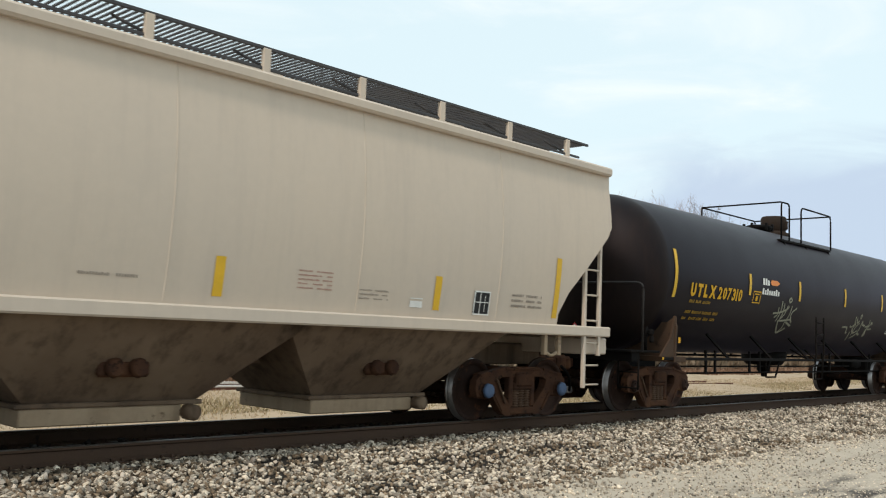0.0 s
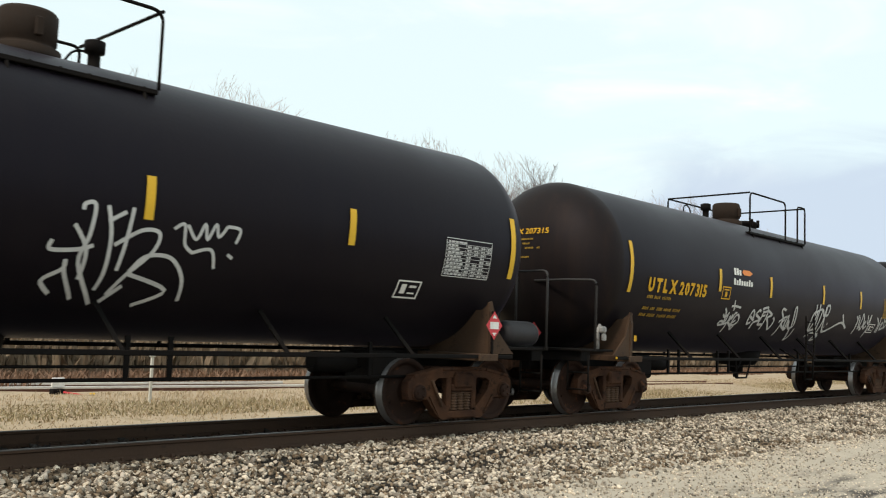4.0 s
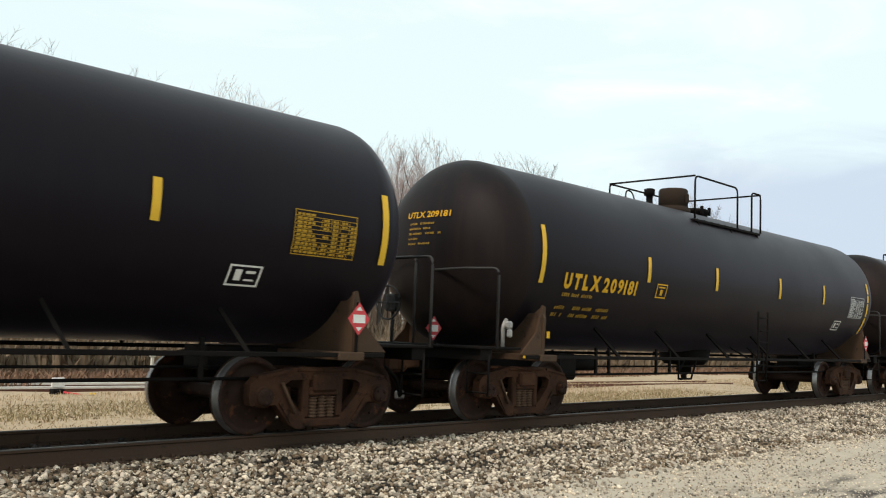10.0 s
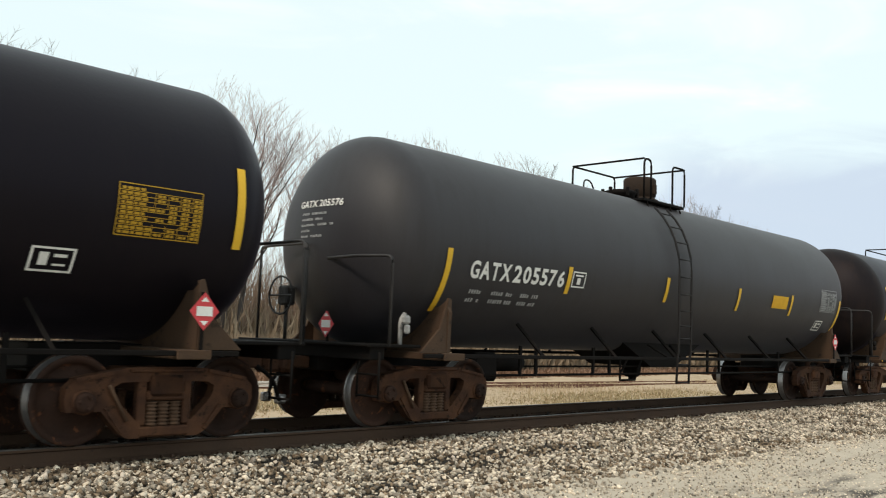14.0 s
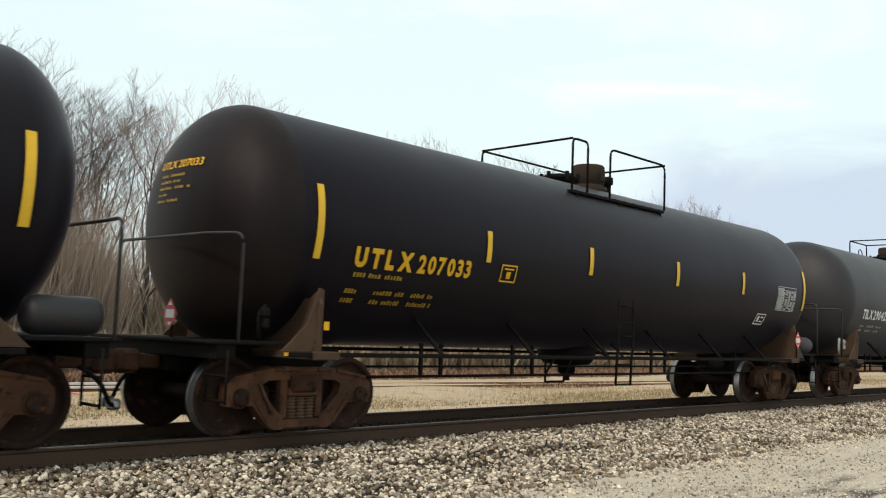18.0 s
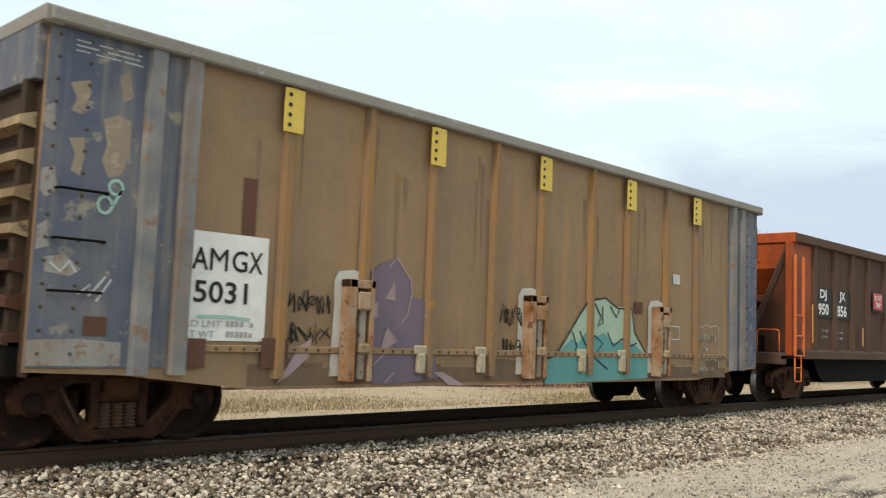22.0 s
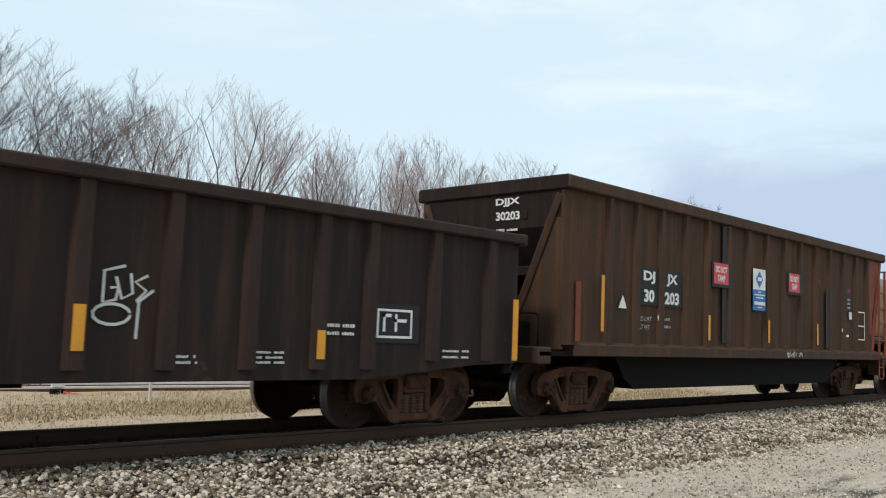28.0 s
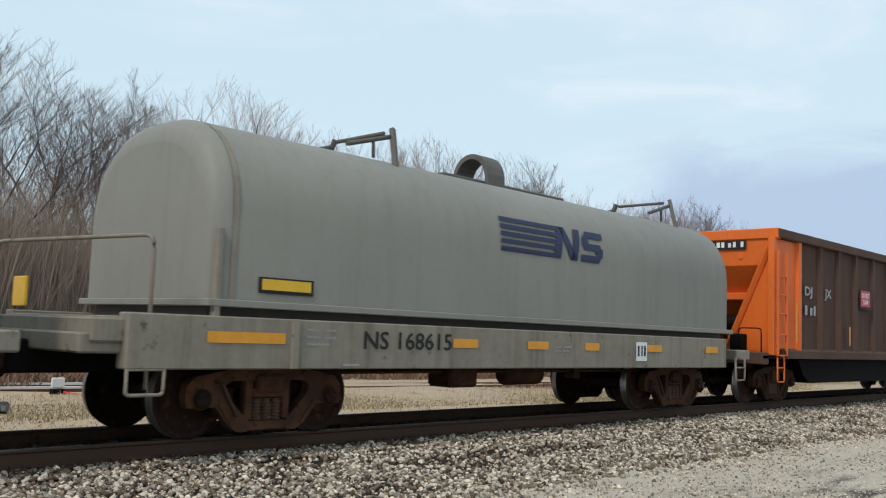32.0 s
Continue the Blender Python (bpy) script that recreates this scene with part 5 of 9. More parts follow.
hand_tag(car, "tangled grey-yellow sprayed tag", (((-2.32, 2.24), (-2.29, 2.02), (-2.34, 1.8)), ((-2.44, 2.1), (-2.4, 1.95), (-2.5, 1.88)), ((-2.64, 1.96), (-2.28, 2.0), (-1.98, 2.08)), ((-2.2, 2.2), (-2.16, 2.0), (-2.2, 1.76)), ((-2.0, 2.16), (-2.06, 1.95), (-2.18, 1.82), (-1.64, 1.86)), ((-2.04, 2.04), (-1.92, 2.14))), 0.04, SPRAY_OLIVE)
hand_tag(car, "tangled grey-yellow sprayed tag", (((-1.78, 2.16), (-1.78, 1.97), (-1.84, 1.8), (-1.82, 1.66), (-1.9, 1.56)), ((-2.24, 1.82), (-2.06, 1.64), (-1.88, 1.56), (-1.64, 1.67)), ((-1.5, 2.12), (-1.68, 2.02), (-1.66, 1.9), (-1.52, 1.8)), ((-1.8, 1.8), (-1.46, 1.72)), ((-1.92, 2.33), (-1.85, 2.28), (-1.93, 2.23), (-2.0, 2.28), (-1.92, 2.33))), 0.04, SPRAY_OLIVE)
hand_tag(car, "tangled grey-yellow sprayed tag", (((1.61, 1.79), (1.92, 1.79), (2.02, 1.69), (2.13, 1.64)), ((2.08, 1.83), (2.2, 1.81), (2.36, 1.91)), ((2.25, 2.08), (2.31, 1.93), (2.4, 1.87), (2.33, 1.8), (2.4, 1.72), (2.58, 1.67), (2.75, 1.74)), ((2.37, 2.05), (2.45, 1.93), (2.58, 1.98)), ((2.58, 2.14), (2.64, 2.1), (2.61, 2.04), (2.55, 2.08), (2.58, 2.14))), 0.045, SPRAY_OLIVE)
hand_tag(car, "tangled grey-yellow sprayed tag", (((2.64, 1.92), (2.54, 1.87), (2.49, 1.76), (2.51, 1.61)), ((2.59, 1.53), (2.82, 1.67), (2.79, 1.97), (2.9, 1.89), (3.07, 1.87)), ((2.82, 1.67), (3.03, 1.63)), ((2.28, 1.7), (2.46, 1.47)), ((3.3, 2.02), (3.32, 1.9), (3.28, 1.77), (3.33, 1.62), (3.41, 1.63), (3.33, 1.75), (3.48, 1.98)), ((3.13, 1.83), (3.24, 1.86), (3.42, 1.86)), ((3.63, 1.8), (3.4, 1.78)), ((3.44, 1.98), (3.56, 1.91))), 0.045, SPRAY_OLIVE)
car = tank_car(39.07, 6.82, "UTLX 206981", mx=-1, plate="white", label=TANKS + "a white sprayed tag")
hand_tag(car, "large white sprayed tag", (((0.64, 2.3), (0.65, 2.36), (0.75, 2.36), (0.74, 2.07), (0.7, 1.8), (0.97, 1.42)), ((0.4, 2.0), (0.4, 1.91), (0.66, 1.93), (0.8, 1.98)), ((0.58, 2.16), (0.74, 1.93), (0.75, 1.65)), ((0.88, 2.37), (0.95, 2.1), (0.98, 1.75), (0.95, 1.56)), ((0.9, 2.22), (1.07, 2.33)), ((1.14, 2.38), (1.12, 2.1), (1.1, 1.76))), 0.04)
hand_tag(car, "large white sprayed tag", (((1.0, 2.0), (1.26, 2.17), (1.45, 2.16), (1.42, 1.97), (1.2, 1.71), (1.09, 1.52)), ((1.23, 1.76), (1.36, 1.92), (1.63, 1.93), (1.83, 1.74), (1.9, 1.5)), ((1.22, 1.74), (1.7, 1.6), (1.41, 1.43)), ((0.53, 1.5), (0.41, 1.62), (0.57, 1.74), (0.57, 1.83)), ((0.76, 1.46), (0.6, 1.7), (0.57, 1.83)), ((1.03, 1.42), (1.22, 1.62))), 0.04)
hand_tag(car, "small white sprayed tag", (((1.6, 2.22), (1.71, 2.28), (1.75, 2.08), (1.86, 2.0)), ((1.75, 2.28), (1.87, 2.14), (1.95, 2.31), (2.0, 2.15), (2.08, 2.32), (2.13, 2.19), (2.22, 2.31)), ((2.22, 2.31), (2.38, 2.29), (2.35, 2.14)), ((1.85, 2.0), (2.07, 2.05), (2.16, 1.86)), ((2.28, 2.02), (2.35, 1.98))), 0.035)
car = tank_car(56.25, 6.82, "UTLX 207315", mx=1, emblem=True, plate="yellow", label=TANKS + "a row of white graffiti")
hand_tag(car, "white sprayed tag with a cross above", (((-3.34, 1.97), (-3.25, 1.9), (-3.17, 1.77), (-3.16, 1.7)), ((-3.33, 1.85), (-3.2, 1.8), (-3.1, 1.9)), ((-3.14, 1.87), (-3.1, 1.74), (-3.14, 1.7)), ((-3.14, 1.69), (-3.27, 1.72), (-3.34, 1.68), (-3.28, 1.64), (-3.08, 1.67), (-2.95, 1.71)), ((-3.04, 2.14), (-2.97, 1.94)), ((-3.12, 2.02), (-2.97, 2.03), (-2.71, 2.01))), 0.045)
hand_tag(car, "white sprayed tag with a cross above", (((-3.0, 1.84), (-2.99, 1.73), (-2.98, 1.5)), ((-3.0, 1.82), (-2.94, 1.74), (-2.93, 1.86), (-2.88, 1.76)), ((-2.89, 1.79), (-2.85, 1.89), (-2.78, 1.9)), ((-2.8, 1.67), (-2.8, 1.79), (-2.73, 1.87), (-2.6, 1.81), (-2.57, 1.72), (-2.68, 1.65), (-2.8, 1.67), (-2.69, 1.75)), ((-2.95, 1.7), (-2.78, 1.63), (-2.67, 1.57), (-2.64, 1.64))), 0.045)
hand_tag(car, "white sprayed capitals", (((-1.94, 1.8), (-2.02, 1.94), (-2.1, 1.98), (-2.15, 1.89), (-2.15, 1.76), (-2.09, 1.7), (-1.98, 1.74)), ((-2.12, 1.85), (-1.9, 1.78)), ((-1.74, 1.97), (-1.81, 2.0), (-1.9, 1.91), (-1.73, 1.85), (-1.61, 1.8), (-1.85, 1.74), (-1.86, 1.6)), ((-1.69, 2.03), (-1.46, 2.07), (-1.46, 1.99), (-1.63, 1.96))), 0.05)
hand_tag(car, "white sprayed capitals", (((-1.61, 2.0), (-1.6, 1.83), (-1.6, 1.71), (-1.39, 1.71)), ((-1.6, 1.88), (-1.47, 1.9)), ((-1.4, 2.0), (-1.38, 1.85), (-1.38, 1.6)), ((-1.41, 2.01), (-1.21, 1.95), (-1.16, 1.91), (-1.32, 1.86), (-1.2, 1.77), (-0.98, 1.62), (-0.92, 1.72), (-0.93, 1.82), (-1.03, 1.87))), 0.05)
hand_tag(car, "white sprayed tag with a pointed tail", (((-0.52, 2.05), (-0.68, 2.08), (-0.7, 2.01), (-0.53, 1.88), (-0.49, 1.72), (-0.5, 1.49)), ((-0.65, 1.79), (-0.49, 1.88), (-0.35, 1.92)), ((-0.4, 1.85), (-0.47, 1.78), (-0.36, 1.69), (-0.18, 1.67), (-0.21, 1.8), (-0.28, 1.96)), ((-0.31, 1.94), (-0.33, 1.79), (-0.2, 1.64), (-0.1, 1.68), (-0.17, 1.84))), 0.05)
hand_tag(car, "white sprayed tag with a pointed tail", (((-0.17, 1.84), (0.0, 1.68), (0.11, 1.65), (0.22, 1.52)), ((-0.07, 2.08), (0.0, 2.15), (0.1, 1.96), (0.2, 1.73), (0.08, 1.67)), ((-0.07, 2.08), (0.06, 1.82), (0.15, 1.69)), ((0.35, 1.67), (0.39, 1.49), (0.31, 1.41), (0.23, 1.52))), 0.05)
hand_tag(car, "large white tag with a long tail", (((1.0, 1.97), (1.09, 2.08), (1.22, 2.09)), ((1.02, 1.98), (1.06, 1.79), (1.17, 1.64), (1.23, 1.78), (1.24, 2.08)), ((1.1, 2.26), (1.14, 1.99)), ((1.29, 2.27), (1.33, 1.95), (1.41, 1.7)), ((1.48, 2.16), (1.49, 1.91), (1.57, 1.64)), ((1.1, 2.06), (1.46, 2.16), (1.67, 2.01), (1.67, 2.24)), ((1.72, 2.27), (1.71, 1.99), (1.72, 1.63))), 0.055)
hand_tag(car, "large white tag with a long tail", (((1.71, 2.02), (1.81, 1.83), (1.97, 1.67), (2.16, 1.66), (2.74, 1.87), (3.02, 1.88), (3.33, 1.77)), ((1.72, 2.26), (1.89, 2.25), (1.87, 2.05), (1.72, 2.03)), ((2.81, 2.09), (3.07, 1.87)), ((1.22, 1.64), (1.53, 1.71)), ((1.24, 1.51), (1.44, 1.59), (1.7, 1.59), (1.94, 1.53), (1.9, 1.44), (1.73, 1.46), (1.87, 1.6)), ((1.96, 1.77), (1.98, 1.76)), ((2.03, 1.84), (2.06, 1.83))), 0.055)
hand_tag(car, "white sprayed tag beside the stencil", (((3.78, 2.09), (3.94, 1.97), (3.97, 1.65)), ((3.93, 2.13), (3.94, 1.83)), ((4.01, 2.09), (4.17, 1.78), (4.2, 2.02), (4.2, 2.16), (4.39, 1.97), (4.36, 1.76), (4.23, 1.85)), ((4.45, 1.83), (4.52, 1.98), (4.44, 1.9), (4.56, 1.8), (4.66, 1.88)), ((4.56, 2.14), (4.71, 1.92), (4.8, 2.16), (4.82, 1.57))), 0.055)
hand_tag(car, "white sprayed tag over the panel", (((5.28, 2.11), (5.5, 1.94), (5.52, 1.72)), ((5.55, 2.13), (5.62, 1.72)), ((5.66, 1.91), (5.78, 2.0), (5.75, 1.81), (5.93, 1.85)), ((5.84, 2.12), (5.99, 1.86), (6.11, 1.98), (5.92, 2.05)), ((6.12, 2.1), (6.25, 1.87)), ((6.07, 2.08), (6.34, 2.11), (6.28, 1.97), (6.54, 1.81), (6.74, 1.93))), 0.05)
tank_car(73.57, 6.82, "UTLX 209165", mx=1, plate="white", label=TANKS + "no emblem")
tank_car(90.82, 6.82, "UTLX 207329", mx=1, emblem=True, plate="yellow", label=TANKS + "an orange emblem", patches=[("repair_patch", WHITE_PAINT, (-6.4, -6.24, 1.49, 1.56), "")])
tank_car(108.07, 6.82, "UTLX 209181", mx=1, plate="white", label=TANKS + "a dusty grey shell")
tank_car(125.28, 6.82, "UTLX 207321", mx=1, emblem=True, plate="yellow", label=TANKS + "an orange emblem and white patches", patches=[("repair_patch", WHITE_PAINT, (-4.66, -4.44, 1.68, 1.85), ""), ("repair_patch", WHITE_PAINT, (-6.33, -6.18, 1.48, 1.56), "")])
tank_car(142.57, 6.73, "GATX 205576", body="grey", plate="white", label="grey tank car with slanted yellow stripes and white lettering",
         patches=[("warning_label", YELLOW_PAINT, (3.2, 3.98, 2.07, 2.34), "yellow warning label")])
tank_car(159.98, 6.82, "UTLX 206969", mx=-1, emblem=True, plate="white", label=TANKS + "an orange emblem, near the grey car")
tank_car(177.32, 6.82, "UTLX 207033", mx=-1, plate="white", label=TANKS + "a dark air tank at its end")
tank_car(194.70, 6.75, "TILX 290426", body="slate", plate="white", label="dark slate tank car with white lettering and a blue patch",
         patches=[("blue_patch", DULL_NAVY, (2.33, 5.16, 2.80, 3.19), "faded dark blue painted-over panel"), *[("dark_smear", SMEAR, q, "black buffed-out smear") for q in ((2.78, 3.17, 1.3, 1.8), (2.93, 3.32, 1.37, 1.99), (3.38, 3.61, 1.45, 1.82), (3.95, 4.46, 1.4, 2.03), (4.37, 4.76, 1.59, 2.02), (-0.11, 0.3, 1.88, 2.2), (0.53, 0.96, 1.82, 2.27), (-2.29, -0.93, 1.77, 1.84))], ("warning_label", LABEL_PALE, (3.24, 4.05, 2.04, 2.31), "pale yellow warning label")])


# ---- covered hopper ----
HOOD_RED = surface("hood_red", (0.16, 0.075, 0.06), (0.13, 0.085, 0.07), rough=0.8, big=2, fine=12, bump=0.0)
NAVY = surface("navy_paint", (0.022, 0.030, 0.075), (0.03, 0.036, 0.07), rough=0.55, big=4, fine=30, bump=0.0)
HOPPER = surface("hopper_grey", (0.58, 0.48, 0.385), (0.50, 0.435, 0.375), (0.40, 0.335, 0.285), rough=0.6, big=0.3, fine=10, streak=0.22, bump=0.02, spot_at=0.74, grain=0.08)
FADED_INK = surface("faded_ink", (0.27, 0.225, 0.185), (0.36, 0.30, 0.25), rough=0.7, big=6, fine=40, bump=0.0)
FADED_RED = surface("faded_red_ink", (0.40, 0.21, 0.17), (0.45, 0.30, 0.24), rough=0.7, big=6, fine=40, bump=0.0)
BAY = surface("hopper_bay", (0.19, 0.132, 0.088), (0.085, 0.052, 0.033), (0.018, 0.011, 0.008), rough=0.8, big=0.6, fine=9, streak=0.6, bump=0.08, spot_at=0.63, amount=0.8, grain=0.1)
GATE_TAN = surface("gate_tan", (0.33, 0.245, 0.165), (0.22, 0.155, 0.10), (0.08, 0.05, 0.03), rough=0.8, big=1.5, fine=16, streak=0.3, bump=0.15, spot_at=0.62)
CAP_BLUE = surface("cap_blue", (0.07, 0.12, 0.22), (0.05, 0.07, 0.11), rough=0.6, big=5, fine=30, bump=0.1)
GRATE = surface("roof_grating", (0.05, 0.05, 0.055), (0.08, 0.075, 0.07), rough=0.7, big=2, fine=20, bump=0.1)


def covered_hopper(x0):
    car = rail_car("covered_hopper", x0, "pale grey covered hopper car with yellow stripes and dirty bays", "hopper car")
    # bowed side sheets with the ends cut back above the trucks
    def bow(z):
        return 1.545 + 0.125 * math.sin(math.pi * min(max((z - 1.36) / 2.62, 0), 1))

    def reach(z):
        pts = ((1.36, 6.55), (1.62, 6.55), (1.95, 6.75), (2.9, 7.74), (3.07, 7.85), (3.98, 7.85))
        for (a, p), (b, q) in zip(pts, pts[1:]):
            if a <= z <= b:
                return p + (q - p) * (z - a) / (b - a)
        return 7.85

    zs = [1.36, 1.49, 1.62, 1.78, 1.95, 2.19, 2.42, 2.66, 2.9, 3.07, 3.3, 3.53, 3.76, 3.98]
    for g in (-1, 1):
        skin = [[(k * reach(z), g * (bow(z) - t), z) for z in zs for k in (-1, 1)] for t in (0.0, 0.05)]
        n = len(zs)
        strip = [(2 * i, 2 * i + 1, 2 * i + 3, 2 * i + 2) for i in range(n - 1)]
        if g > 0:
            strip = [q[::-1] for q in strip]
        rim = [(2 * i + k, 2 * i + 2 + k, 2 * n + 2 * i + 2 + k, 2 * n + 2 * i + k) for k in (0, 1) for i in range(n - 1)] + [(0, 1, 2 * n + 1, 2 * n), (2 * n - 2, 2 * n - 1, 4 * n - 1, 4 * n - 2)]
        sheet = Shape().add(skin[0], strip, True).add(skin[1], [q[::-1] for q in strip], True).add(skin[0] + skin[1], rim)
        part("side_sheet", sheet, HOPPER, car)
        y0, y1 = sorted((g * 1.50, g * 1.65))
        part("top_chord", Shape().box(-7.87, 7.87, y0, y1, 3.91, 4.05, 0.03), HOPPER, car)
        y0, y1 = sorted((g * 1.50, g * 1.64))
        part("side_sill", Shape().box(-7.9, 7.9, y0, y1, 1.30, 1.46, 0.02), HOPPER, car)
        for x in (-5.2, -2.5, 0.0, 2.52, 5.1):
            seam = Shape().tube([(x, g * (bow(z) + 0.001), z) for z in zs[1:]], 0.006, 4)
            part("weld_seam", seam, HOPPER, car)
    roof = [(-1.58, 3.97), (-1.55, 4.06), (-0.9, 4.26), (0, 4.33), (0.9, 4.26), (1.55, 4.06), (1.58, 3.97)]
    part("roof", Shape().prism(roof, "x", -7.86, 7.86), HOPPER, car)
    for k in (-1, 1):
        part("end_sheet", Shape().prism([(k * 7.9, 4.05), (k * 7.9, 3.1), (k * 5.4, 1.3), (k * 5.3, 1.36), (k * 7.8, 3.15), (k * 7.8, 4.05)], "y", -1.55, 1.55), HOPPER, car)
    for y in (-0.9, 0.9):
        for i in range(-5, 6):
            x = i * 1.52
            part("walkway_post", Shape().box(x - 0.055, x + 0.055, y - 0.03, y + 0.03, 4.24, 4.57, 0.008), HOPPER, car)
            part("walkway_bracket", Shape().tube([(x, y, 4.34), (x - 0.3, y * 0.72, 4.53)], 0.02, 5), GRATE, car)
        part("walkway_edge", Shape().box(-8.2, 8.2, y - 0.02, y + 0.02, 4.555, 4.595, 0.005), GRATE, car)
        part("walkway_edge", Shape().box(-7.95, 7.95, y - 0.015, y + 0.015, 4.31, 4.345, 0.005), GRATE, car)
    s = Shape()
    for i in range(200):
        x = -8.1 + i * 0.0815
        s.box(x - 0.012, x + 0.012, -0.88, 0.88, 4.56, 4.585, 0.002)
    tagged(part("walkway_grating", s, GRATE, car), kind="stuff")
    for x in (-5.3, -1.8, 1.8, 5.3):
        part("roof_hatch", Shape().box(x - 0.45, x + 0.45, -0.32, 0.32, 4.36, 4.52, 0.04), HOPPER, car)
    # three bays below
    for c in (-3.55, 0.0, 3.55):
        s = Shape()
        t, bt = 1.95, 0.95
        vs = [(c - t, -1.5, 1.32), (c + t, -1.5, 1.32), (c + t, 1.5, 1.32), (c - t, 1.5, 1.32), (c - bt, -0.72, 0.42), (c + bt, -0.72, 0.42), (c + bt, 0.72, 0.42), (c - bt, 0.72, 0.42)]
        s.add(vs, [(0, 1, 2, 3), (7, 6, 5, 4), (0, 4, 5, 1), (1, 5, 6, 2), (2, 6, 7, 3), (3, 7, 4, 0)])
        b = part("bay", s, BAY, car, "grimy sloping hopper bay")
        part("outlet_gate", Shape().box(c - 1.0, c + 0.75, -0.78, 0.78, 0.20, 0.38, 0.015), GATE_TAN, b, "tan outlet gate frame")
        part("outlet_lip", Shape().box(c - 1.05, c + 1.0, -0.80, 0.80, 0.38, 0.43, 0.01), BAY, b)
        part("gate_capstan", Shape().lathe([(-0.14, 0.05), (-0.12, 0.09), (0.04, 0.09), (0.06, 0.05)], "y", (c + 0.82, -0.82, 0.30), 10), BAY, b)
        s = Shape()
        for dx in (-0.13, 0.13):
            s.lathe([(-0.06, 0.08), (0.0, 0.11), (0.06, 0.08)], "y", (c - 0.1 + dx, -1.12, 0.80), 10)
        s.box(c - 0.38, c + 0.18, -1.1, -1.0, 0.70, 0.92, 0.03)
        part("vibrator_bracket", s, TRUCK_RUST, b)
    part("centre_sill", Shape().box(-7.9, 7.9, -0.22, 0.22, 0.80, 1.15, 0.02), BAY, car)
    for k in (-1, 1):
        s = Shape().box(min(k * 7.4, k * 8.0), max(k * 7.4, k * 8.0), -1.5, 1.5, 1.02, 1.28, 0.02)
        part("end_sill", s, HOPPER, car)
        s = Shape()
        for x in (7.22, 7.62):
            s.box(min(k * x - 0.03, k * x + 0.03), max(k * x - 0.03, k * x + 0.03), -1.62, -1.56, 0.5 if x < 7.5 else 1.0, 2.75, 0.008)
        lad = part("ladder", s, HOPPER, car, "pale grey corner ladder")
        for z in (0.55, 0.85, 1.2, 1.55, 1.95, 2.35):
            part("rung", Shape().tube([(k * 7.22, -1.59, z), (k * 7.62, -1.59, z)], 0.016, 5), HOPPER, lad)
        s = Shape()
        for x in (6.28, 6.62):
            s.box(min(k * x - 0.04, k * x + 0.04), max(k * x - 0.04, k * x + 0.04), -1.58, -1.50, 1.0, 1.30, 0.01)
        rod(s, [(k * 6.28, -1.54, 1.06), (k * 6.45, -1.54, 0.98), (k * 6.62, -1.54, 1.06)], 0.025, 0.1)
        part("sill_bracket", s, GATE_TAN, car, "tan steel bracket below the sill")
        s = Shape()
        s.box(min(k * 6.6, k * 7.9), max(k * 6.6, k * 7.9), -1.5, 1.5, 1.28, 1.32, 0.006)
        part("end_floor", s, BAY, car)
    running_gear(car, x0, 6.4, 8.8)
    for x in (6.4 - AXLE, 6.4 + AXLE):
        part("bearing_cap", Shape().lathe([(-1.13, 0.11), (-1.17, 0.10), (-1.18, 0.05)], "y", (x, 0, WHEEL_R), 14), CAP_BLUE, car, "blue-painted bearing cap")
    def lay(x, z):
        return (x, -bow(z) - 0.008, z)

    def over(x, z):
        return (x, -bow(z) - 0.013, z)
    for x, z0, z1 in ((0.6, 1.56, 1.98), (3.88, 1.56, 2.0), (6.44, 1.55, 2.45), (-2.7, 1.56, 1.98), (-6.0, 1.55, 2.45)):
        Marks(lay).quad(x - 0.06, x + 0.06, z0, z1, 1, 6).put("reflector_stripe", YELLOW, car, "yellow reflective stripe")
    m = Marks(lay).quad(4.60, 4.93, 1.53, 1.86, 1, 4)
    m.put("stencil_ground", BLACK_PAINT, car)
    m = Marks(over).outline(4.60, 4.93, 1.53, 1.86, 0.02).quad(4.72, 4.735, 1.55, 1.84).quad(4.82, 4.83, 1.58, 1.80).quad(4.64, 4.9, 1.70, 1.712)
    m.put("stencil_plate", WHITE_PAINT, car)
    Marks(lay).lines(5.4, 6.1, 1.86, 3, 0.035, 0.04, 5).lines(-0.9, -0.3, 1.72, 1, 0.03, 0.04, 6).lines(2.55, 3.0, 1.76, 3, 0.02, 0.03, 7).put("small_print", FADED_INK, car)
    Marks(lay).lines(1.62, 2.1, 1.92, 5, 0.018, 0.03, 8).put("small_print", FADED_RED, car)
    Marks(lay).quad(3.40, 3.62, 1.58, 1.66).quad(3.40, 3.62, 1.685, 1.70).put("label_plate", WHITE_PAINT, car)
    return car


covered_hopper(4.63)

# ---- open cars for scrap ----
SCRAP_BROWN = surface("scrap_brown", (0.066, 0.0375, 0.0295), (0.100, 0.053, 0.038), (0.14, 0.060, 0.028), rough=0.75, big=0.8, fine=14, streak=0.6, bump=0.15, spot_at=0.64, spec=0.2)
SCRAP_ORANGE = surface("scrap_orange", (0.44, 0.078, 0.014), (0.24, 0.044, 0.014), (0.10, 0.030, 0.016), rough=0.65, big=1.0, fine=14, streak=0.4, bump=0.1, spot_at=0.60, amount=0.7)
RAIL_ORANGE = surface("rail_orange", (0.68, 0.16, 0.035), (0.50, 0.11, 0.03), rough=0.55, big=2, fine=20, bump=0.05)
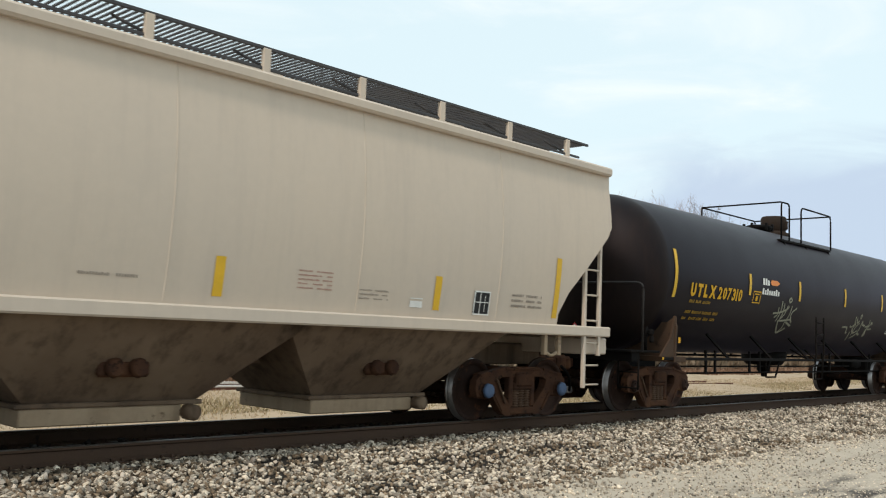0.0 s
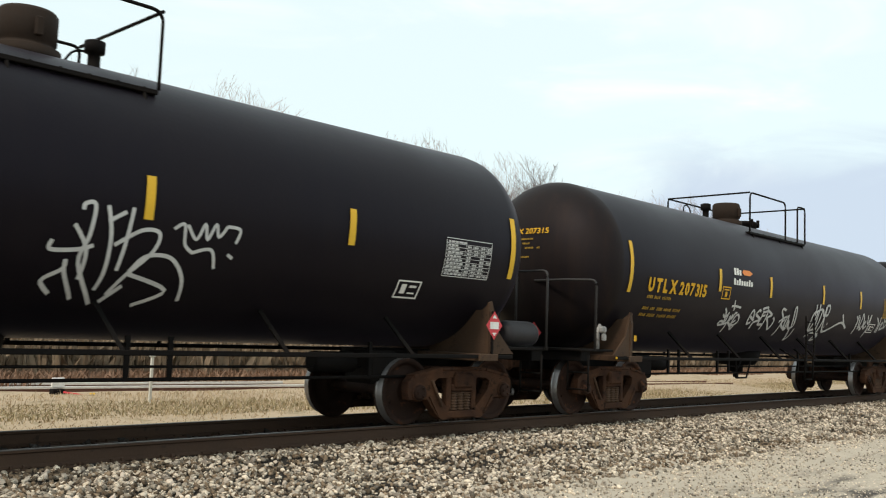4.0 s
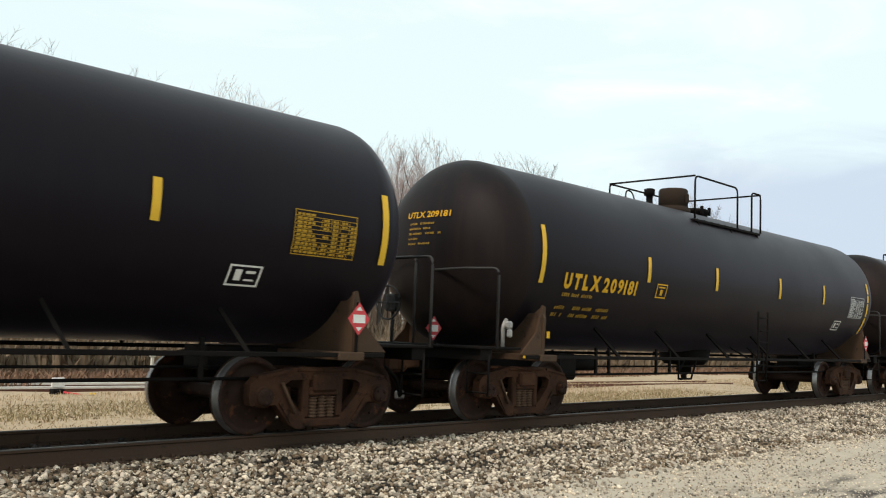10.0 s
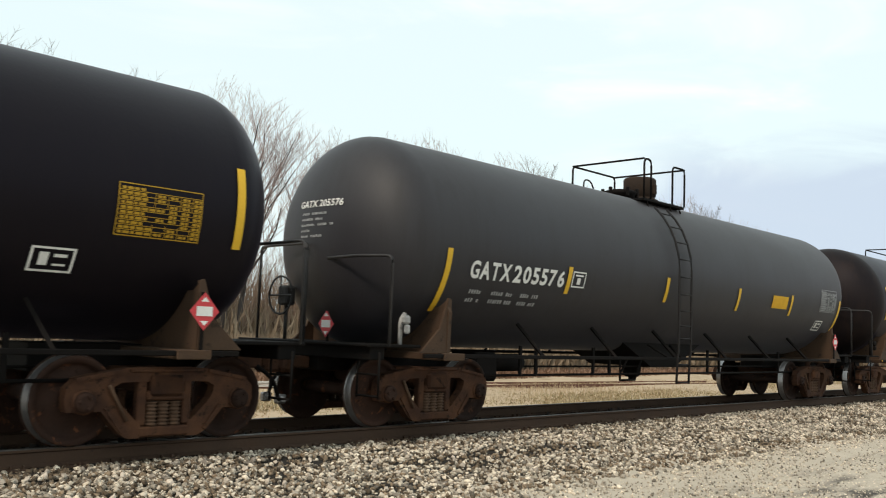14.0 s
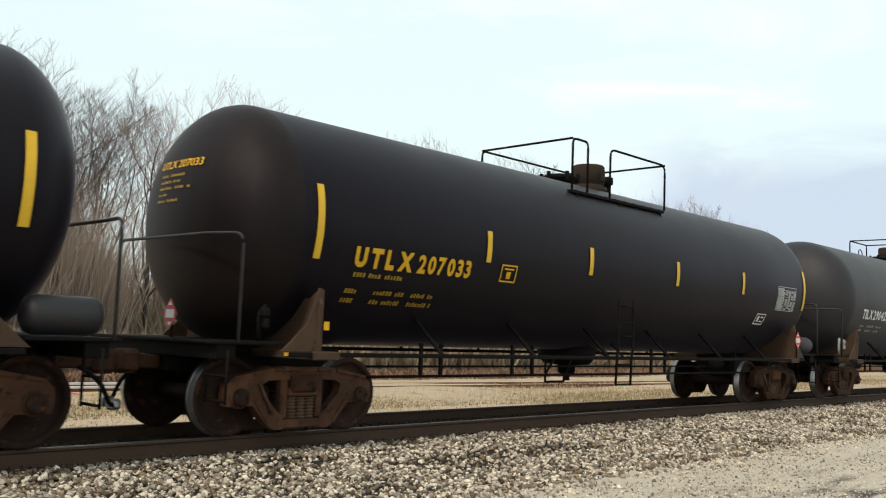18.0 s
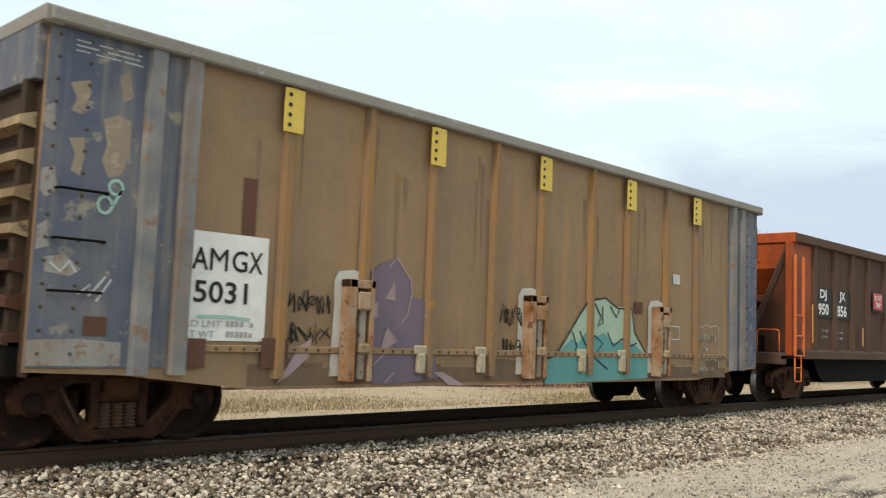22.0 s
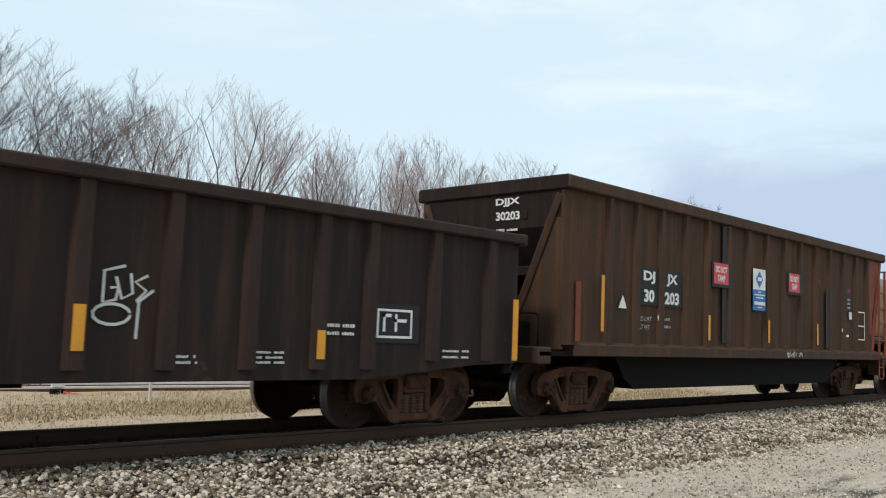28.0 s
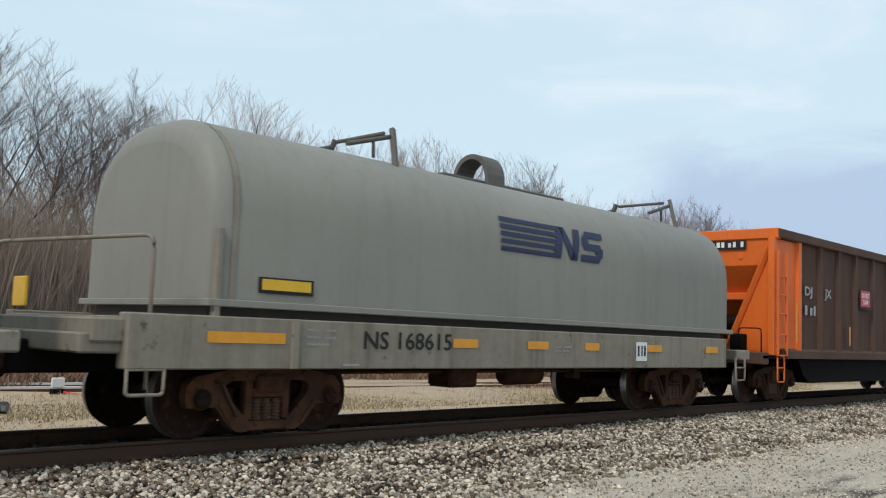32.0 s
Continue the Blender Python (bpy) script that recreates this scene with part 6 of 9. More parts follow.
PANEL_RUST = surface("panel_rust", (0.29, 0.066, 0.026), (0.15, 0.050, 0.030), (0.36, 0.085, 0.02), rough=0.7, big=0.9, fine=14, streak=0.6, bump=0.1, spot_at=0.62)
# dark brown with orange clouds, for inner and lower end parts
GUSSET_BROWN = surface("gusset_brown", (0.055, 0.027, 0.018), (0.17, 0.042, 0.014), (0.03, 0.018, 0.014), rough=0.8, big=1.2, fine=14, streak=0.4, bump=0.12, spot_at=0.62)
BRIGHT_ORANGE = surface("bright_orange", (0.72, 0.145, 0.02), (0.58, 0.11, 0.02), rough=0.5, big=0.8, fine=14, streak=0.15, bump=0.06)
SCRAP_RED = surface("scrap_red", (0.20, 0.045, 0.024), (0.12, 0.034, 0.020), rough=0.7, big=1.0, fine=14, bump=0.1)
# lighter copy of the old rust: light on the ribs put into the colour
LIT_OLD_RIB = surface("lit_old_rust_rib", (0.060, 0.035, 0.024), (0.045, 0.027, 0.019), (0.14, 0.058, 0.024), rough=0.85, big=1.2, fine=14, streak=0.5, bump=0.15, spot_at=0.65, spec=0.2)
OLD_RUST = surface("old_rust", (0.050, 0.0295, 0.0190), (0.082, 0.040, 0.0210), (0.16, 0.060, 0.022), rough=0.85, big=0.55, fine=12, streak=0.5, bump=0.15, spot_at=0.66, spec=0.2)
GON_GREY = surface("gondola_grey", (0.0165, 0.0118, 0.0105), (0.030, 0.0185, 0.0145), (0.08, 0.038, 0.022), rough=0.75, big=0.7, fine=14, streak=0.5, bump=0.15, spot_at=0.65, spec=0.2)
END_BLACK = surface("end_black", (0.015, 0.0105, 0.0095), (0.026, 0.0165, 0.013), (0.06, 0.028, 0.016), rough=0.8, big=1.0, fine=14, streak=0.5, bump=0.15, spot_at=0.68, spec=0.15)
GON_RIB = surface("gondola_rib", (0.033, 0.0205, 0.0175), (0.022, 0.0145, 0.0125), (0.08, 0.038, 0.022), rough=0.8, big=1.2, fine=16, streak=0.35, bump=0.15, spot_at=0.67, spec=0.2)
# paler than the side sheets: light on standing ribs put into the colour
LIT_RIB_BROWN = surface("lit_rib_brown", (0.096, 0.057, 0.044), (0.062, 0.036, 0.028), (0.12, 0.052, 0.025), rough=0.8, big=1.2, fine=16, streak=0.4, bump=0.15, spot_at=0.66, spec=0.2)


def sign(car, name, x0, x1, z0, z1, mat, y=-1.62, label=""):
    Marks(on_flat(y)).quad(x0, x1, z0, z1).put(name, mat, car, label)


def warning_sign(car, x0, z0, w=0.66, h=0.40, y=-1.63):
    sign(car, "warning_ground", x0 - 0.06, x0 + w + 0.16, z0 - 0.06, z0 + h + 0.02, BLACK_PAINT, y)
    sign(car, "warning_sign", x0, x0 + w, z0, z0 + h, RED_PAINT, y - 0.005, "red sign with white warning words")
    m = Marks(on_flat(y - 0.010))
    m.text("DO NOT", x0 + 0.06, z0 + h * 0.54, h * 0.32, w - 0.12, 0.03).text("TAMP", x0 + 0.14, z0 + h * 0.12, h * 0.32, w - 0.28, 0.03)
    m.put("warning_words", WHITE_PAINT, car)


def owner_sign(car, x0, z0, w=0.6, h=0.98, y=-1.63, blue=BLUE_PAINT, ground=True):
    """White and blue owner's board with a diamond, its words as plain bars."""
    if ground:
        sign(car, "board_ground", x0 - 0.14, x0 + w + 0.12, z0 - 0.05, z0 + h + 0.03, BLACK_PAINT, y)
    sign(car, "board_top", x0, x0 + w, z0 + h * 0.5, z0 + h, WHITE_PAINT, y - 0.005, "white and blue owner's board")
    sign(car, "board_foot", x0, x0 + w, z0, z0 + h * 0.5, blue, y - 0.005)
    c, zc, r = x0 + w / 2, z0 + h * 0.75, h * 0.20
    Marks(on_flat(y - 0.010)).poly([(c - r, zc), (c, zc - r), (c + r, zc), (c, zc + r)]).put("board_diamond", blue, car)
    m = Marks(on_flat(y - 0.015)).quad(c - 0.6 * r, c + 0.6 * r, zc - 0.2 * r, zc + 0.25 * r)
    m.quad(c - 0.07, c + 0.07, z0 + h * 0.43, z0 + h * 0.455)
    m.quad(x0 + 0.05, x0 + w - 0.05, z0 + h * 0.36, z0 + h * 0.39).quad(x0 + 0.12, x0 + w - 0.12, z0 + h * 0.29, z0 + h * 0.32).quad(x0 + 0.04, x0 + w - 0.04, z0 + h * 0.13, z0 + h * 0.21).quad(x0 + 0.18, x0 + w - 0.18, z0 + h * 0.06, z0 + h * 0.085)
    m.put("board_bars", WHITE_PAINT, car)


def scrap_car(x0, half, body=SCRAP_BROWN, end_left=SCRAP_BROWN, end_right=SCRAP_BROWN, posts=(), label="", ladder=LIT_RIB_BROWN, panel_left=None, stripes=(), rib=LIT_RIB_BROWN, post_w=0.15, left_ladder=True):
    """A high-sided bathtub car with sloping ends, ribs on its sides and a tub between the trucks."""
    car = rail_car("scrap_car", x0, label, "gondola", "high-sided scrap cars")
    L, top, cut = 7.12, 3.68, 6.42
    side = [(-L, top), (L, top), (cut, 2.0), (cut, 1.16), (-7.08, 1.16)]
    for y0, y1 in ((-1.53, -1.48), (1.48, 1.53)):
        part("side_sheet", Shape().prism(side, "y", y0, y1), body, car)
        g = -1 if y0 < 0 else 1
        part("top_chord", Shape().box(-L - 0.03, L + 0.03, min(g * 1.46, g * 1.66), max(g * 1.46, g * 1.66), 3.58, 3.78, 0.02), rib, car)
        part("side_sill", Shape().prism([(g * 1.48, 1.24), (g * 1.64, 1.16), (g * 1.64, 1.0), (g * 1.30, 0.98), (g * 1.30, 1.2)], "x", -6.75, 6.75), rib, car)
        for x in posts:
            s = Shape().prism([(x - post_w / 2 - 0.03, g * 1.53), (x - post_w / 2, g * 1.61), (x + post_w / 2, g * 1.61), (x + post_w / 2 + 0.03, g * 1.53)], "z", 1.18, 3.60)
            part("side_post", s, end_left if panel_left and x < panel_left and end_left is not SCRAP_ORANGE else rib, car)
    if panel_left:
        sign(car, "painted_panel", -7.06, panel_left - 0.1, 1.2, 3.56, PANEL_RUST if end_left is SCRAP_ORANGE else end_left, -1.531)
    for k, mat in ((-1, end_left), (1, end_right)):
        s = Shape().prism([(k * L, top), (k * (L - 0.05), 3.0), (k * 5.5, 1.1), (k * 5.4, 1.14), (k * (L - 0.12), 3.0), (k * (L - 0.08), top)], "y", -1.47, 1.47)
        part("slope_sheet", s, mat, car)
        part("end_chord", Shape().box(min(k * (L - 0.12), k * (L + 0.04)), max(k * (L - 0.12), k * (L + 0.045)), -1.635, 1.635, 3.56, 3.792, 0.02), mat, car)
        for y in (-0.75, 0.75):
            part("slope_rib", Shape().prism([(k * (L - 0.02), 3.3), (k * (L - 0.02), 3.15), (k * 6.1, 1.75), (k * 5.85, 1.55), (k * 5.9, 1.62)], "y", y - 0.04, y + 0.04), mat, car)
        part("end_beam", Shape().box(min(k * 6.55, k * 6.75), max(k * 6.55, k * 6.75), -1.5, 1.5, 2.25, 2.42, 0.02), mat if mat is not SCRAP_ORANGE else GUSSET_BROWN, car)
        for y in (-1.5, 1.5):
            if k > 0:
                part("corner_post", Shape().bar((k * (L - 0.05), 3.56), (k * 6.45, 1.2), 0.14, "y", y - 0.05, y + 0.05), mat, car)
                continue
            # plated corner with a slanting brace towards the centre sill
            g = 1 if y > 0 else -1
            plate = Shape().prism([(y, 3.6), (y, 1.1), (g * 0.42, 1.1), (g * 0.48, 1.35)], "x", -7.08, -7.05)
            part("corner_gusset", plate, body if mat is END_BLACK else GUSSET_BROWN if mat is SCRAP_ORANGE else mat, car)
            part("end_brace", Shape().tube([(-7.12, g * 1.45, 3.5), (-7.12, g * 0.48, 1.25)], 0.065, 4), mat if mat not in (END_BLACK, SCRAP_ORANGE) else rib, car)
            if rib is not LIT_OLD_RIB:
                part("corner_post", Shape().box(-7.24, -7.09, y - 0.07, y + 0.07, 1.06, 3.57, 0.015), mat if mat is not END_BLACK else rib, car)
        part("end_floor", Shape().box(min(k * 5.4, k * 7.6), max(k * 5.4, k * 7.6), -1.5, 1.5, 0.98, 1.06, 0.01), FRAME_BLACK, car)
        part("end_sill", Shape().box(min(k * 7.3, k * 7.62), max(k * 7.3, k * 7.62), -1.5, 1.5, 0.86, 1.12, 0.02), rib, car)
        part("centre_sill", Shape().box(min(k * 4.6, k * 7.6), max(k * 4.6, k * 7.6), -0.22, 0.22, 0.72, 1.0, 0.02), FRAME_BLACK, car)
        # corner ladder
        part("grab_rail", rod(Shape(), [(k * 7.58, -1.45, 1.1), (k * 7.58, -1.45, 1.62), (k * 7.58, -0.95, 1.62), (k * 7.58, -0.95, 1.1)], 0.014, 0.08), RAIL_ORANGE if k < 0 and ladder is RAIL_ORANGE else FRAME_BLACK, car)
        if k < 0 and not left_ladder:
            continue
        s = Shape()
        for x, z1 in ((7.16, 3.30), (6.72, 3.27)):
            s.box(min(k * x - 0.03, k * x + 0.03), max(k * x - 0.03, k * x + 0.03), -1.65, -1.60, 1.05, z1, 0.008)
        lad_mat = ladder if k < 0 else end_right
        lad = part("ladder", s, lad_mat, car, "steel corner ladder")
        for z in (1.06, 1.5, 1.95) if lad_mat is RAIL_ORANGE else (1.06, 1.5, 1.95, 2.35, 2.75):
            part("rung", Shape().tube([(k * 7.16, -1.63, z), (k * 6.72, -1.63, z)], 0.018, 5), lad_mat, lad)
        part("sill_step", rod(rod(Shape(), [(k * 7.12, -1.6, 1.05), (k * 7.12, -1.6, 0.5), (k * 6.78, -1.6, 0.5), (k * 6.78, -1.6, 1.05)], 0.018, 0.05), [(k * 7.12, -1.6, 0.8), (k * 6.78, -1.6, 0.8)], 0.016), lad_mat, car)
    part("brake_cylinder", Shape().lathe([(-0.35, 0.08), (-0.3, 0.17), (0.3, 0.17), (0.35, 0.08)], "y", (-6.9, -0.35, 1.75), 14), FRAME_BLACK, car)
    part("brake_stand", Shape().box(-7.3, -7.0, -0.9, -0.6, 1.06, 1.5, 0.03).tube([(-7.1, -0.3, 1.06), (-6.8, -0.3, 1.7)], 0.03, 6), FRAME_BLACK, car)
    tub = [(-5.15, 1.0), (5.0, 1.0), (4.5, 0.62), (4.2, 0.42), (-4.5, 0.42), (-4.85, 0.62)]
    # the tub's near-black colour stands for the deep shade below the sill
    part("tub", Shape().prism(tub, "y", -1.22, 1.22), FRAME_BLACK, car, "tub below the sill, near black to stand for shade")
    part("floor", Shape().box(-5.6, 5.6, -1.48, 1.48, 1.02, 1.08, 0.01), body, car)
    running_gear(car, x0, half, 7.95)
    for x, z0, z1 in stripes:
        Marks(on_flat(-1.64)).quad(x - 0.042, x + 0.042, z0, z1).put("reflector_stripe", ORANGE_SHEET, car, "faded yellow reflective stripe")
    return car


POSTS = [-5.95, -4.72, -3.58, -2.45, -1.2, -0.06, 1.17, 2.42, 3.65, 4.76, 6.03]
STR = [(-6.24, 1.36, 2.23), (-3.05, 1.33, 1.79), (-0.10, 1.32, 1.78), (2.78, 1.31, 1.77), (6.2, 1.36, 2.2)]

car = scrap_car(227.97, 6.04, end_left=SCRAP_ORANGE, panel_left=-5.85, posts=POSTS, ladder=RAIL_ORANGE, stripes=STR[:4], label="dark brown scrap car with a rusty orange end and ladder")
sign(car, "number_ground", -5.80, -4.84, 1.96, 2.66, BLACK_PAINT, -1.555)
sign(car, "number_ground", -4.63, -3.70, 1.96, 2.66, BLACK_PAINT, -1.555)
m = Marks(on_flat(-1.565)).text("DJ", -5.62, 2.35, 0.27, 0.40, 0.03).text("JX", -4.43, 2.35, 0.27, 0.40, 0.03).text("950", -5.72, 2.02, 0.27, 0.62, 0.03).text("856", -4.57, 2.02, 0.27, 0.62, 0.03)
m.put("reporting_mark", WHITE_PAINT, car, "white painted car number")
Marks(on_flat(-1.56)).text("LD LMT", -5.5, 1.62, 0.07, 0.42, 0.01).text("LT WT", -5.5, 1.47, 0.07, 0.34, 0.01).lines(-4.65, -4.2, 1.66, 2, 0.05, 0.09, 9).lines(-5.0, -4.2, 1.14, 1, 0.03, 0.03, 3).put("small_print", GREY_PAINT, car)
warning_sign(car, -2.26, 2.30, 0.66, 0.42)
owner_sign(car, 0.18, 1.77)
warning_sign(car, 2.54, 2.32, 0.64, 0.43)
Marks(on_flat(-1.56)).outline(4.1, 4.5, 1.42, 1.80, 0.03).outline(4.86, 5.28, 1.42, 1.80, 0.03).poly([(5.34, 1.54), (5.50, 1.54), (5.50, 1.76), (5.34, 1.76)]).poly([(2.42, 1.46), (3.18, 1.46), (3.18, 1.51), (2.42, 1.51)]).put("stencil_box", WHITE_PAINT, car)
Marks(on_flat(-1.56)).quad(5.14, 5.36, 2.30, 2.86).put("blue_plate", NAVY, car, "small dark blue sign with red top and worn bars")
Marks(on_flat(-1.57)).quad(5.18, 5.32, 2.68, 2.80).put("sign_block", SCRAP_RED, car)
Marks(on_flat(-1.57)).quad(5.18, 5.32, 2.38, 2.41).quad(5.18, 5.32, 2.48, 2.51).quad(5.18, 5.32, 2.58, 2.60).put("sign_bars", GREY_PAINT, car)

car = scrap_car(243.61, 6.05, left_ladder=False, end_left=END_BLACK, end_right=SCRAP_RED, posts=POSTS, stripes=STR, label="dark brown scrap car with white letters and sprayed tags")
sign(car, "number_ground", -5.88, -5.02, 2.30, 2.96, BLACK_PAINT, -1.555)
sign(car, "number_ground", -4.72, -3.84, 2.28, 2.94, BLACK_PAINT, -1.555)
m = Marks(on_flat(-1.565)).text("DJ", -5.72, 2.54, 0.29, 0.50, 0.05).text("JX", -4.56, 2.53, 0.29, 0.46, 0.05).text("950", -5.74, 1.97, 0.29, 0.64, 0.04).text("814", -4.60, 1.96, 0.29, 0.56, 0.04)
m.poly([(-5.92, 1.86), (-5.66, 1.86), (-5.79, 2.08)])
m.put("reporting_mark", WHITE_PAINT, car, "white painted car number")
Marks(on_flat(-1.56)).text("LD LMT", -5.45, 1.66, 0.07, 0.42, 0.01).text("LT WT", -5.45, 1.52, 0.07, 0.34, 0.01).lines(-5.35, -4.95, 3.36, 1, 0.03, 0.03, 2).lines(-5.5, -4.8, 3.28, 2, 0.02, 0.04, 9).put("small_print", GREY_PAINT, car)
Marks(on_flat(-1.565)).stroke([(-4.7, 1.46), (-4.45, 1.76), (-4.2, 1.45), (-4.7, 1.46)], 0.04).quad(-4.6, -4.3, 1.52, 1.6).scribble(-3.5, -2.9, 1.32, 1.9, 51, 0.03, 4).scribble(-2.45, -1.75, 1.32, 1.88, 52, 0.03, 4).scribble(-0.02, 0.7, 1.22, 1.6, 53, 0.03, 4).scribble(1.2, 1.8, 1.25, 1.8, 54, 0.03, 4).put("graffiti", SPRAY_WHITE, car, "thin white sprayed tags")
warning_sign(car, -2.28, 2.38, 0.66, 0.34)
owner_sign(car, 0.06, 1.76)
warning_sign(car, 2.48, 2.42, 0.6, 0.32)
Marks(on_flat(-1.56)).outline(4.0, 4.32, 1.38, 1.70, 0.02).outline(4.85, 5.1, 1.38, 1.66, 0.02).quad(2.25, 2.95, 1.42, 1.46, 2).put("stencil_box", WHITE_PAINT, car)
Marks(lambda u, z: (-7.135 + max(0.0, 3.68 - z) * 0.06, -u, z)).text("DJJX 950814", -0.1, 3.36, 0.12, 1.1, 0.03).put("end_lettering", WHITE_PAINT, car)
rd = random.Random(4)
for i in range(11):
    sign(car, "reflector_patch", -4.9 + i * 1.13, -4.78 + i * 1.13, 1.03, 1.12, SPRAY_WHITE, -1.645)

car = scrap_car(275.83, 5.97, left_ladder=False, body=OLD_RUST, end_left=END_BLACK, end_right=SCRAP_RED, posts=[-5.88, -5.04, -4.24, -3.38, -2.54, -1.70, -0.84, 0.04, 0.95, 1.77, 2.66, 3.5, 4.38, 5.2, 6.0], rib=LIT_OLD_RIB, post_w=0.11, ladder=OLD_RUST,
                stripes=[(-6.17, 1.39, 2.29), (-2.60, 1.32, 1.79), (0.0, 1.32, 1.79), (2.58, 1.32, 1.80)], label="rust-brown scrap car with a black end and faded signs")
for a, b in ((-4.90, -4.30), (-4.15, -3.50)):
    sign(car, "number_ground", a, b, 1.88, 2.53, BLACK_PAINT, -1.555)
m = Marks(on_flat(-1.565)).text("DJ", -4.83, 2.25, 0.22, 0.38, 0.04).text("JX", -4.06, 2.24, 0.22, 0.38, 0.04).text("30", -4.81, 1.93, 0.22, 0.34, 0.04).text("203", -4.12, 1.92, 0.22, 0.50, 0.04).poly([(-5.6, 1.79), (-5.35, 1.79), (-5.47, 2.01)]).poly([(-4.29 + 0.06 * math.cos(t * 0.628), 1.68 + 0.06 * math.sin(t * 0.628)) for t in range(10)])
m.put("reporting_mark", WHITE_PAINT, car, "white painted car number")
Marks(on_flat(-1.56)).text("LD LMT", -4.96, 1.60, 0.08, 0.42, 0.01).text("LT WT", -4.93, 1.46, 0.08, 0.33, 0.01).lines(-4.2, -3.9, 1.68, 2, 0.05, 0.08, 5).put("small_print", GREY_PAINT, car)
warning_sign(car, -2.44, 2.40, 0.59, 0.40, -1.635)
owner_sign(car, -0.76, 1.97, 0.58, 0.85, -1.63, SKY_BLUE, False)
warning_sign(car, 1.0, 2.45, 0.56, 0.40)
Marks(on_flat(-1.565)).outline(5.34, 5.82, 1.48, 2.2, 0.03).quad(5.34, 5.82, 1.82, 1.85).poly([(4.74, 1.98), (4.92, 1.98), (4.92, 2.16), (4.74, 2.16)]).poly([(4.30 + 0.05 * math.cos(t * 0.628), 1.70 + 0.05 * math.sin(t * 0.628)) for t in range(10)]).quad(4.5, 4.72, 1.54, 1.60).put("stencil_box", WHITE_PAINT, car)
Marks(on_flat(-1.645)).scribble(0.9, 1.75, 1.03, 1.16, 61, 0.02, 6).put("graffiti", SPRAY_WHITE, car, "small white sprayed tag on the sill")
sign(car, "rust_streak", -6.80, -6.66, 1.22, 2.15, SCRAP_RED, -1.56, "rusty red streak on the corner")
sign(car, "dark_patch", 3.22, 3.5, 1.25, 2.6, BLACK_PAINT, -1.58)
sign(car, "dark_patch", -1.98, -1.80, 1.28, 3.56, BLACK_PAINT, -1.58)
sign(car, "dark_sign", 4.55, 4.86, 2.18, 2.78, BLACK_PAINT, -1.56, "small black sign with worn bars")
Marks(on_flat(-1.57)).quad(4.62, 4.8, 2.62, 2.72).put("sign_block", SCRAP_RED, car)
Marks(on_flat(-1.57)).quad(4.62, 4.8, 2.24, 2.28).quad(4.62, 4.8, 2.34, 2.38).quad(4.62, 4.8, 2.44, 2.48).put("sign_bars", GREY_PAINT, car)
Marks(on_flat(-1.536)).poly([(6.09, 3.57), (7.02, 3.57), (6.44, 2.1), (6.40, 1.5), (6.14, 1.9), (6.09, 2.4)]).put("red_panel", SCRAP_RED, car, "faded red painted corner panel")
Marks(lambda u, z: (-7.135 + max(0.0, 3.68 - z) * 0.06, -u, z)).text("DJJX", 0.15, 3.36, 0.14, 0.5, 0.03).text("30203", 0.15, 3.14, 0.14, 0.5, 0.03).lines(0.15, 0.6, 3.0, 2, 0.04, 0.06, 3).put("end_lettering", WHITE_PAINT, car)

car = scrap_car(321.15, 6.05, end_left=BRIGHT_ORANGE, end_right=BRIGHT_ORANGE, panel_left=-5.85, posts=POSTS, ladder=BRIGHT_ORANGE, stripes=STR, label="dark brown scrap car with a bright orange end")
Marks(on_flat(-1.565)).text("DJ", -5.6, 2.36, 0.27, 0.42, 0.03).text("JX", -4.45, 2.36, 0.27, 0.42, 0.03).lines(-5.6, -5.0, 2.2, 1, 0.22, 0.05, 3).put("reporting_mark", GREY_PAINT, car)
warning_sign(car, -2.28, 2.33)
owner_sign(car, 0.20, 1.76)
Marks(lambda u, z: (-7.15, -u, z)).quad(-1.1, 0.9, 3.36, 3.55).put("end_board", BLACK_PAINT, car)
Marks(lambda u, z: (-7.16, -u, z)).lines(-1.0, 0.8, 3.52, 1, 0.12, 0.03, 6).put("end_lettering", WHITE_PAINT, car)


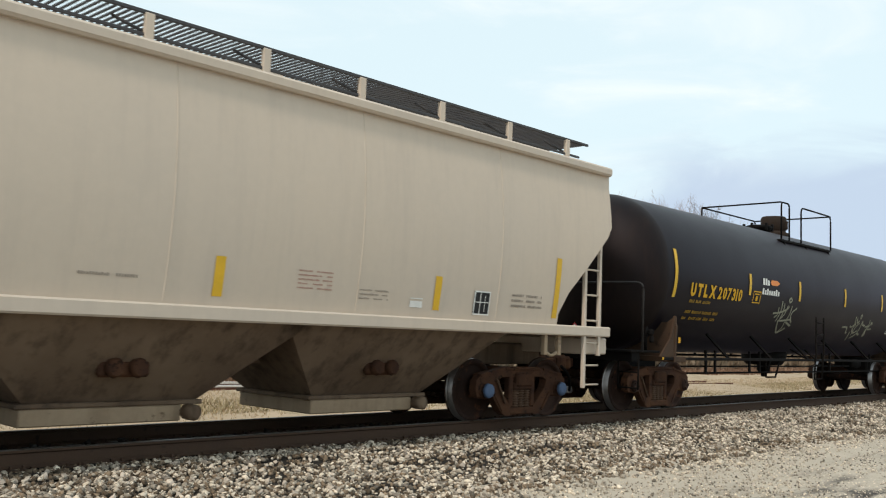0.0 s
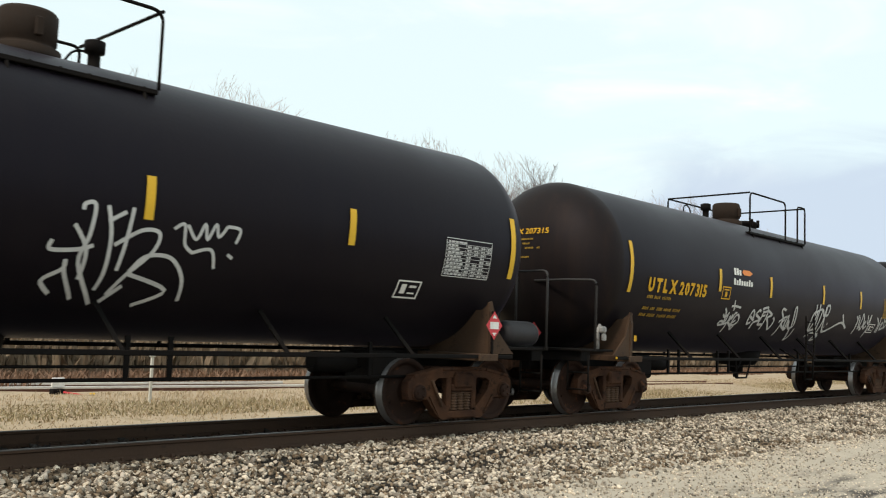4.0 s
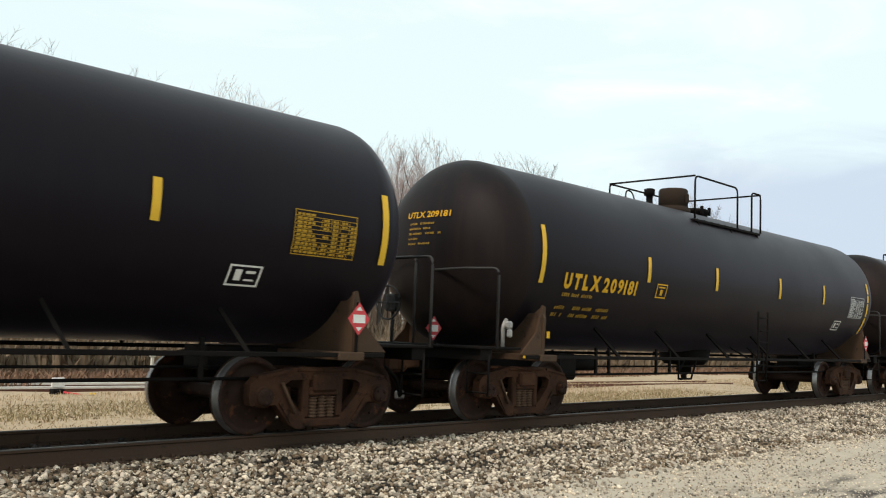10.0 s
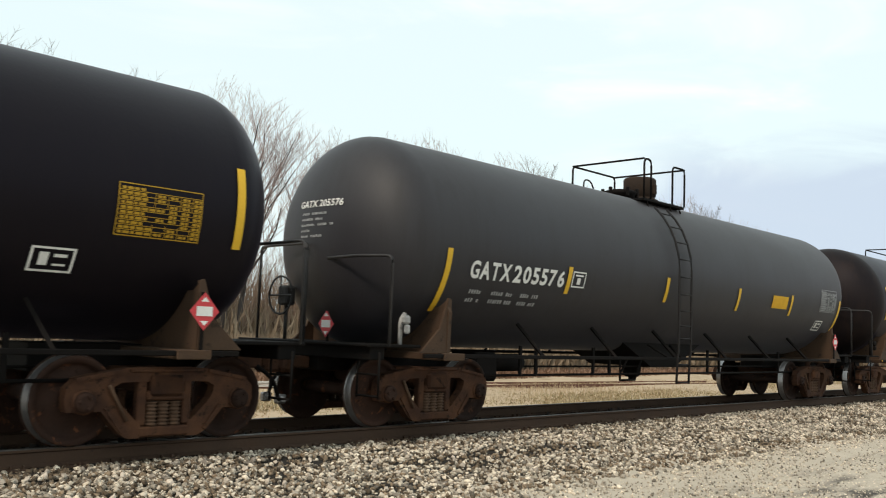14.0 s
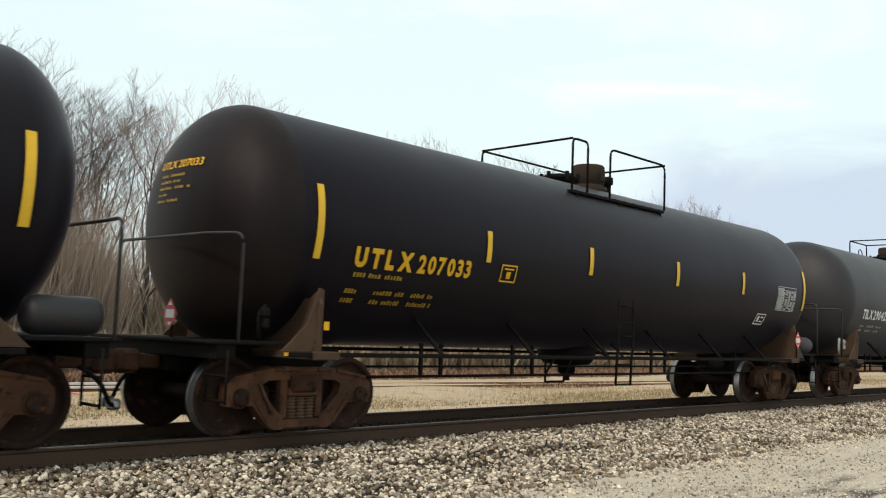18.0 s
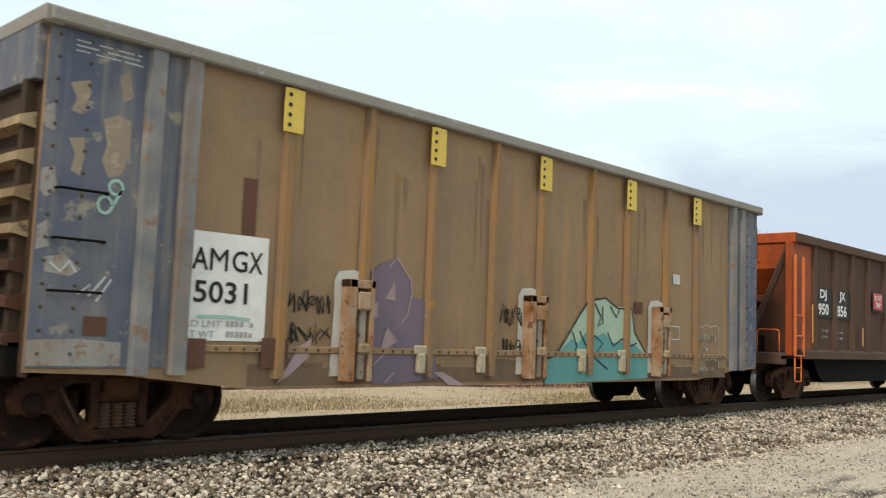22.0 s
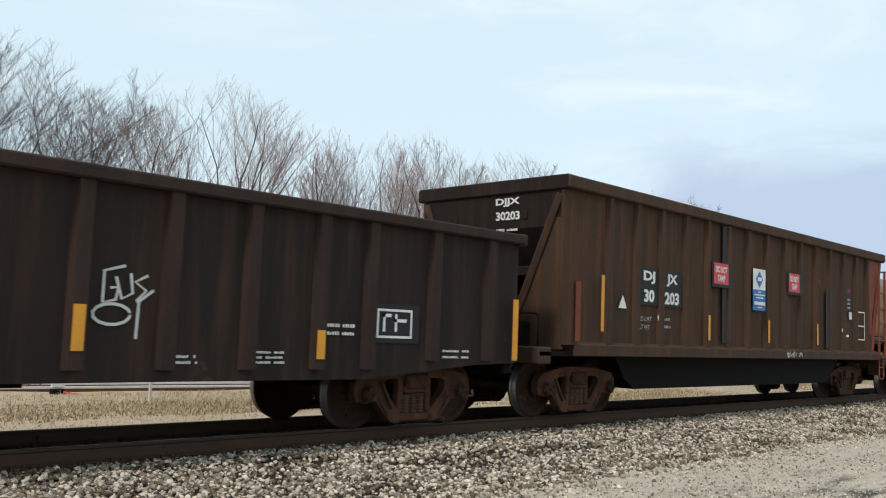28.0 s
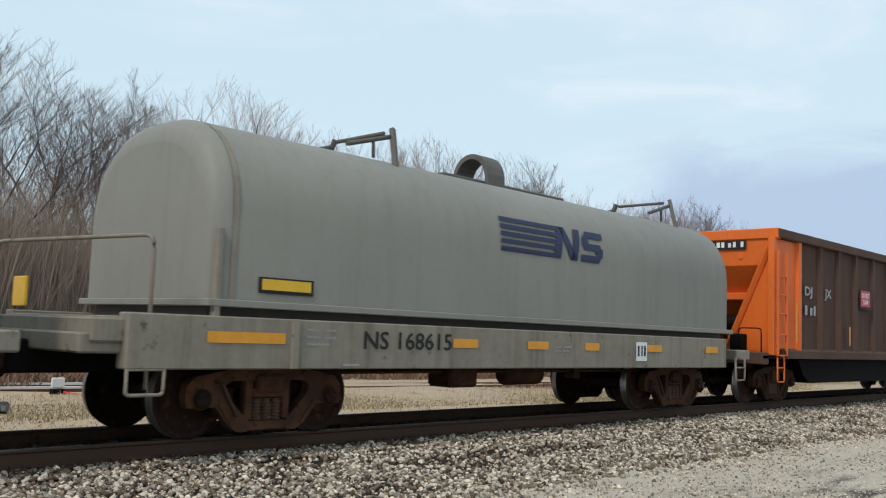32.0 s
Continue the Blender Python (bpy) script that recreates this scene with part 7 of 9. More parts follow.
# ---- flat-sided gondolas ----
def gondola(x0, half, L, z0, z1, posts, body, rib, end_mat, label, arch=True, chord=None, post_z0=None, post_w=0.14, coupler=None):
    car = rail_car("gondola", x0, label, "gondola")
    chord = chord or rib
    zb = z0 + 0.15
    cut = [(-L, zb + 0.05), (-L + 0.9, zb + 0.02), (-half + 1.3, z0), (half - 1.3, z0), (L - 0.9, zb + 0.02), (L, zb + 0.05)]
    for g in (-1, 1):
        y0, y1 = sorted((g * 1.49, g * 1.54))
        part("side_sheet", Shape().prism([(-L, z1)] + cut + [(L, z1)], "y", y0, y1), body, car)
        part("top_chord", Shape().box(-L - 0.04, L + 0.04, min(g * 1.44, g * 1.67), max(g * 1.44, g * 1.67), z1 - 0.08, z1 + 0.06, 0.02), chord, car)
        for x in posts:
            zz = post_z0 or (z0 + 0.12 if abs(x) < half - 1.0 else zb + 0.08)
            s = Shape().prism([(x - post_w / 2 - 0.03, g * 1.54), (x - post_w / 2, g * 1.62), (x + post_w / 2, g * 1.62), (x + post_w / 2 + 0.03, g * 1.54)], "z", zz, z1 - 0.06)
            part("side_post", s, rib, car)
    for k in (-1, 1):
        part("end_sheet", Shape().box(min(k * L, k * (L - 0.06)), max(k * L, k * (L - 0.06)), -1.5, 1.5, zb, z1, 0.01), end_mat, car)
        part("end_chord", Shape().box(min(k * (L - 0.1), k * (L + 0.1)), max(k * (L - 0.1), k * (L + 0.1)), -1.645, 1.645, z1 - 0.10, z1 + 0.072, 0.02), chord, car)
        part("end_sill", Shape().box(min(k * (L - 0.1), k * (L + 0.12)), max(k * (L - 0.1), k * (L + 0.12)), -1.4, 1.4, 0.72, 1.06, 0.02), FRAME_BLACK, car)
    part("floor", Shape().box(-L + 0.05, L - 0.05, -1.5, 1.5, 0.98, 1.08, 0.01), FRAME_BLACK, car)
    part("centre_sill", Shape().box(-L, L, -0.24, 0.24, 0.70, 0.98, 0.02), FRAME_BLACK, car)
    running_gear(car, x0, half, coupler or L + 0.55)
    return car


AMG_BROWN = surface("weathered_brown", (0.285, 0.178, 0.100), (0.170, 0.112, 0.070), (0.35, 0.195, 0.082), rough=0.7, big=0.6, fine=8, streak=0.75, bump=0.1, spot_at=0.68, amount=0.65, spec=0.4)
AMG_RIB = surface("rusty_rib", (0.20, 0.135, 0.090), (0.33, 0.165, 0.045), (0.38, 0.19, 0.045), rough=0.85, big=1.6, fine=14, streak=0.7, bump=0.15, spot_at=0.60)
AMG_BLUE = surface("worn_blue", (0.074, 0.090, 0.138), (0.17, 0.165, 0.175), (0.33, 0.28, 0.215), rough=0.75, big=1.1, fine=9, streak=0.5, bump=0.12, spot_at=0.57, amount=0.8)
AMG_CHORD = surface("grey_chord", (0.27, 0.245, 0.22), (0.17, 0.15, 0.135), (0.42, 0.40, 0.38), rough=0.8, big=1.2, fine=14, bump=0.15, spot_at=0.62)
AMG_END = surface("rusty_end", (0.050, 0.030, 0.019), (0.026, 0.017, 0.012), (0.11, 0.06, 0.03), rough=0.85, big=1.2, fine=10, streak=0.2, bump=0.2, spot_at=0.57)
PALE_RIB = surface("pale_rust_rib", (0.40, 0.30, 0.18), (0.17, 0.085, 0.04), (0.07, 0.038, 0.022), rough=0.85, big=1.8, fine=10, streak=0.4, bump=0.2, spot_at=0.57, amount=0.9)
LATCH_RUST = surface("latch_rust", (0.27, 0.105, 0.032), (0.42, 0.33, 0.24), (0.11, 0.045, 0.02), rough=0.85, big=2.6, fine=12, streak=0.3, bump=0.2, spot_at=0.56, amount=0.9)
LATCH_BAR = surface("latch_bar", (0.30, 0.26, 0.22), (0.16, 0.075, 0.04), (0.07, 0.035, 0.02), rough=0.85, big=3, fine=12, bump=0.2, spot_at=0.55, amount=0.9)
BRACKET = surface("bracket_paint", (0.42, 0.36, 0.26), (0.30, 0.24, 0.16), (0.14, 0.08, 0.04), rough=0.8, big=5, fine=16, bump=0.1, spot_at=0.57)
SCUFFED_BLUE = surface("scuffed_blue", (0.135, 0.142, 0.155), (0.28, 0.26, 0.24), (0.22, 0.13, 0.08), rough=0.75, big=2.2, fine=9, streak=0.7, bump=0.12, spot_at=0.56, amount=0.8)
HALO = surface("white_overspray", (0.56, 0.535, 0.49), (0.42, 0.375, 0.31), (0.34, 0.25, 0.16), rough=0.8, big=3, fine=12, bump=0.0, spot_at=0.6)
MINT_SPRAY = surface("mint_loop", (0.30, 0.48, 0.42), (0.24, 0.40, 0.36), rough=0.7, big=2, fine=12, bump=0.0)
YELLOW_PLATE = surface("yellow_plate", (0.66, 0.47, 0.10), (0.55, 0.38, 0.09), rough=0.6, big=4, fine=20, bump=0.05)
RIVET = surface("rivet", (0.09, 0.06, 0.04), (0.05, 0.04, 0.03), rough=0.85, big=4, fine=20, bump=0.0)

POSTS = [-4.62, -3.42, -2.27, -1.03, 0.05, 1.36, 2.42, 3.68, 4.78]
car = gondola(211.68, 6.17, 7.35, 0.58, 4.05, POSTS, AMG_BROWN, AMG_RIB, AMG_END, "tall weathered brown gondola with blue corners and graffiti", chord=AMG_CHORD, post_w=0.09)
for x in (-6.28, -5.87, 6.25, 6.62):
    part("corner_post", Shape().prism([(x - 0.11, -1.54), (x - 0.08, -1.63), (x + 0.08, -1.63), (x + 0.11, -1.54)], "z", 0.75, 3.98), SCUFFED_BLUE, car, "pale scuffed blue corner post")
for a, b in ((-7.35, -5.86), (6.10, 7.35)):
    part("corner_panel", Shape().box(a, b, -1.556, -1.541, 0.82, 3.97, 0.004), AMG_BLUE, car, "scuffed dull blue corner panel")
for i in range(7):
    z = 2.97 - i * 0.335
    # the lower three ribs are darker than the upper four
    part("end_rib", Shape().prism([(-7.35, z + 0.03), (-7.50, z + 0.06), (-7.50, z + 0.14), (-7.35, z + 0.19)], "y", -1.40, 1.40), PALE_RIB if i < 4 else GUSSET_BROWN, car, "pale rusty end rib" if i < 4 else "dark brown end rib")
part("end_panel", Shape().box(-7.44, -7.345, -1.5, 1.5, 3.44, 3.98, 0.01), AMG_BLUE, car)
for y in (-1.32, 1.32):
    part("end_post", Shape().box(-7.46, -7.34, y - 0.05, y + 0.05, 0.8, 3.46, 0.01), AMG_END, car)
s = Shape().box(-7.56, -7.50, 0.55, 0.60, 1.0, 3.9, 0.01).box(-7.56, -7.50, 1.0, 1.05, 1.0, 3.9, 0.01)
lad = part("end_ladder", s, TRUCK_RUST, car)
for i in range(7):
    part("rung", Shape().tube([(-7.53, 0.57, 1.2 + i * 0.4), (-7.53, 1.03, 1.2 + i * 0.4)], 0.015, 5), TRUCK_RUST, lad)
part("brake_gear", Shape().box(-7.62, -7.48, -0.6, -0.3, 1.0, 2.1, 0.02).tube([(-7.55, -1.0, 1.0), (-7.55, -1.0, 2.3), (-7.55, -0.45, 2.3)], 0.025, 5), TRUCK_RUST, car)
RIVETS = Shape().lathe([(0, 0.02), (-0.012, 0.012)], "y", (0, 0, 0), 6).mesh("rivet", RIVET)
for k, xs in ((-1, (-7.25, -6.95)), (1, (6.9, 7.25))):
    for x in xs:
        for i in range(15):
            shared("rivet", RIVETS, car, Matrix.Translation((x, -1.556, 0.95 + i * 0.21)))
for x in (-4.62, -2.27, 0.05, 2.42, 4.68):
    pl = part("yellow_plate", Shape().box(x - 0.14, x + 0.13, -1.645, -1.625, 3.44, 3.94, 0.004), YELLOW_PLATE, car, "yellow steel plate with four holes")
    for i in range(4):
        part("plate_hole", Shape().lathe([(0, 0.026), (-0.006, 0.026)], "y", (x - 0.07, -1.645, 3.52 + i * 0.115), 8), BLACK_PAINT, pl)
for x in (-3.55, -0.12, 3.44):
    s = Shape().box(x - 0.20, x - 0.08, -1.72, -1.55, 0.66, 1.86, 0.01).box(x + 0.13, x + 0.20, -1.72, -1.55, 0.66, 1.86, 0.01).box(x - 0.2, x + 0.2, -1.72, -1.55, 1.76, 1.86, 0.01).box(x - 0.07, x + 0.14, -1.73, -1.62, 1.50, 1.72, 0.02)
    dr = part("door_frame", s, LATCH_RUST, car, "orange-rusted pale latch frame")
    part("latch_bar", Shape().box(x - 0.02, x + 0.09, -1.70, -1.6, 0.68, 1.52, 0.015), LATCH_BAR, dr)
    part("latch_knob", Shape().box(x - 0.04, x + 0.16, -1.74, -1.6, 0.98, 1.12, 0.03), PALE_RIB, dr)
    m = Marks(on_flat(-1.546)).poly([(x - 0.33, 0.72), (x - 0.30, 1.50), (x - 0.31, 1.84), (x - 0.24, 1.95), (x - 0.02, 1.98), (x + 0.22, 1.93), (x + 0.26, 1.8), (x + 0.22, 1.5), (x + 0.22, 0.72)])
    m.put("overspray", HALO, car, "white overspray round the latch")
for x in [-2.43, -1.26, 1.12, 2.26]:
    part("hinge_bracket", Shape().box(x - 0.10, x + 0.12, -1.61, -1.55, 0.98, 1.10, 0.02).box(x - 0.06, x + 0.08, -1.63, -1.55, 0.74, 1.0, 0.02), BRACKET, car, "pale chipped hinge bracket")
s = Shape().box(-5.8, 6.0, -1.575, -1.54, 0.98, 1.06, 0.01)
part("belt_rail", s, AMG_BROWN, car)
for i in range(70):
    shared("rivet", RIVETS, car, Matrix.Translation((-5.75 + i * 0.168, -1.575, 1.02)))
sign(car, "number_board", -5.84, -4.81, 1.10, 2.23, WHITE_PAINT, -1.545, "white painted number board")
Marks(on_flat(-1.555)).text("A", -5.75, 1.83, 0.23, 0.19, 0.008).text("M", -5.54, 1.83, 0.23, 0.215, 0.0).text("G", -5.27, 1.83, 0.23, 0.19, 0.008).text("X", -5.06, 1.83, 0.23, 0.175, 0.008).text("5031", -5.71, 1.49, 0.23, 0.65, 0.012).put("reporting_mark", BLACK_PAINT, car, "black stencilled car number")
Marks(on_flat(-1.555)).text("LD LMT", -5.78, 1.24, 0.07, 0.42, 0.0).text("LT WT", -5.78, 1.13, 0.07, 0.34, 0.0).lines(-5.30, -4.95, 1.31, 2, 0.06, 0.05, 4).put("small_print", GREY_PAINT, car)
sign(car, "rust_patch", -5.17, -5.0, 2.24, 2.86, RED_RUST, -1.545)
sign(car, "rust_patch", -5.84, -5.55, 0.82, 1.12, RED_RUST, -1.579)
sign(car, "rust_patch", -4.86, -4.50, 0.82, 1.14, RED_RUST, -1.579)
sign(car, "rust_patch", -6.85, -6.62, 1.12, 1.30, RED_RUST, -1.560)
for z in (2.46, 2.0, 1.52):
    part("grab_iron", rod(Shape(), [(-7.2, -1.56, z), (-7.2, -1.64, z), (-6.72, -1.64, z), (-6.72, -1.56, z)], 0.014, 0.03), FRAME_BLACK, car, "black grab iron")
Marks(on_flat(-1.558)).lines(-7.1, -6.45, 3.88, 3, 0.018, 0.03, 31).put("small_print", SPRAY_WHITE, car)
Marks(on_flat(-1.558)).stroke([(-6.72 + 0.07 * math.cos(t * 0.6), 2.36 + 0.08 * math.sin(t * 0.6)) for t in range(11)] + [(-6.62 + 0.07 * math.cos(t * 0.6), 2.54 + 0.07 * math.sin(t * 0.6)) for t in range(11)], 0.03).put("graffiti", MINT_SPRAY, car, "small mint-green looped tag")
TAN_WEAR = surface("tan_wear", (0.27, 0.21, 0.155), (0.20, 0.175, 0.155), (0.36, 0.30, 0.22), rough=0.8, big=3, fine=14, streak=0.3, bump=0.05, spot_at=0.55)
GREY_WEAR = surface("grey_wear", (0.30, 0.285, 0.26), (0.18, 0.165, 0.16), (0.22, 0.13, 0.075), rough=0.8, big=4, fine=16, streak=0.4, bump=0.05, spot_at=0.55)
for q in (((-6.79, 3.18), (-6.62, 3.25), (-6.51, 3.20), (-6.50, 2.90), (-6.57, 2.68), (-6.70, 2.62), (-6.78, 2.78), (-6.74, 2.95)), ((-7.13, 3.46), (-6.95, 3.52), (-6.93, 3.40), (-7.0, 3.18), (-7.11, 3.2), (-7.06, 3.32)),
          ((-7.11, 2.94), (-6.96, 2.97), (-6.95, 2.78), (-6.98, 2.6), (-7.07, 2.64), (-7.04, 2.8)), ((-6.66, 3.62), (-6.56, 3.70), (-6.5, 3.45), (-6.6, 3.38))):
    Marks(on_flat(-1.557, 0.0)).poly(q).put("worn_patch", TAN_WEAR, car, "tan patch where the blue has worn off")
for q in (((-7.35, 1.07), (-6.9, 1.09), (-6.46, 1.06), (-6.46, 0.84), (-7.35, 0.84)), ((-7.26, 1.82), (-7.08, 1.86), (-6.9, 1.74), (-7.0, 1.66), (-7.24, 1.69)), ((-7.34, 2.62), (-7.22, 2.66), (-7.18, 2.45), (-7.28, 2.36), (-7.34, 2.42)),
          ((-7.34, 2.1), (-7.25, 2.16), (-7.22, 1.92), (-7.34, 1.88)), ((-7.33, 3.2), (-7.26, 3.24), (-7.24, 2.98), (-7.33, 3.0))):
    Marks(on_flat(-1.5575, 0.0)).poly(q).put("worn_patch", GREY_WEAR, car, "pale scraped patch on the blue corner")
for st in (((-6.92, 1.50), (-6.80, 1.60), (-6.82, 1.48), (-6.66, 1.68)), ((-6.74, 1.44), (-6.60, 1.66)), ((-7.2, 1.78), (-7.1, 1.70), (-7.02, 1.80), (-6.95, 1.70))):
    Marks(on_flat(-1.560, 0.0)).stroke(list(st), 0.02).put("graffiti", SPRAY_WHITE, car, "small white scratched tag")
Marks(on_flat(-1.556)).stroke([(-5.66, 1.345), (-5.3, 1.35), (-5.01, 1.33)], 0.035).put("graffiti", MINT_SPRAY, car, "pale green streak on the number board")
# rust streaks that run down beside the posts
STREAK = surface("ochre_streak", (0.34, 0.185, 0.055), (0.24, 0.135, 0.06), (0.40, 0.27, 0.12), rough=0.85, big=2.2, fine=14, streak=0.8, bump=0.05, spot_at=0.6)
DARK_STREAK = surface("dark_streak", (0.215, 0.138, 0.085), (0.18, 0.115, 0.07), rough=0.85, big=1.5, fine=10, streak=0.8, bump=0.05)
rd = random.Random(21)
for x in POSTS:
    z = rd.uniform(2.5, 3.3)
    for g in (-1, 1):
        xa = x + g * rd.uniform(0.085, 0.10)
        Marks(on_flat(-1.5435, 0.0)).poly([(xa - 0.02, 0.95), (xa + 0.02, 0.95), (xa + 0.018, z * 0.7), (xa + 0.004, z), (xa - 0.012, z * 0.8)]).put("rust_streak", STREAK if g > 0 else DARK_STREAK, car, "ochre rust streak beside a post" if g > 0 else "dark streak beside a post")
for i in range(20):
    xa, w, z = rd.uniform(-5.6, 5.9), rd.uniform(0.02, 0.06), rd.uniform(3.1, 3.9)
    h = rd.uniform(0.4, 1.4)
    Marks(on_flat(-1.542 - i * 0.00006, 0.0)).poly([(xa - w, z), (xa + w, z - 0.04), (xa + w * 0.6, z - h * 0.6), (xa, z - h), (xa - w * 0.7, z - h * 0.5)]).put("rust_streak", DARK_STREAK if i % 3 else AMG_RIB, car, "faint streak down the panel")
CHALK_LINE = surface("chalk_line", (0.46, 0.43, 0.38), (0.33, 0.27, 0.2), rough=0.85, big=5, fine=30, bump=0.0)
TEAL = surface("teal_spray", (0.085, 0.27, 0.265), (0.17, 0.37, 0.34), rough=0.7, big=2.5, fine=12, bump=0.0)
MINT = surface("mint_spray", (0.36, 0.46, 0.36), (0.28, 0.40, 0.33), rough=0.7, big=2, fine=12, bump=0.0)
VIOLET = surface("violet_spray", (0.150, 0.115, 0.165), (0.20, 0.145, 0.17), rough=0.75, big=2.5, fine=12, streak=0.4, bump=0.0, amount=0.7)
PINK = surface("pink_spray", (0.36, 0.26, 0.27), (0.28, 0.21, 0.21), rough=0.7, big=2, fine=12, bump=0.0)
lay = on_flat(-1.548)
m = Marks(lay).poly([(0.22, 0.99), (0.56, 1.07), (0.9, 1.44), (1.09, 1.64), (1.33, 1.87), (1.8, 1.93), (2.12, 1.81), (2.58, 1.8), (2.69, 1.4), (3.1, 0.99)])
m.put("graffiti", MINT, car, "pale green sprayed lettering")
m = Marks(on_flat(-1.552)).poly([(0.24, 0.57), (0.19, 0.88), (0.52, 1.0), (0.9, 1.26), (1.07, 1.19), (1.27, 1.36), (1.52, 1.29), (1.78, 1.37), (2.05, 1.21), (2.41, 1.26), (2.75, 1.17), (3.12, 0.99), (3.13, 0.63)])
m.put("graffiti", TEAL, car, "teal sprayed lettering")
m = Marks(lay).poly([(-3.2, 0.62), (-3.19, 0.91), (-3.26, 1.31), (-3.28, 1.98), (-3.13, 2.09), (-2.88, 2.18), (-2.62, 1.91), (-2.59, 1.7), (-2.25, 1.68), (-2.17, 1.15), (-2.05, 0.68), (-2.84, 0.61)])
m.put("graffiti", VIOLET, car, "dull violet sprayed lettering")
m = Marks(on_flat(-1.552))
for q in [[(-3.05, 1.66), (-2.9, 1.88), (-2.87, 1.65)], [(-3.08, 1.0), (-2.99, 1.33), (-2.83, 1.15)], [(-4.62, 0.64), (-4.33, 1.06), (-4.16, 1.15), (-4.19, 0.94), (-4.44, 0.74)], [(-2.14, 0.76), (-1.97, 0.76), (-1.52, 0.58), (-1.85, 0.59)], [(-3.23, 1.58), (-3.16, 1.62), (-3.16, 1.43), (-3.24, 1.43)]]:
    m.poly(q)
m.put("graffiti", PINK, car, "pale pink sprayed shapes")
for q in ((-4.5, -3.85, 1.42, 1.72, 71, 0.018, 5), (-4.5, -3.9, 1.08, 1.34, 74, 0.018, 4), (-0.85, -0.35, 1.35, 1.75, 72, 0.018, 4), (-0.85, -0.35, 0.95, 1.25, 75, 0.018, 4)):
    m = Marks(lay)
    m.scribble(*q)
    m.put("graffiti", BLACK_PAINT, car, "black scrawled tag")
m = Marks(on_flat(-1.556))
for st in [[(-3.28, 2.02), (-3.28, 1.76)], [(-3.0, 2.06), (-2.87, 2.19), (-2.62, 1.91), (-2.59, 1.76), (-2.65, 1.49), (-2.75, 1.37)], [(-2.98, 1.66), (-2.9, 1.88), (-2.88, 1.65), (-2.98, 1.66)], [(-3.1, 1.0), (-2.99, 1.32), (-2.82, 1.15), (-3.1, 1.0)], [(-3.21, 0.85), (-3.04, 0.97)], [(-3.0, 0.63), (-2.85, 0.76)], [(-2.36, 1.68), (-2.22, 1.68)], [(-2.35, 1.48), (-2.23, 1.49)]]:
    m.stroke(st, 0.02)
m.cuts = []
m.put("graffiti", PINK, car, "pale outlines of violet lettering")
m = Marks(on_flat(-1.558))
for st in [[(0.22, 0.93), (0.56, 1.06), (0.9, 1.42), (1.09, 1.63), (1.33, 1.86), (1.8, 1.93), (2.17, 1.78), (2.59, 1.79), (2.69, 1.4), (3.1, 1.02)], [(1.5, 1.83), (1.68, 1.62), (1.6, 1.47), (1.73, 1.52), (1.72, 1.79)], [(1.1, 1.38), (1.28, 1.15), (1.52, 1.32), (1.74, 1.2), (1.49, 0.98), (1.89, 0.79)], [(1.87, 1.38), (2.05, 1.16), (2.32, 1.29), (2.47, 1.14), (2.75, 1.22)], [(1.94, 1.8), (2.13, 1.63), (2.21, 1.76)], [(0.9, 1.37), (1.03, 1.14), (0.91, 1.0), (1.37, 0.98)]]:
    m.stroke(st, 0.025)
m.put("graffiti", BLACK_PAINT, car, "dark outlines of teal lettering")
m = Marks(lay)
m.stroke([(4.76, 0.76), (4.77, 1.2), (4.79, 1.54), (4.92, 1.60), (5.0, 1.55), (5.2, 1.61), (5.4, 1.57), (5.6, 1.61), (5.71, 1.55), (5.73, 1.2), (5.72, 0.8)], 0.018)
m.put("graffiti", CHALK_LINE, car, "chalky white ragged frame")
for x0, x1, z0, z1, seed, n in ((4.9, 5.6, 1.26, 1.46, 73, 7), (5.1, 5.3, 1.10, 1.20, 77, 2), (4.84, 5.66, 0.92, 1.05, 76, 8), (4.88, 5.5, 0.74, 0.85, 78, 6)):
    m = Marks(lay)
    m.scribble(x0, x1, z0, z1, seed, 0.014, n)
    m.put("graffiti", CHALK_LINE, car, "chalky white scrawl")
part("end_rail", rod(Shape(), [(7.36, -1.5, 3.72), (7.46, -1.5, 3.72), (7.46, -1.5, 3.05), (7.36, -1.5, 3.05)], 0.016, 0.03), FRAME_BLACK, car, "black grab rail at the end")
for z in (2.45, 1.95, 1.45):
    part("end_rail", rod(Shape(), [(7.36, -1.45, z), (7.44, -1.45, z), (7.44, -1.0, z), (7.36, -1.0, z)], 0.014, 0.03), FRAME_BLACK, car)
m = Marks(lay)
m.outline(3.85, 4.2, 1.3, 1.55, 0.02).poly([(3.95, 2.3), (4.2, 2.3), (4.2, 2.48), (3.95, 2.48)])
m.put("stencil_box", SPRAY_WHITE, car)
rd = random.Random(9)
DIRT = surface("dried_mud", (0.15, 0.098, 0.062), (0.22, 0.15, 0.10), (0.10, 0.06, 0.04), rough=0.9, big=2.5, fine=14, streak=0.4, bump=0.1, spot_at=0.58)
m = Marks(on_flat(-1.5425, 0.0))
x = -5.0
while x < 5.9:
    w = rd.uniform(0.25, 0.7)
    m.quad(x, min(x + w, 6.0), 0.62, rd.uniform(0.80, 0.95))
    x += w
m.put("mud_band", DIRT, car, "dried mud along the lower edge")
sign(car, "rust_patch", 2.68, 2.95, 1.72, 1.92, RED_RUST, -1.546)

POSTS = [-7.2, -6.2, -5.2, -4.25, -3.31, -2.43, -1.54, -0.57, 0.46, 1.38, 2.32, 3.28, 4.23, 5.0, 6.11, 7.2]
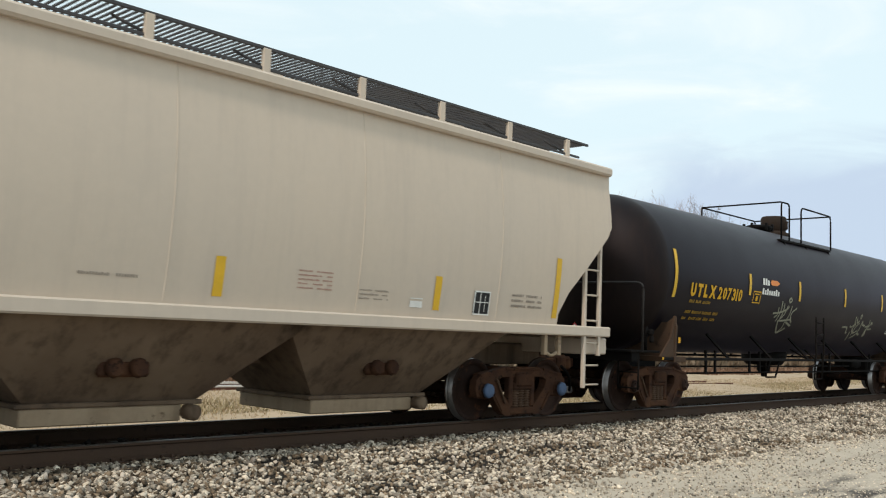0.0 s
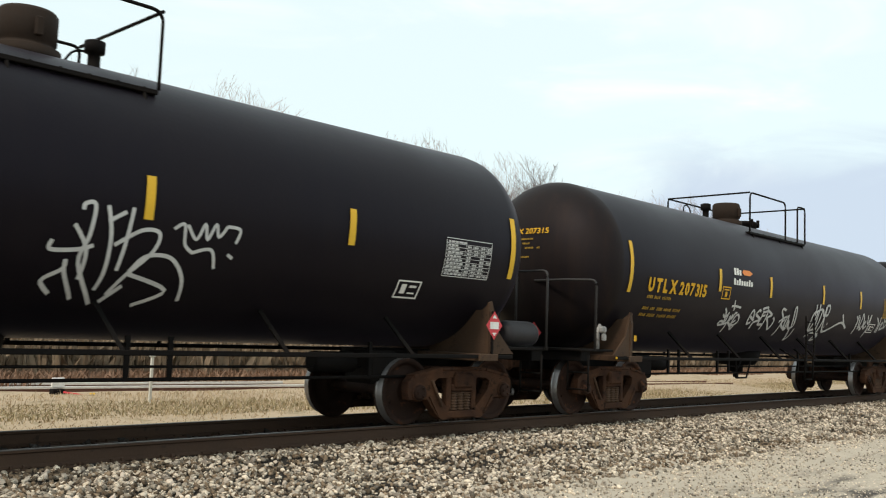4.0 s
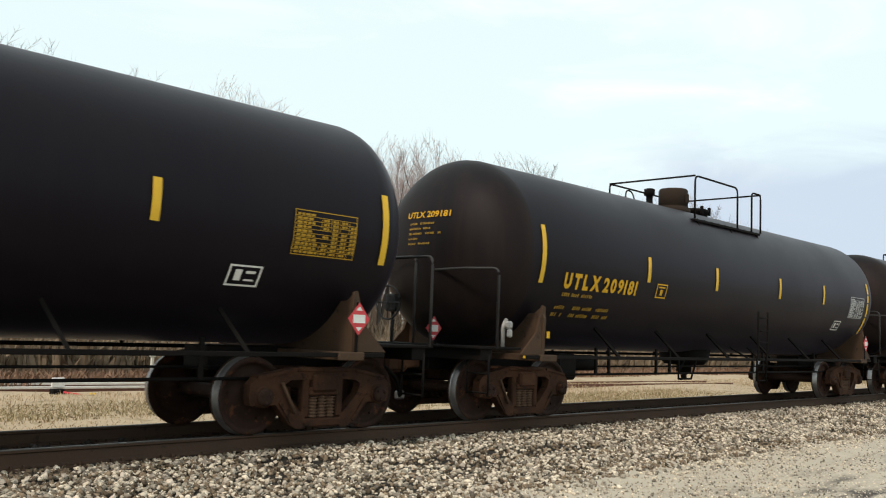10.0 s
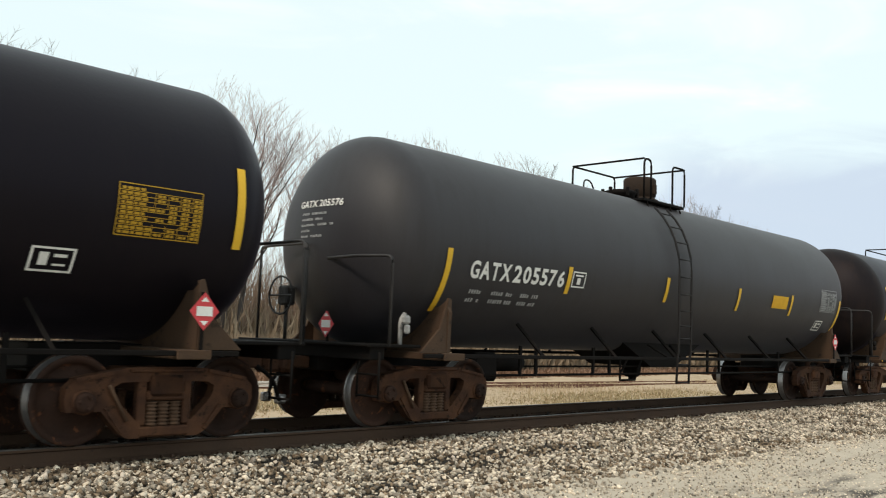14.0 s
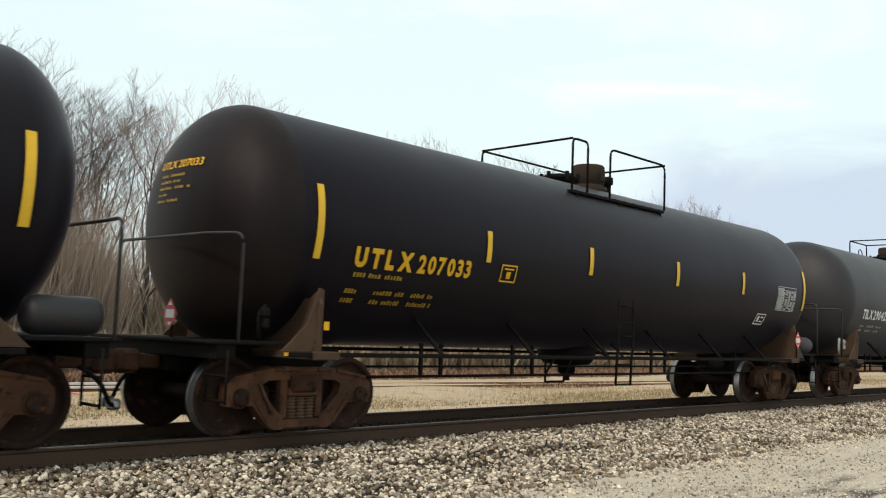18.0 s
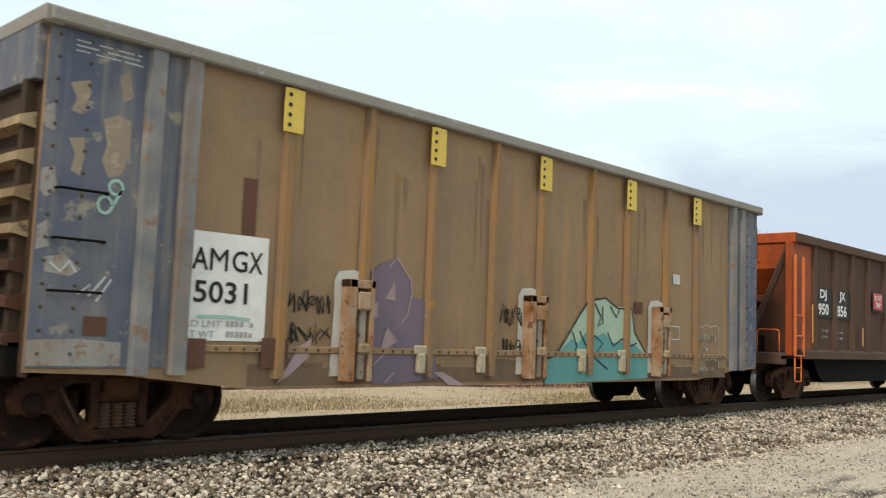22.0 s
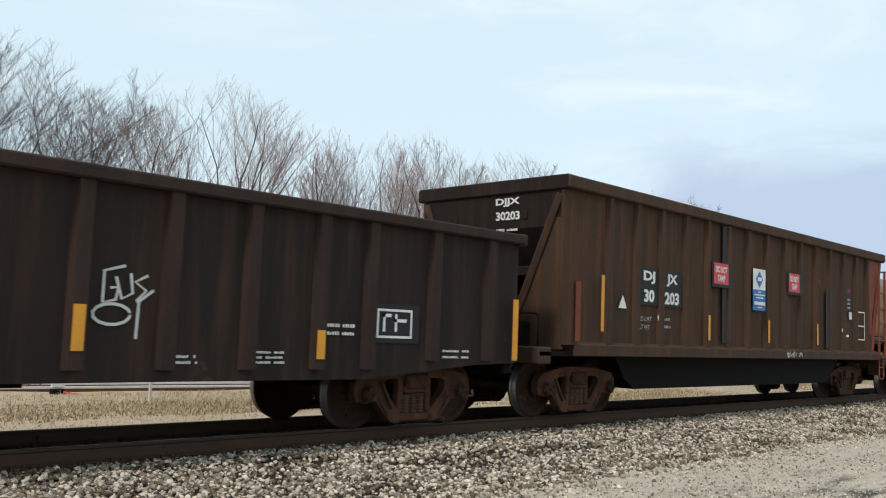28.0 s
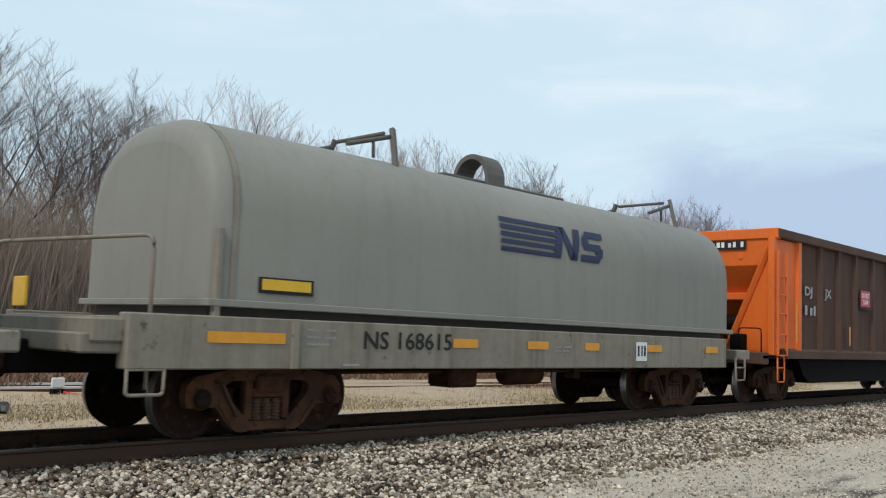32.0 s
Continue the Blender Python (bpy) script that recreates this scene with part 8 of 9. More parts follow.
car = gondola(259.77, 6.33, 7.85, 0.68, 2.66, POSTS, GON_GREY, GON_RIB, GON_GREY, "low dark grey gondola with an owner's board and a tag", chord=GON_RIB, post_w=0.15)
sign(car, "board_top", -0.46, 0.21, 1.82, 2.40, WHITE_PAINT, -1.632, "weathered white board with a blue diamond")
sign(car, "board_foot", -0.46, 0.21, 1.50, 1.82, SKY_BLUE, -1.632)
Marks(on_flat(-1.64)).poly([(-0.38, 2.12), (-0.12, 1.88), (0.14, 2.12), (-0.12, 2.37)]).put("board_diamond", BLUE_PAINT, car)
Marks(on_flat(-1.645)).quad(-0.32, 0.08, 2.05, 2.18).quad(-0.3, 0.05, 1.70, 1.73).quad(-0.4, 0.15, 1.62, 1.66).quad(-0.33, 0.08, 1.55, 1.58).put("board_bars", WHITE_PAINT, car)
for x, z0, z1 in ((-1.55, 0.98, 1.41), (1.37, 0.98, 1.41), (4.21, 0.92, 1.25), (7.70, 0.92, 1.78), (-7.7, 0.92, 1.78), (-4.3, 0.98, 1.41)):
    Marks(on_flat(-1.64)).quad(x - 0.06, x + 0.06, z0, z1).put("reflector_stripe", ORANGE_SHEET, car, "yellow reflective stripe")
Marks(on_flat(-1.56)).stroke([(1.83, 1.8), (1.62, 1.74), (1.62, 1.44), (1.75, 1.47), (1.77, 1.59), (1.69, 1.58)], 0.03).stroke([(1.74, 1.69), (1.81, 1.48), (1.92, 1.54), (1.89, 1.73)], 0.03).stroke([(2.07, 1.72), (1.94, 1.65), (2.06, 1.57), (1.96, 1.46)], 0.03).stroke([(2.14, 1.58), (1.99, 1.46), (1.98, 1.1)], 0.03).stroke([(1.72 + 0.19 * math.cos(t * 0.5), 1.33 + 0.1 * math.sin(t * 0.5)) for t in range(14)], 0.03).put("graffiti", SPRAY_WHITE, car, "white sprayed tag")
sign(car, "stencil_ground", 5.0, 5.85, 1.12, 1.6, BLACK_PAINT, -1.556)
Marks(on_flat(-1.565)).outline(5.12, 5.72, 1.18, 1.54, 0.03).quad(5.22, 5.26, 1.26, 1.48).quad(5.22, 5.36, 1.44, 1.48).quad(5.42, 5.46, 1.26, 1.48).quad(5.42, 5.62, 1.38, 1.42).put("stencil_plate", WHITE_PAINT, car)
Marks(on_flat(-1.565)).lines(-0.9, -0.55, 1.03, 1, 0.04, 0.03, 3).lines(4.35, 4.75, 1.33, 2, 0.04, 0.05, 4).lines(3.3, 3.75, 1.0, 3, 0.025, 0.03, 5).lines(6.3, 6.8, 1.05, 2, 0.03, 0.05, 6).lines(2.4, 2.65, 0.95, 2, 0.03, 0.03, 8).put("small_print", WHITE_PAINT, car)
Marks(on_flat(-1.565)).text("DJJX", -6.7, 1.95, 0.2, 0.55, 0.02).lines(-6.7, -6.2, 1.85, 1, 0.18, 0.04, 2).scribble(-7.6, -7.25, 1.3, 1.8, 81, 0.03, 3).put("reporting_mark", SPRAY_WHITE, car)
part("brake_cylinder", Shape().lathe([(-0.4, 0.08), (-0.36, 0.16), (0.36, 0.16), (0.4, 0.08)], "x", (-1.6, -0.9, 0.62), 12).lathe([(-0.3, 0.1), (-0.26, 0.14), (0.26, 0.14), (0.3, 0.1)], "x", (-0.3, -0.9, 0.62), 12).tube([(-3.5, -0.9, 0.62), (1.2, -0.9, 0.62)], 0.025, 6).box(-3.3, -2.8, -1.0, -0.6, 0.56, 0.75, 0.02), FRAME_BLACK, car)


# ---- coil cars ----
HOOD_BROWN = surface("hood_brown", (0.205, 0.163, 0.136), (0.235, 0.172, 0.134), (0.135, 0.085, 0.064), rough=0.8, big=0.5, fine=12, streak=0.4, bump=0.08, spot_at=0.66)
HOOD_TAN = surface("hood_tan", (0.215, 0.155, 0.098), (0.18, 0.148, 0.115), (0.13, 0.08, 0.045), rough=0.8, big=0.8, fine=12, streak=0.35, bump=0.08, spot_at=0.66)
HOOD_GREY = surface("hood_grey", (0.245, 0.235, 0.205), (0.20, 0.195, 0.175), (0.14, 0.115, 0.085), rough=0.6, big=0.5, fine=12, streak=0.2, bump=0.03, spot_at=0.76, grain=0.08)
SILL_GREY = surface("coil_sill_grey", (0.25, 0.222, 0.178), (0.155, 0.125, 0.092), (0.07, 0.043, 0.028), rough=0.75, big=1.4, fine=14, streak=0.4, bump=0.08, spot_at=0.60)
CHALK = surface("chalky_spray", (0.36, 0.345, 0.325), (0.25, 0.23, 0.205), rough=0.8, big=4, fine=30, bump=0.0)
HOOD_STRAP = surface("hood_strap", (0.34, 0.285, 0.215), (0.22, 0.165, 0.115), rough=0.8, big=3, fine=20, bump=0.0)
WORN_BLACK = surface("worn_black", (0.05, 0.045, 0.042), (0.09, 0.075, 0.06), rough=0.7, big=4, fine=20, bump=0.0)
STEEL_GREY = surface("steel_grey", (0.12, 0.112, 0.10), (0.075, 0.066, 0.058), rough=0.65, metal=0.1, big=3, fine=20, bump=0.1)


def hood_outline(w, z0, zs, zt):
    """Cross-section of a hood: upright sides, then a round top."""
    pts = [(-w, z0), (-w, zs)]
    for i in range(1, 18):
        a = math.pi * i / 18
        pts.append((-w * math.copysign(abs(math.cos(a)) ** 0.8, math.cos(a)), zs + (zt - zs) * math.sin(a) ** 0.9))
    return pts + [(w, zs), (w, z0)]


def on_hood(w, zs, zt, off=0.012):
    def lay(x, z):
        if z <= zs:
            return (x, -w - off, z)
        q = min((z - zs) / (zt - zs), 0.995) ** (1 / 0.9)
        return (x, -(w + off) * (1 - q * q) ** 0.4 - 0.004, z + off * 0.5)
    return lay


def coil_car(x0, half, a, b, w, z0, zs, zt, hood, end_mat, sill_z, label, lift, cap=0.5, lug=(0.40, 0.58)):
    car = rail_car("coil_car", x0, label, "coil car", "coil cars of the train")
    ol = hood_outline(w, z0, zs, zt)
    s = Shape()
    xs = [(a, 0.86), (a + 0.03, 0.93), (a + 0.10, 0.975), (a + 0.22, 1.0), (b - 0.22, 1.0), (b - 0.10, 0.975), (b - 0.03, 0.93), (b, 0.86)] if cap else [(a, 1.0), (b, 1.0)]
    vs, fs, n = [], [], len(ol)
    for x, k in xs:
        vs += [(x, y * k, z0 + (z - z0) * k) for y, z in ol]
    for i in range(len(xs) - 1):
        fs += [(i * n + j, i * n + j + 1, (i + 1) * n + j + 1, (i + 1) * n + j) for j in range(n - 1)]
    fs += [tuple(range(n)), tuple(range((len(xs) - 1) * n, len(xs) * n))]
    s.add(vs, fs, True)
    s.s[-1] = s.s[-2] = False
    me = s.mesh("hood", hood)
    me.materials.append(end_mat)
    for p in me.polygons:
        if abs(p.normal.x) > 0.9:
            p.material_index = 1
    part("hood", me, None, car)
    part("hood_rim", Shape().box(a - 0.02, b + 0.02, -w - 0.05, w + 0.05, z0 - 0.06, z0 + 0.02, 0.01), hood, car)
    for g in (-1, 1):
        y0, y1 = sorted((g * 1.32, g * 1.52))
        part("side_sill", Shape().box(-6.68, 5.95 if half > 5 else 5.82, y0, y1, sill_z[0], sill_z[1], 0.015), SILL_GREY, car)
    part("centre_sill", Shape().box(-7.3, 7.0, -0.25, 0.25, 0.70, 1.05, 0.02), FRAME_BLACK, car)
    part("deck", Shape().box(-6.7, 6.2, -1.32, 1.32, sill_z[1] - 0.10, sill_z[1] - 0.04, 0.01), SILL_GREY, car)
    # added dark filler block that closes the gap below the hood rim
    part("cradle", Shape().box(a + 0.1, b - 0.1, -1.30, 1.30, sill_z[1] - 0.04, z0 + 0.02, 0.01), WORN_BLACK, car)
    for k in (-1, 1):
        part("end_sill", Shape().box(min(k * 6.5, k * 7.1), max(k * 6.5, k * 7.1), -1.4, 1.4, 0.95, 1.15, 0.02), SILL_GREY, car)
        part("step", rod(rod(Shape(), [(k * 6.25, -1.5, 1.0), (k * 6.25, -1.5, 0.55), (k * 6.65, -1.5, 0.55), (k * 6.65, -1.5, 1.0)], 0.02, 0.05), [(k * 6.25, -1.5, 0.8), (k * 6.65, -1.5, 0.8)], 0.018), SILL_GREY, car)
    running_gear(car, x0, half, 7.45)
    part("brake_gear", Shape().lathe([(-0.45, 0.08), (-0.4, 0.17), (0.4, 0.17), (0.45, 0.08)], "x", (0.3, -0.8, 0.68), 12).tube([(-4.0, -0.8, 0.72), (3.8, -0.8, 0.72)], 0.025, 6).box(-1.5, -0.9, -1.0, -0.5, 0.5, 0.86, 0.05).box(1.6, 1.8, -0.9, -0.7, 0.6, 0.9, 0.02), TRUCK_RUST, car)
    # lifting bars over the hood
    for x in lift:
        s = Shape()
        for g in (-1, 1):
            s.tube([(x + 0.24, g * 0.98, zt - 0.57), (x + 0.42, g * 0.62, zt + 0.42)], 0.05, 4)
            s.tube([(x - 0.42, g * 0.66, zt + 0.06), (x + 0.38, g * 0.64, zt + 0.30)], 0.035, 5)
            s.tube([(x + 0.05, g * 0.66, zt - 0.05), (x + 0.05, g * 0.65, zt + 0.20)], 0.025, 5)
        s.tube([(x + 0.36, -0.52, zt + 0.36), (x + 0.36, 0.52, zt + 0.36)], 0.03, 6)
        part("lifting_bar", s, STEEL_GREY, car, "grey steel lifting bar")
    s = Shape().box(-1.1, 2.0, -0.32, 0.32, zt - 0.03, zt + 0.06, 0.015)
    part("top_plate", s, STEEL_GREY, car)
    if lug[0] > 0.5:
        arch = [(lug[0] * math.cos(math.pi * i / 12), zt + 0.06 + 0.60 * math.sin(math.pi * i / 12)) for i in range(13)]
        inner = [((lug[0] - 0.015) * math.cos(math.pi * i / 12), zt + 0.06 + 0.44 * math.sin(math.pi * i / 12)) for i in range(12, -1, -1)]
    else:
        arch = [(lug[0] * math.cos(math.pi * i / 12), zt - 0.05 + lug[1] * math.sin(math.pi * i / 12) ** 0.7) for i in range(13)]
        inner = [((lug[0] - 0.07) * math.cos(math.pi * i / 12), zt - 0.05 + (lug[1] - 0.08) * math.sin(math.pi * i / 12) ** 0.7) for i in range(12, -1, -1)]
    for x in (-0.15,):
        s = Shape()
        n = 13
        vs = [(xx, y, z) for xx in (x, x + 0.42) for y, z in arch + inner]
        fs = []
        for i in range(2 * n - 1):
            fs.append((i, i + 1, 2 * n + i + 1, 2 * n + i))
        for i in range(n - 1):
            fs += [(i, i + 1, 2 * n - 2 - i, 2 * n - 1 - i), (2 * n + i, 2 * n + i + 1, 4 * n - 2 - i, 4 * n - 1 - i)]
        s.add(vs, fs)
        if lug[0] > 0.5:
            s.box(x + 0.06, x + 0.28, -0.07, 0.07, zt - 0.05, zt + lug[1] - 0.1, 0.01)
        part("lifting_lug", s, WORN_BLACK if lug[0] > 0.5 else STEEL_GREY, car, "arched steel lifting lug")
    return car


car = coil_car(291.32, 5.08, -6.35, 6.1, 1.4, 1.62, 2.28, 3.42, HOOD_BROWN, HOOD_TAN, (1.16, 1.55), "brown-hooded coil car covered in white and blue graffiti", (-3.0, 4.6), lug=(0.62, 0.66))
part("lower_beam", Shape().box(-6.5, 5.9, -1.36, -1.24, 0.86, 1.16, 0.015), SILL_GREY, car)
for i in range(10):
    x = -4.9 + i * 1.12
    part("gusset", Shape().prism([(x, 1.15), (x + 0.3, 1.15), (x + 0.22, 0.92), (x + 0.08, 0.92)], "y", -1.48, -1.36), WORN_BLACK if i % 2 else SILL_GREY, car)
lay = on_hood(1.4, 2.28, 3.42)
part("hood_seam", Shape().tube([(-6.3, -1.415, 2.41), (6.05, -1.415, 2.41)], 0.016, 5), SILL_GREY, car)
for x in (-6.1, -5.05, -3.45, -2.25, -1.45, -0.63, 0.22, 1.08, 1.95, 3.07, 4.2, 5.3):
    part("hood_strap", Shape().box(x - 0.025, x + 0.025, -1.425, -1.40, 1.65, 2.40, 0.004), HOOD_STRAP, car)
    Marks(lay).quad(x - 0.02, x + 0.02, 2.40, 2.95, 1, 8).put("hood_band", HOOD_STRAP, car)
for x in (-6.43, 5.62):
    sign(car, "yellow_panel", x - 0.2, x + 0.2, 1.25, 1.46, YELLOW, -1.525, "orange-yellow reflective panel")
for x in (-2.3, -1.13, 0.64, 2.4, -5.0):
    sign(car, "reflector_panel", x - 0.24, x + 0.24, 1.0, 1.10, YELLOW, -1.37, "yellow reflective panel")
Marks(on_flat(-1.525)).text("NS 167082", -5.30, 1.245, 0.235, 1.92, 0.01).put("reporting_mark", WORN_BLACK, car, "black stencilled car number")
Marks(on_flat(-1.525)).lines(-2.9, -1.7, 1.46, 2, 0.03, 0.05, 3).lines(0.5, 1.6, 1.36, 1, 0.03, 0.03, 4).poly([(-0.62, 1.36), (-0.52, 1.36), (-0.57, 1.45)]).put("small_print", WORN_BLACK, car)
sign(car, "stencil_ground", 3.7, 4.2, 1.22, 1.52, BLACK_PAINT, -1.526)
Marks(on_flat(-1.532)).outline(3.7, 4.2, 1.22, 1.52, 0.02).quad(3.78, 3.9, 1.38, 1.46).quad(3.98, 4.12, 1.38, 1.46).quad(3.74, 4.16, 1.28, 1.31).put("stencil_plate", WHITE_PAINT, car)
for i in range(5):
    Marks(lay).quad(-5.0, -3.9, 1.66 + i * 0.088, 1.71 + i * 0.088, 8).put("faded_stripe", WORN_BLACK, car)
Marks(lay).poly([(-3.55 + 0.45 * math.cos(t * 0.524), 1.87 + 0.21 * math.sin(t * 0.524)) for t in range(12)]).put("faded_block", WORN_BLACK, car)
over = on_hood(1.4, 2.28, 3.42, 0.024)
hand_tag(car, "dense white sprayed tag with runs", (((-5.72, 2.14), (-5.64, 1.87), (-5.56, 1.62)), ((-5.58, 2.15), (-5.38, 1.64)), ((-5.64, 1.87), (-5.4, 1.94)), ((-5.45, 2.16), (-5.3, 1.84), (-5.25, 1.63)), ((-5.33, 2.17), (-5.14, 1.9), (-5.17, 1.68)), ((-5.17, 2.18), (-5.05, 2.02)), ((-5.1, 1.91), (-5.04, 1.66), (-4.73, 1.67)), ((-4.96, 1.8), (-4.78, 1.78), (-4.91, 1.66))), 0.062, SPRAY_WHITE, over)
hand_tag(car, "dense white sprayed tag with runs", (((-4.15, 2.13), (-4.25, 1.99), (-4.06, 1.91), (-4.22, 1.69)), ((-4.03, 2.09), (-3.93, 1.65)), ((-3.85, 2.09), (-3.73, 1.64)), ((-3.7, 2.08), (-3.61, 1.64)), ((-4.25, 1.9), (-3.38, 1.89)), ((-4.17, 1.7), (-3.38, 1.79)), ((-3.54, 2.06), (-3.48, 1.65))), 0.062, SPRAY_WHITE, over)
hand_tag(car, "white sprayed letters on the hood", (((-4.77, 2.85), (-4.78, 2.61), (-4.63, 2.42), (-4.48, 2.67), (-4.56, 2.87), (-4.77, 2.85)), ((-4.44, 2.89), (-4.46, 2.59), (-4.42, 2.42)), ((-4.25, 2.9), (-4.31, 2.63), (-4.2, 2.43)), ((-4.31, 2.9), (-4.1, 2.86), (-4.31, 2.63)), ((-4.16, 2.76), (-4.1, 2.47)), ((-4.33, 2.54), (-3.81, 2.57))), 0.066, SPRAY_WHITE, over)
hand_tag(car, "white sprayed letters on the hood", (((-3.27, 2.81), (-3.25, 2.64), (-3.04, 2.62), (-2.91, 2.8), (-3.09, 2.84), (-3.27, 2.81)), ((-2.93, 2.76), (-2.89, 2.57), (-2.69, 2.79)), ((-2.63, 2.79), (-2.61, 2.6)), ((-2.67, 2.72), (-2.29, 2.69)), ((-2.39, 2.72), (-2.39, 2.58), (-2.04, 2.55))), 0.050, SPRAY_WHITE, over)
hand_tag(car, "white sprayed letters on the hood", (((-1.6, 2.94), (-1.65, 2.65), (-1.52, 2.42)), ((-1.41, 2.91), (-1.43, 2.56), (-1.32, 2.46)), ((-1.22, 2.91), (-1.2, 2.48)), ((-0.98, 2.88), (-1.07, 2.45)), ((-0.77, 2.83), (-0.88, 2.43)), ((-0.58, 2.81), (-0.67, 2.45)), ((-0.39, 2.79), (-0.4, 2.43)), ((-1.59, 2.91), (-0.55, 2.85), (-0.27, 2.77)), ((-1.66, 2.61), (-0.37, 2.58))), 0.062, SPRAY_WHITE, over)
hand_tag(car, "white sprayed capitals along the hood", (((3.49, 2.02), (3.47, 1.62)), ((3.49, 2.02), (3.65, 2.0), (3.53, 1.83), (3.71, 1.73), (3.49, 1.6)), ((3.76, 1.6), (3.75, 1.98), (3.85, 1.82), (3.96, 1.99), (4.0, 1.67)), ((4.11, 2.0), (4.17, 1.7), (4.38, 1.71)), ((4.56, 1.64), (4.68, 2.04), (4.83, 1.68)), ((4.59, 1.81), (4.82, 1.85)), ((4.92, 2.06), (4.97, 1.65)), ((5.09, 2.1), (4.96, 1.91), (5.15, 1.66)), ((5.23, 2.02), (5.25, 1.67), (5.44, 1.76), (5.43, 1.97), (5.23, 2.02)), ((5.68, 1.87), (5.64, 1.68)), ((5.84, 1.75), (6.05, 1.67))), 0.062, SPRAY_WHITE, over)
hand_tag(car, "small white sprayed letters", (((3.37, 2.68), (3.43, 2.85), (3.76, 2.86), (3.67, 2.75), (3.41, 2.71)), ((3.79, 2.75), (3.94, 2.82), (3.94, 2.71), (3.79, 2.7), (3.79, 2.75)), ((4.08, 2.84), (4.06, 2.7), (4.26, 2.85)), ((4.31, 2.87), (4.22, 2.69), (4.43, 2.77)), ((4.65, 2.91), (4.61, 2.76), (4.87, 2.81))), 0.03, SPRAY_WHITE, over)
hand_tag(car, "long white scrawl along the hood", (((-3.01, 1.81), (-2.85, 1.88), (-2.86, 1.98), (-3.04, 1.9), (-3.01, 1.75), (-2.79, 1.76)), ((-2.71, 1.7), (-2.63, 1.99), (-2.51, 1.8), (-2.38, 2.04), (-2.32, 1.72)), ((-2.18, 1.98), (-2.16, 1.66)), ((-1.94, 2.0), (-2.13, 1.84), (-1.87, 1.67)), ((-1.75, 1.68), (-1.58, 2.02), (-1.44, 1.69)), ((-1.69, 1.81), (-1.44, 1.82)), ((-1.19, 1.97), (-1.32, 1.83), (-1.12, 1.73)), ((-1.01, 2.11), (-0.92, 1.67), (-0.67, 1.68))), 0.036, CHALK, over)
hand_tag(car, "faded grey scrawl", (((-0.54, 1.86), (-0.33, 1.94), (-0.39, 1.76), (-0.54, 1.86)), ((-0.19, 1.88), (-0.05, 1.74), (0.09, 1.93)), ((0.23, 1.93), (0.39, 1.72)), ((0.53, 1.98), (0.61, 1.72), (0.83, 1.96)), ((0.99, 2.01), (1.07, 1.71)), ((1.21, 2.06), (1.46, 1.7))), 0.034, CHALK, over)
hand_tag(car, "faded grey scrawl", (((0.54, 2.03), (0.64, 1.73), (0.54, 1.68)), ((0.76, 1.67), (0.82, 1.92), (0.93, 1.64)), ((0.99, 1.98), (1.04, 1.66)), ((1.22, 1.65), (1.23, 1.91)), ((1.38, 1.96), (1.43, 1.69)), ((1.53, 1.98), (1.58, 1.74)), ((1.64, 1.72), (1.79, 1.85), (1.96, 1.74)), ((1.32, 1.91), (1.76, 1.8))), 0.034, CHALK, over)
hand_tag(car, "yellow sprayed scrawl", (((-6.2, 1.78), (-6.04, 1.8), (-6.18, 1.66), (-5.99, 1.67)), ((-5.95, 1.67), (-5.92, 1.8), (-5.83, 1.67)), ((-5.8, 1.81), (-5.77, 1.66), (-5.67, 1.76))), 0.05, DIM_YELLOW, over)
rd = random.Random(91)
for x0, x1, z0 in ((-5.7, -4.8, 1.85), (-4.2, -3.45, 1.85), (-4.7, -4.0, 2.62), (-1.6, -0.4, 2.62), (3.5, 5.4, 1.8)):
    for i in range(11):
        x = rd.uniform(x0, x1)
        Marks(over).stroke([(x, z0 + rd.uniform(0.0, 0.2)), (x, max(z0 - rd.uniform(0.12, 0.3), 1.65))], 0.02).put("paint_run", SPRAY_WHITE, car)
SLOGAN = [(c, 1.0 + i * 0.46) for i, c in enumerate("PROTECT")] + [(c, 4.32 + i * 0.26) for i, c in enumerate("II")]
for c, x in SLOGAN:
    Marks(on_hood(1.4, 2.28, 3.42, 0.015)).text(c, x, 1.93, 0.28, 0.07 if c == "I" else 0.32, 0.05).put("letter", SKY_BLUE, car, "blue painted letter on the hood")
    Marks(on_hood(1.4, 2.28, 3.42, 0.010)).text(c, x - 0.05, 1.90, 0.28, 0.07 if c == "I" else 0.32, 0.06).put("letter_shadow", NAVY, car)
m = Marks(on_hood(1.4, 2.28, 3.42, 0.008))
m.stroke([(0.55, 1.7), (0.62, 2.22), (1.3, 2.3), (2.4, 2.32), (3.6, 2.34), (4.9, 2.32), (5.3, 2.22)], 0.05)
m.put("graffiti", SCRAP_RED, car, "dull red sprayed outline")
m = Marks(lay)
m.scribble(-6.1, -4.9, 2.5, 2.85, 101, 0.05, 4)
m.put("graffiti", HOOD_RED, car, "faded red smear on the hood")
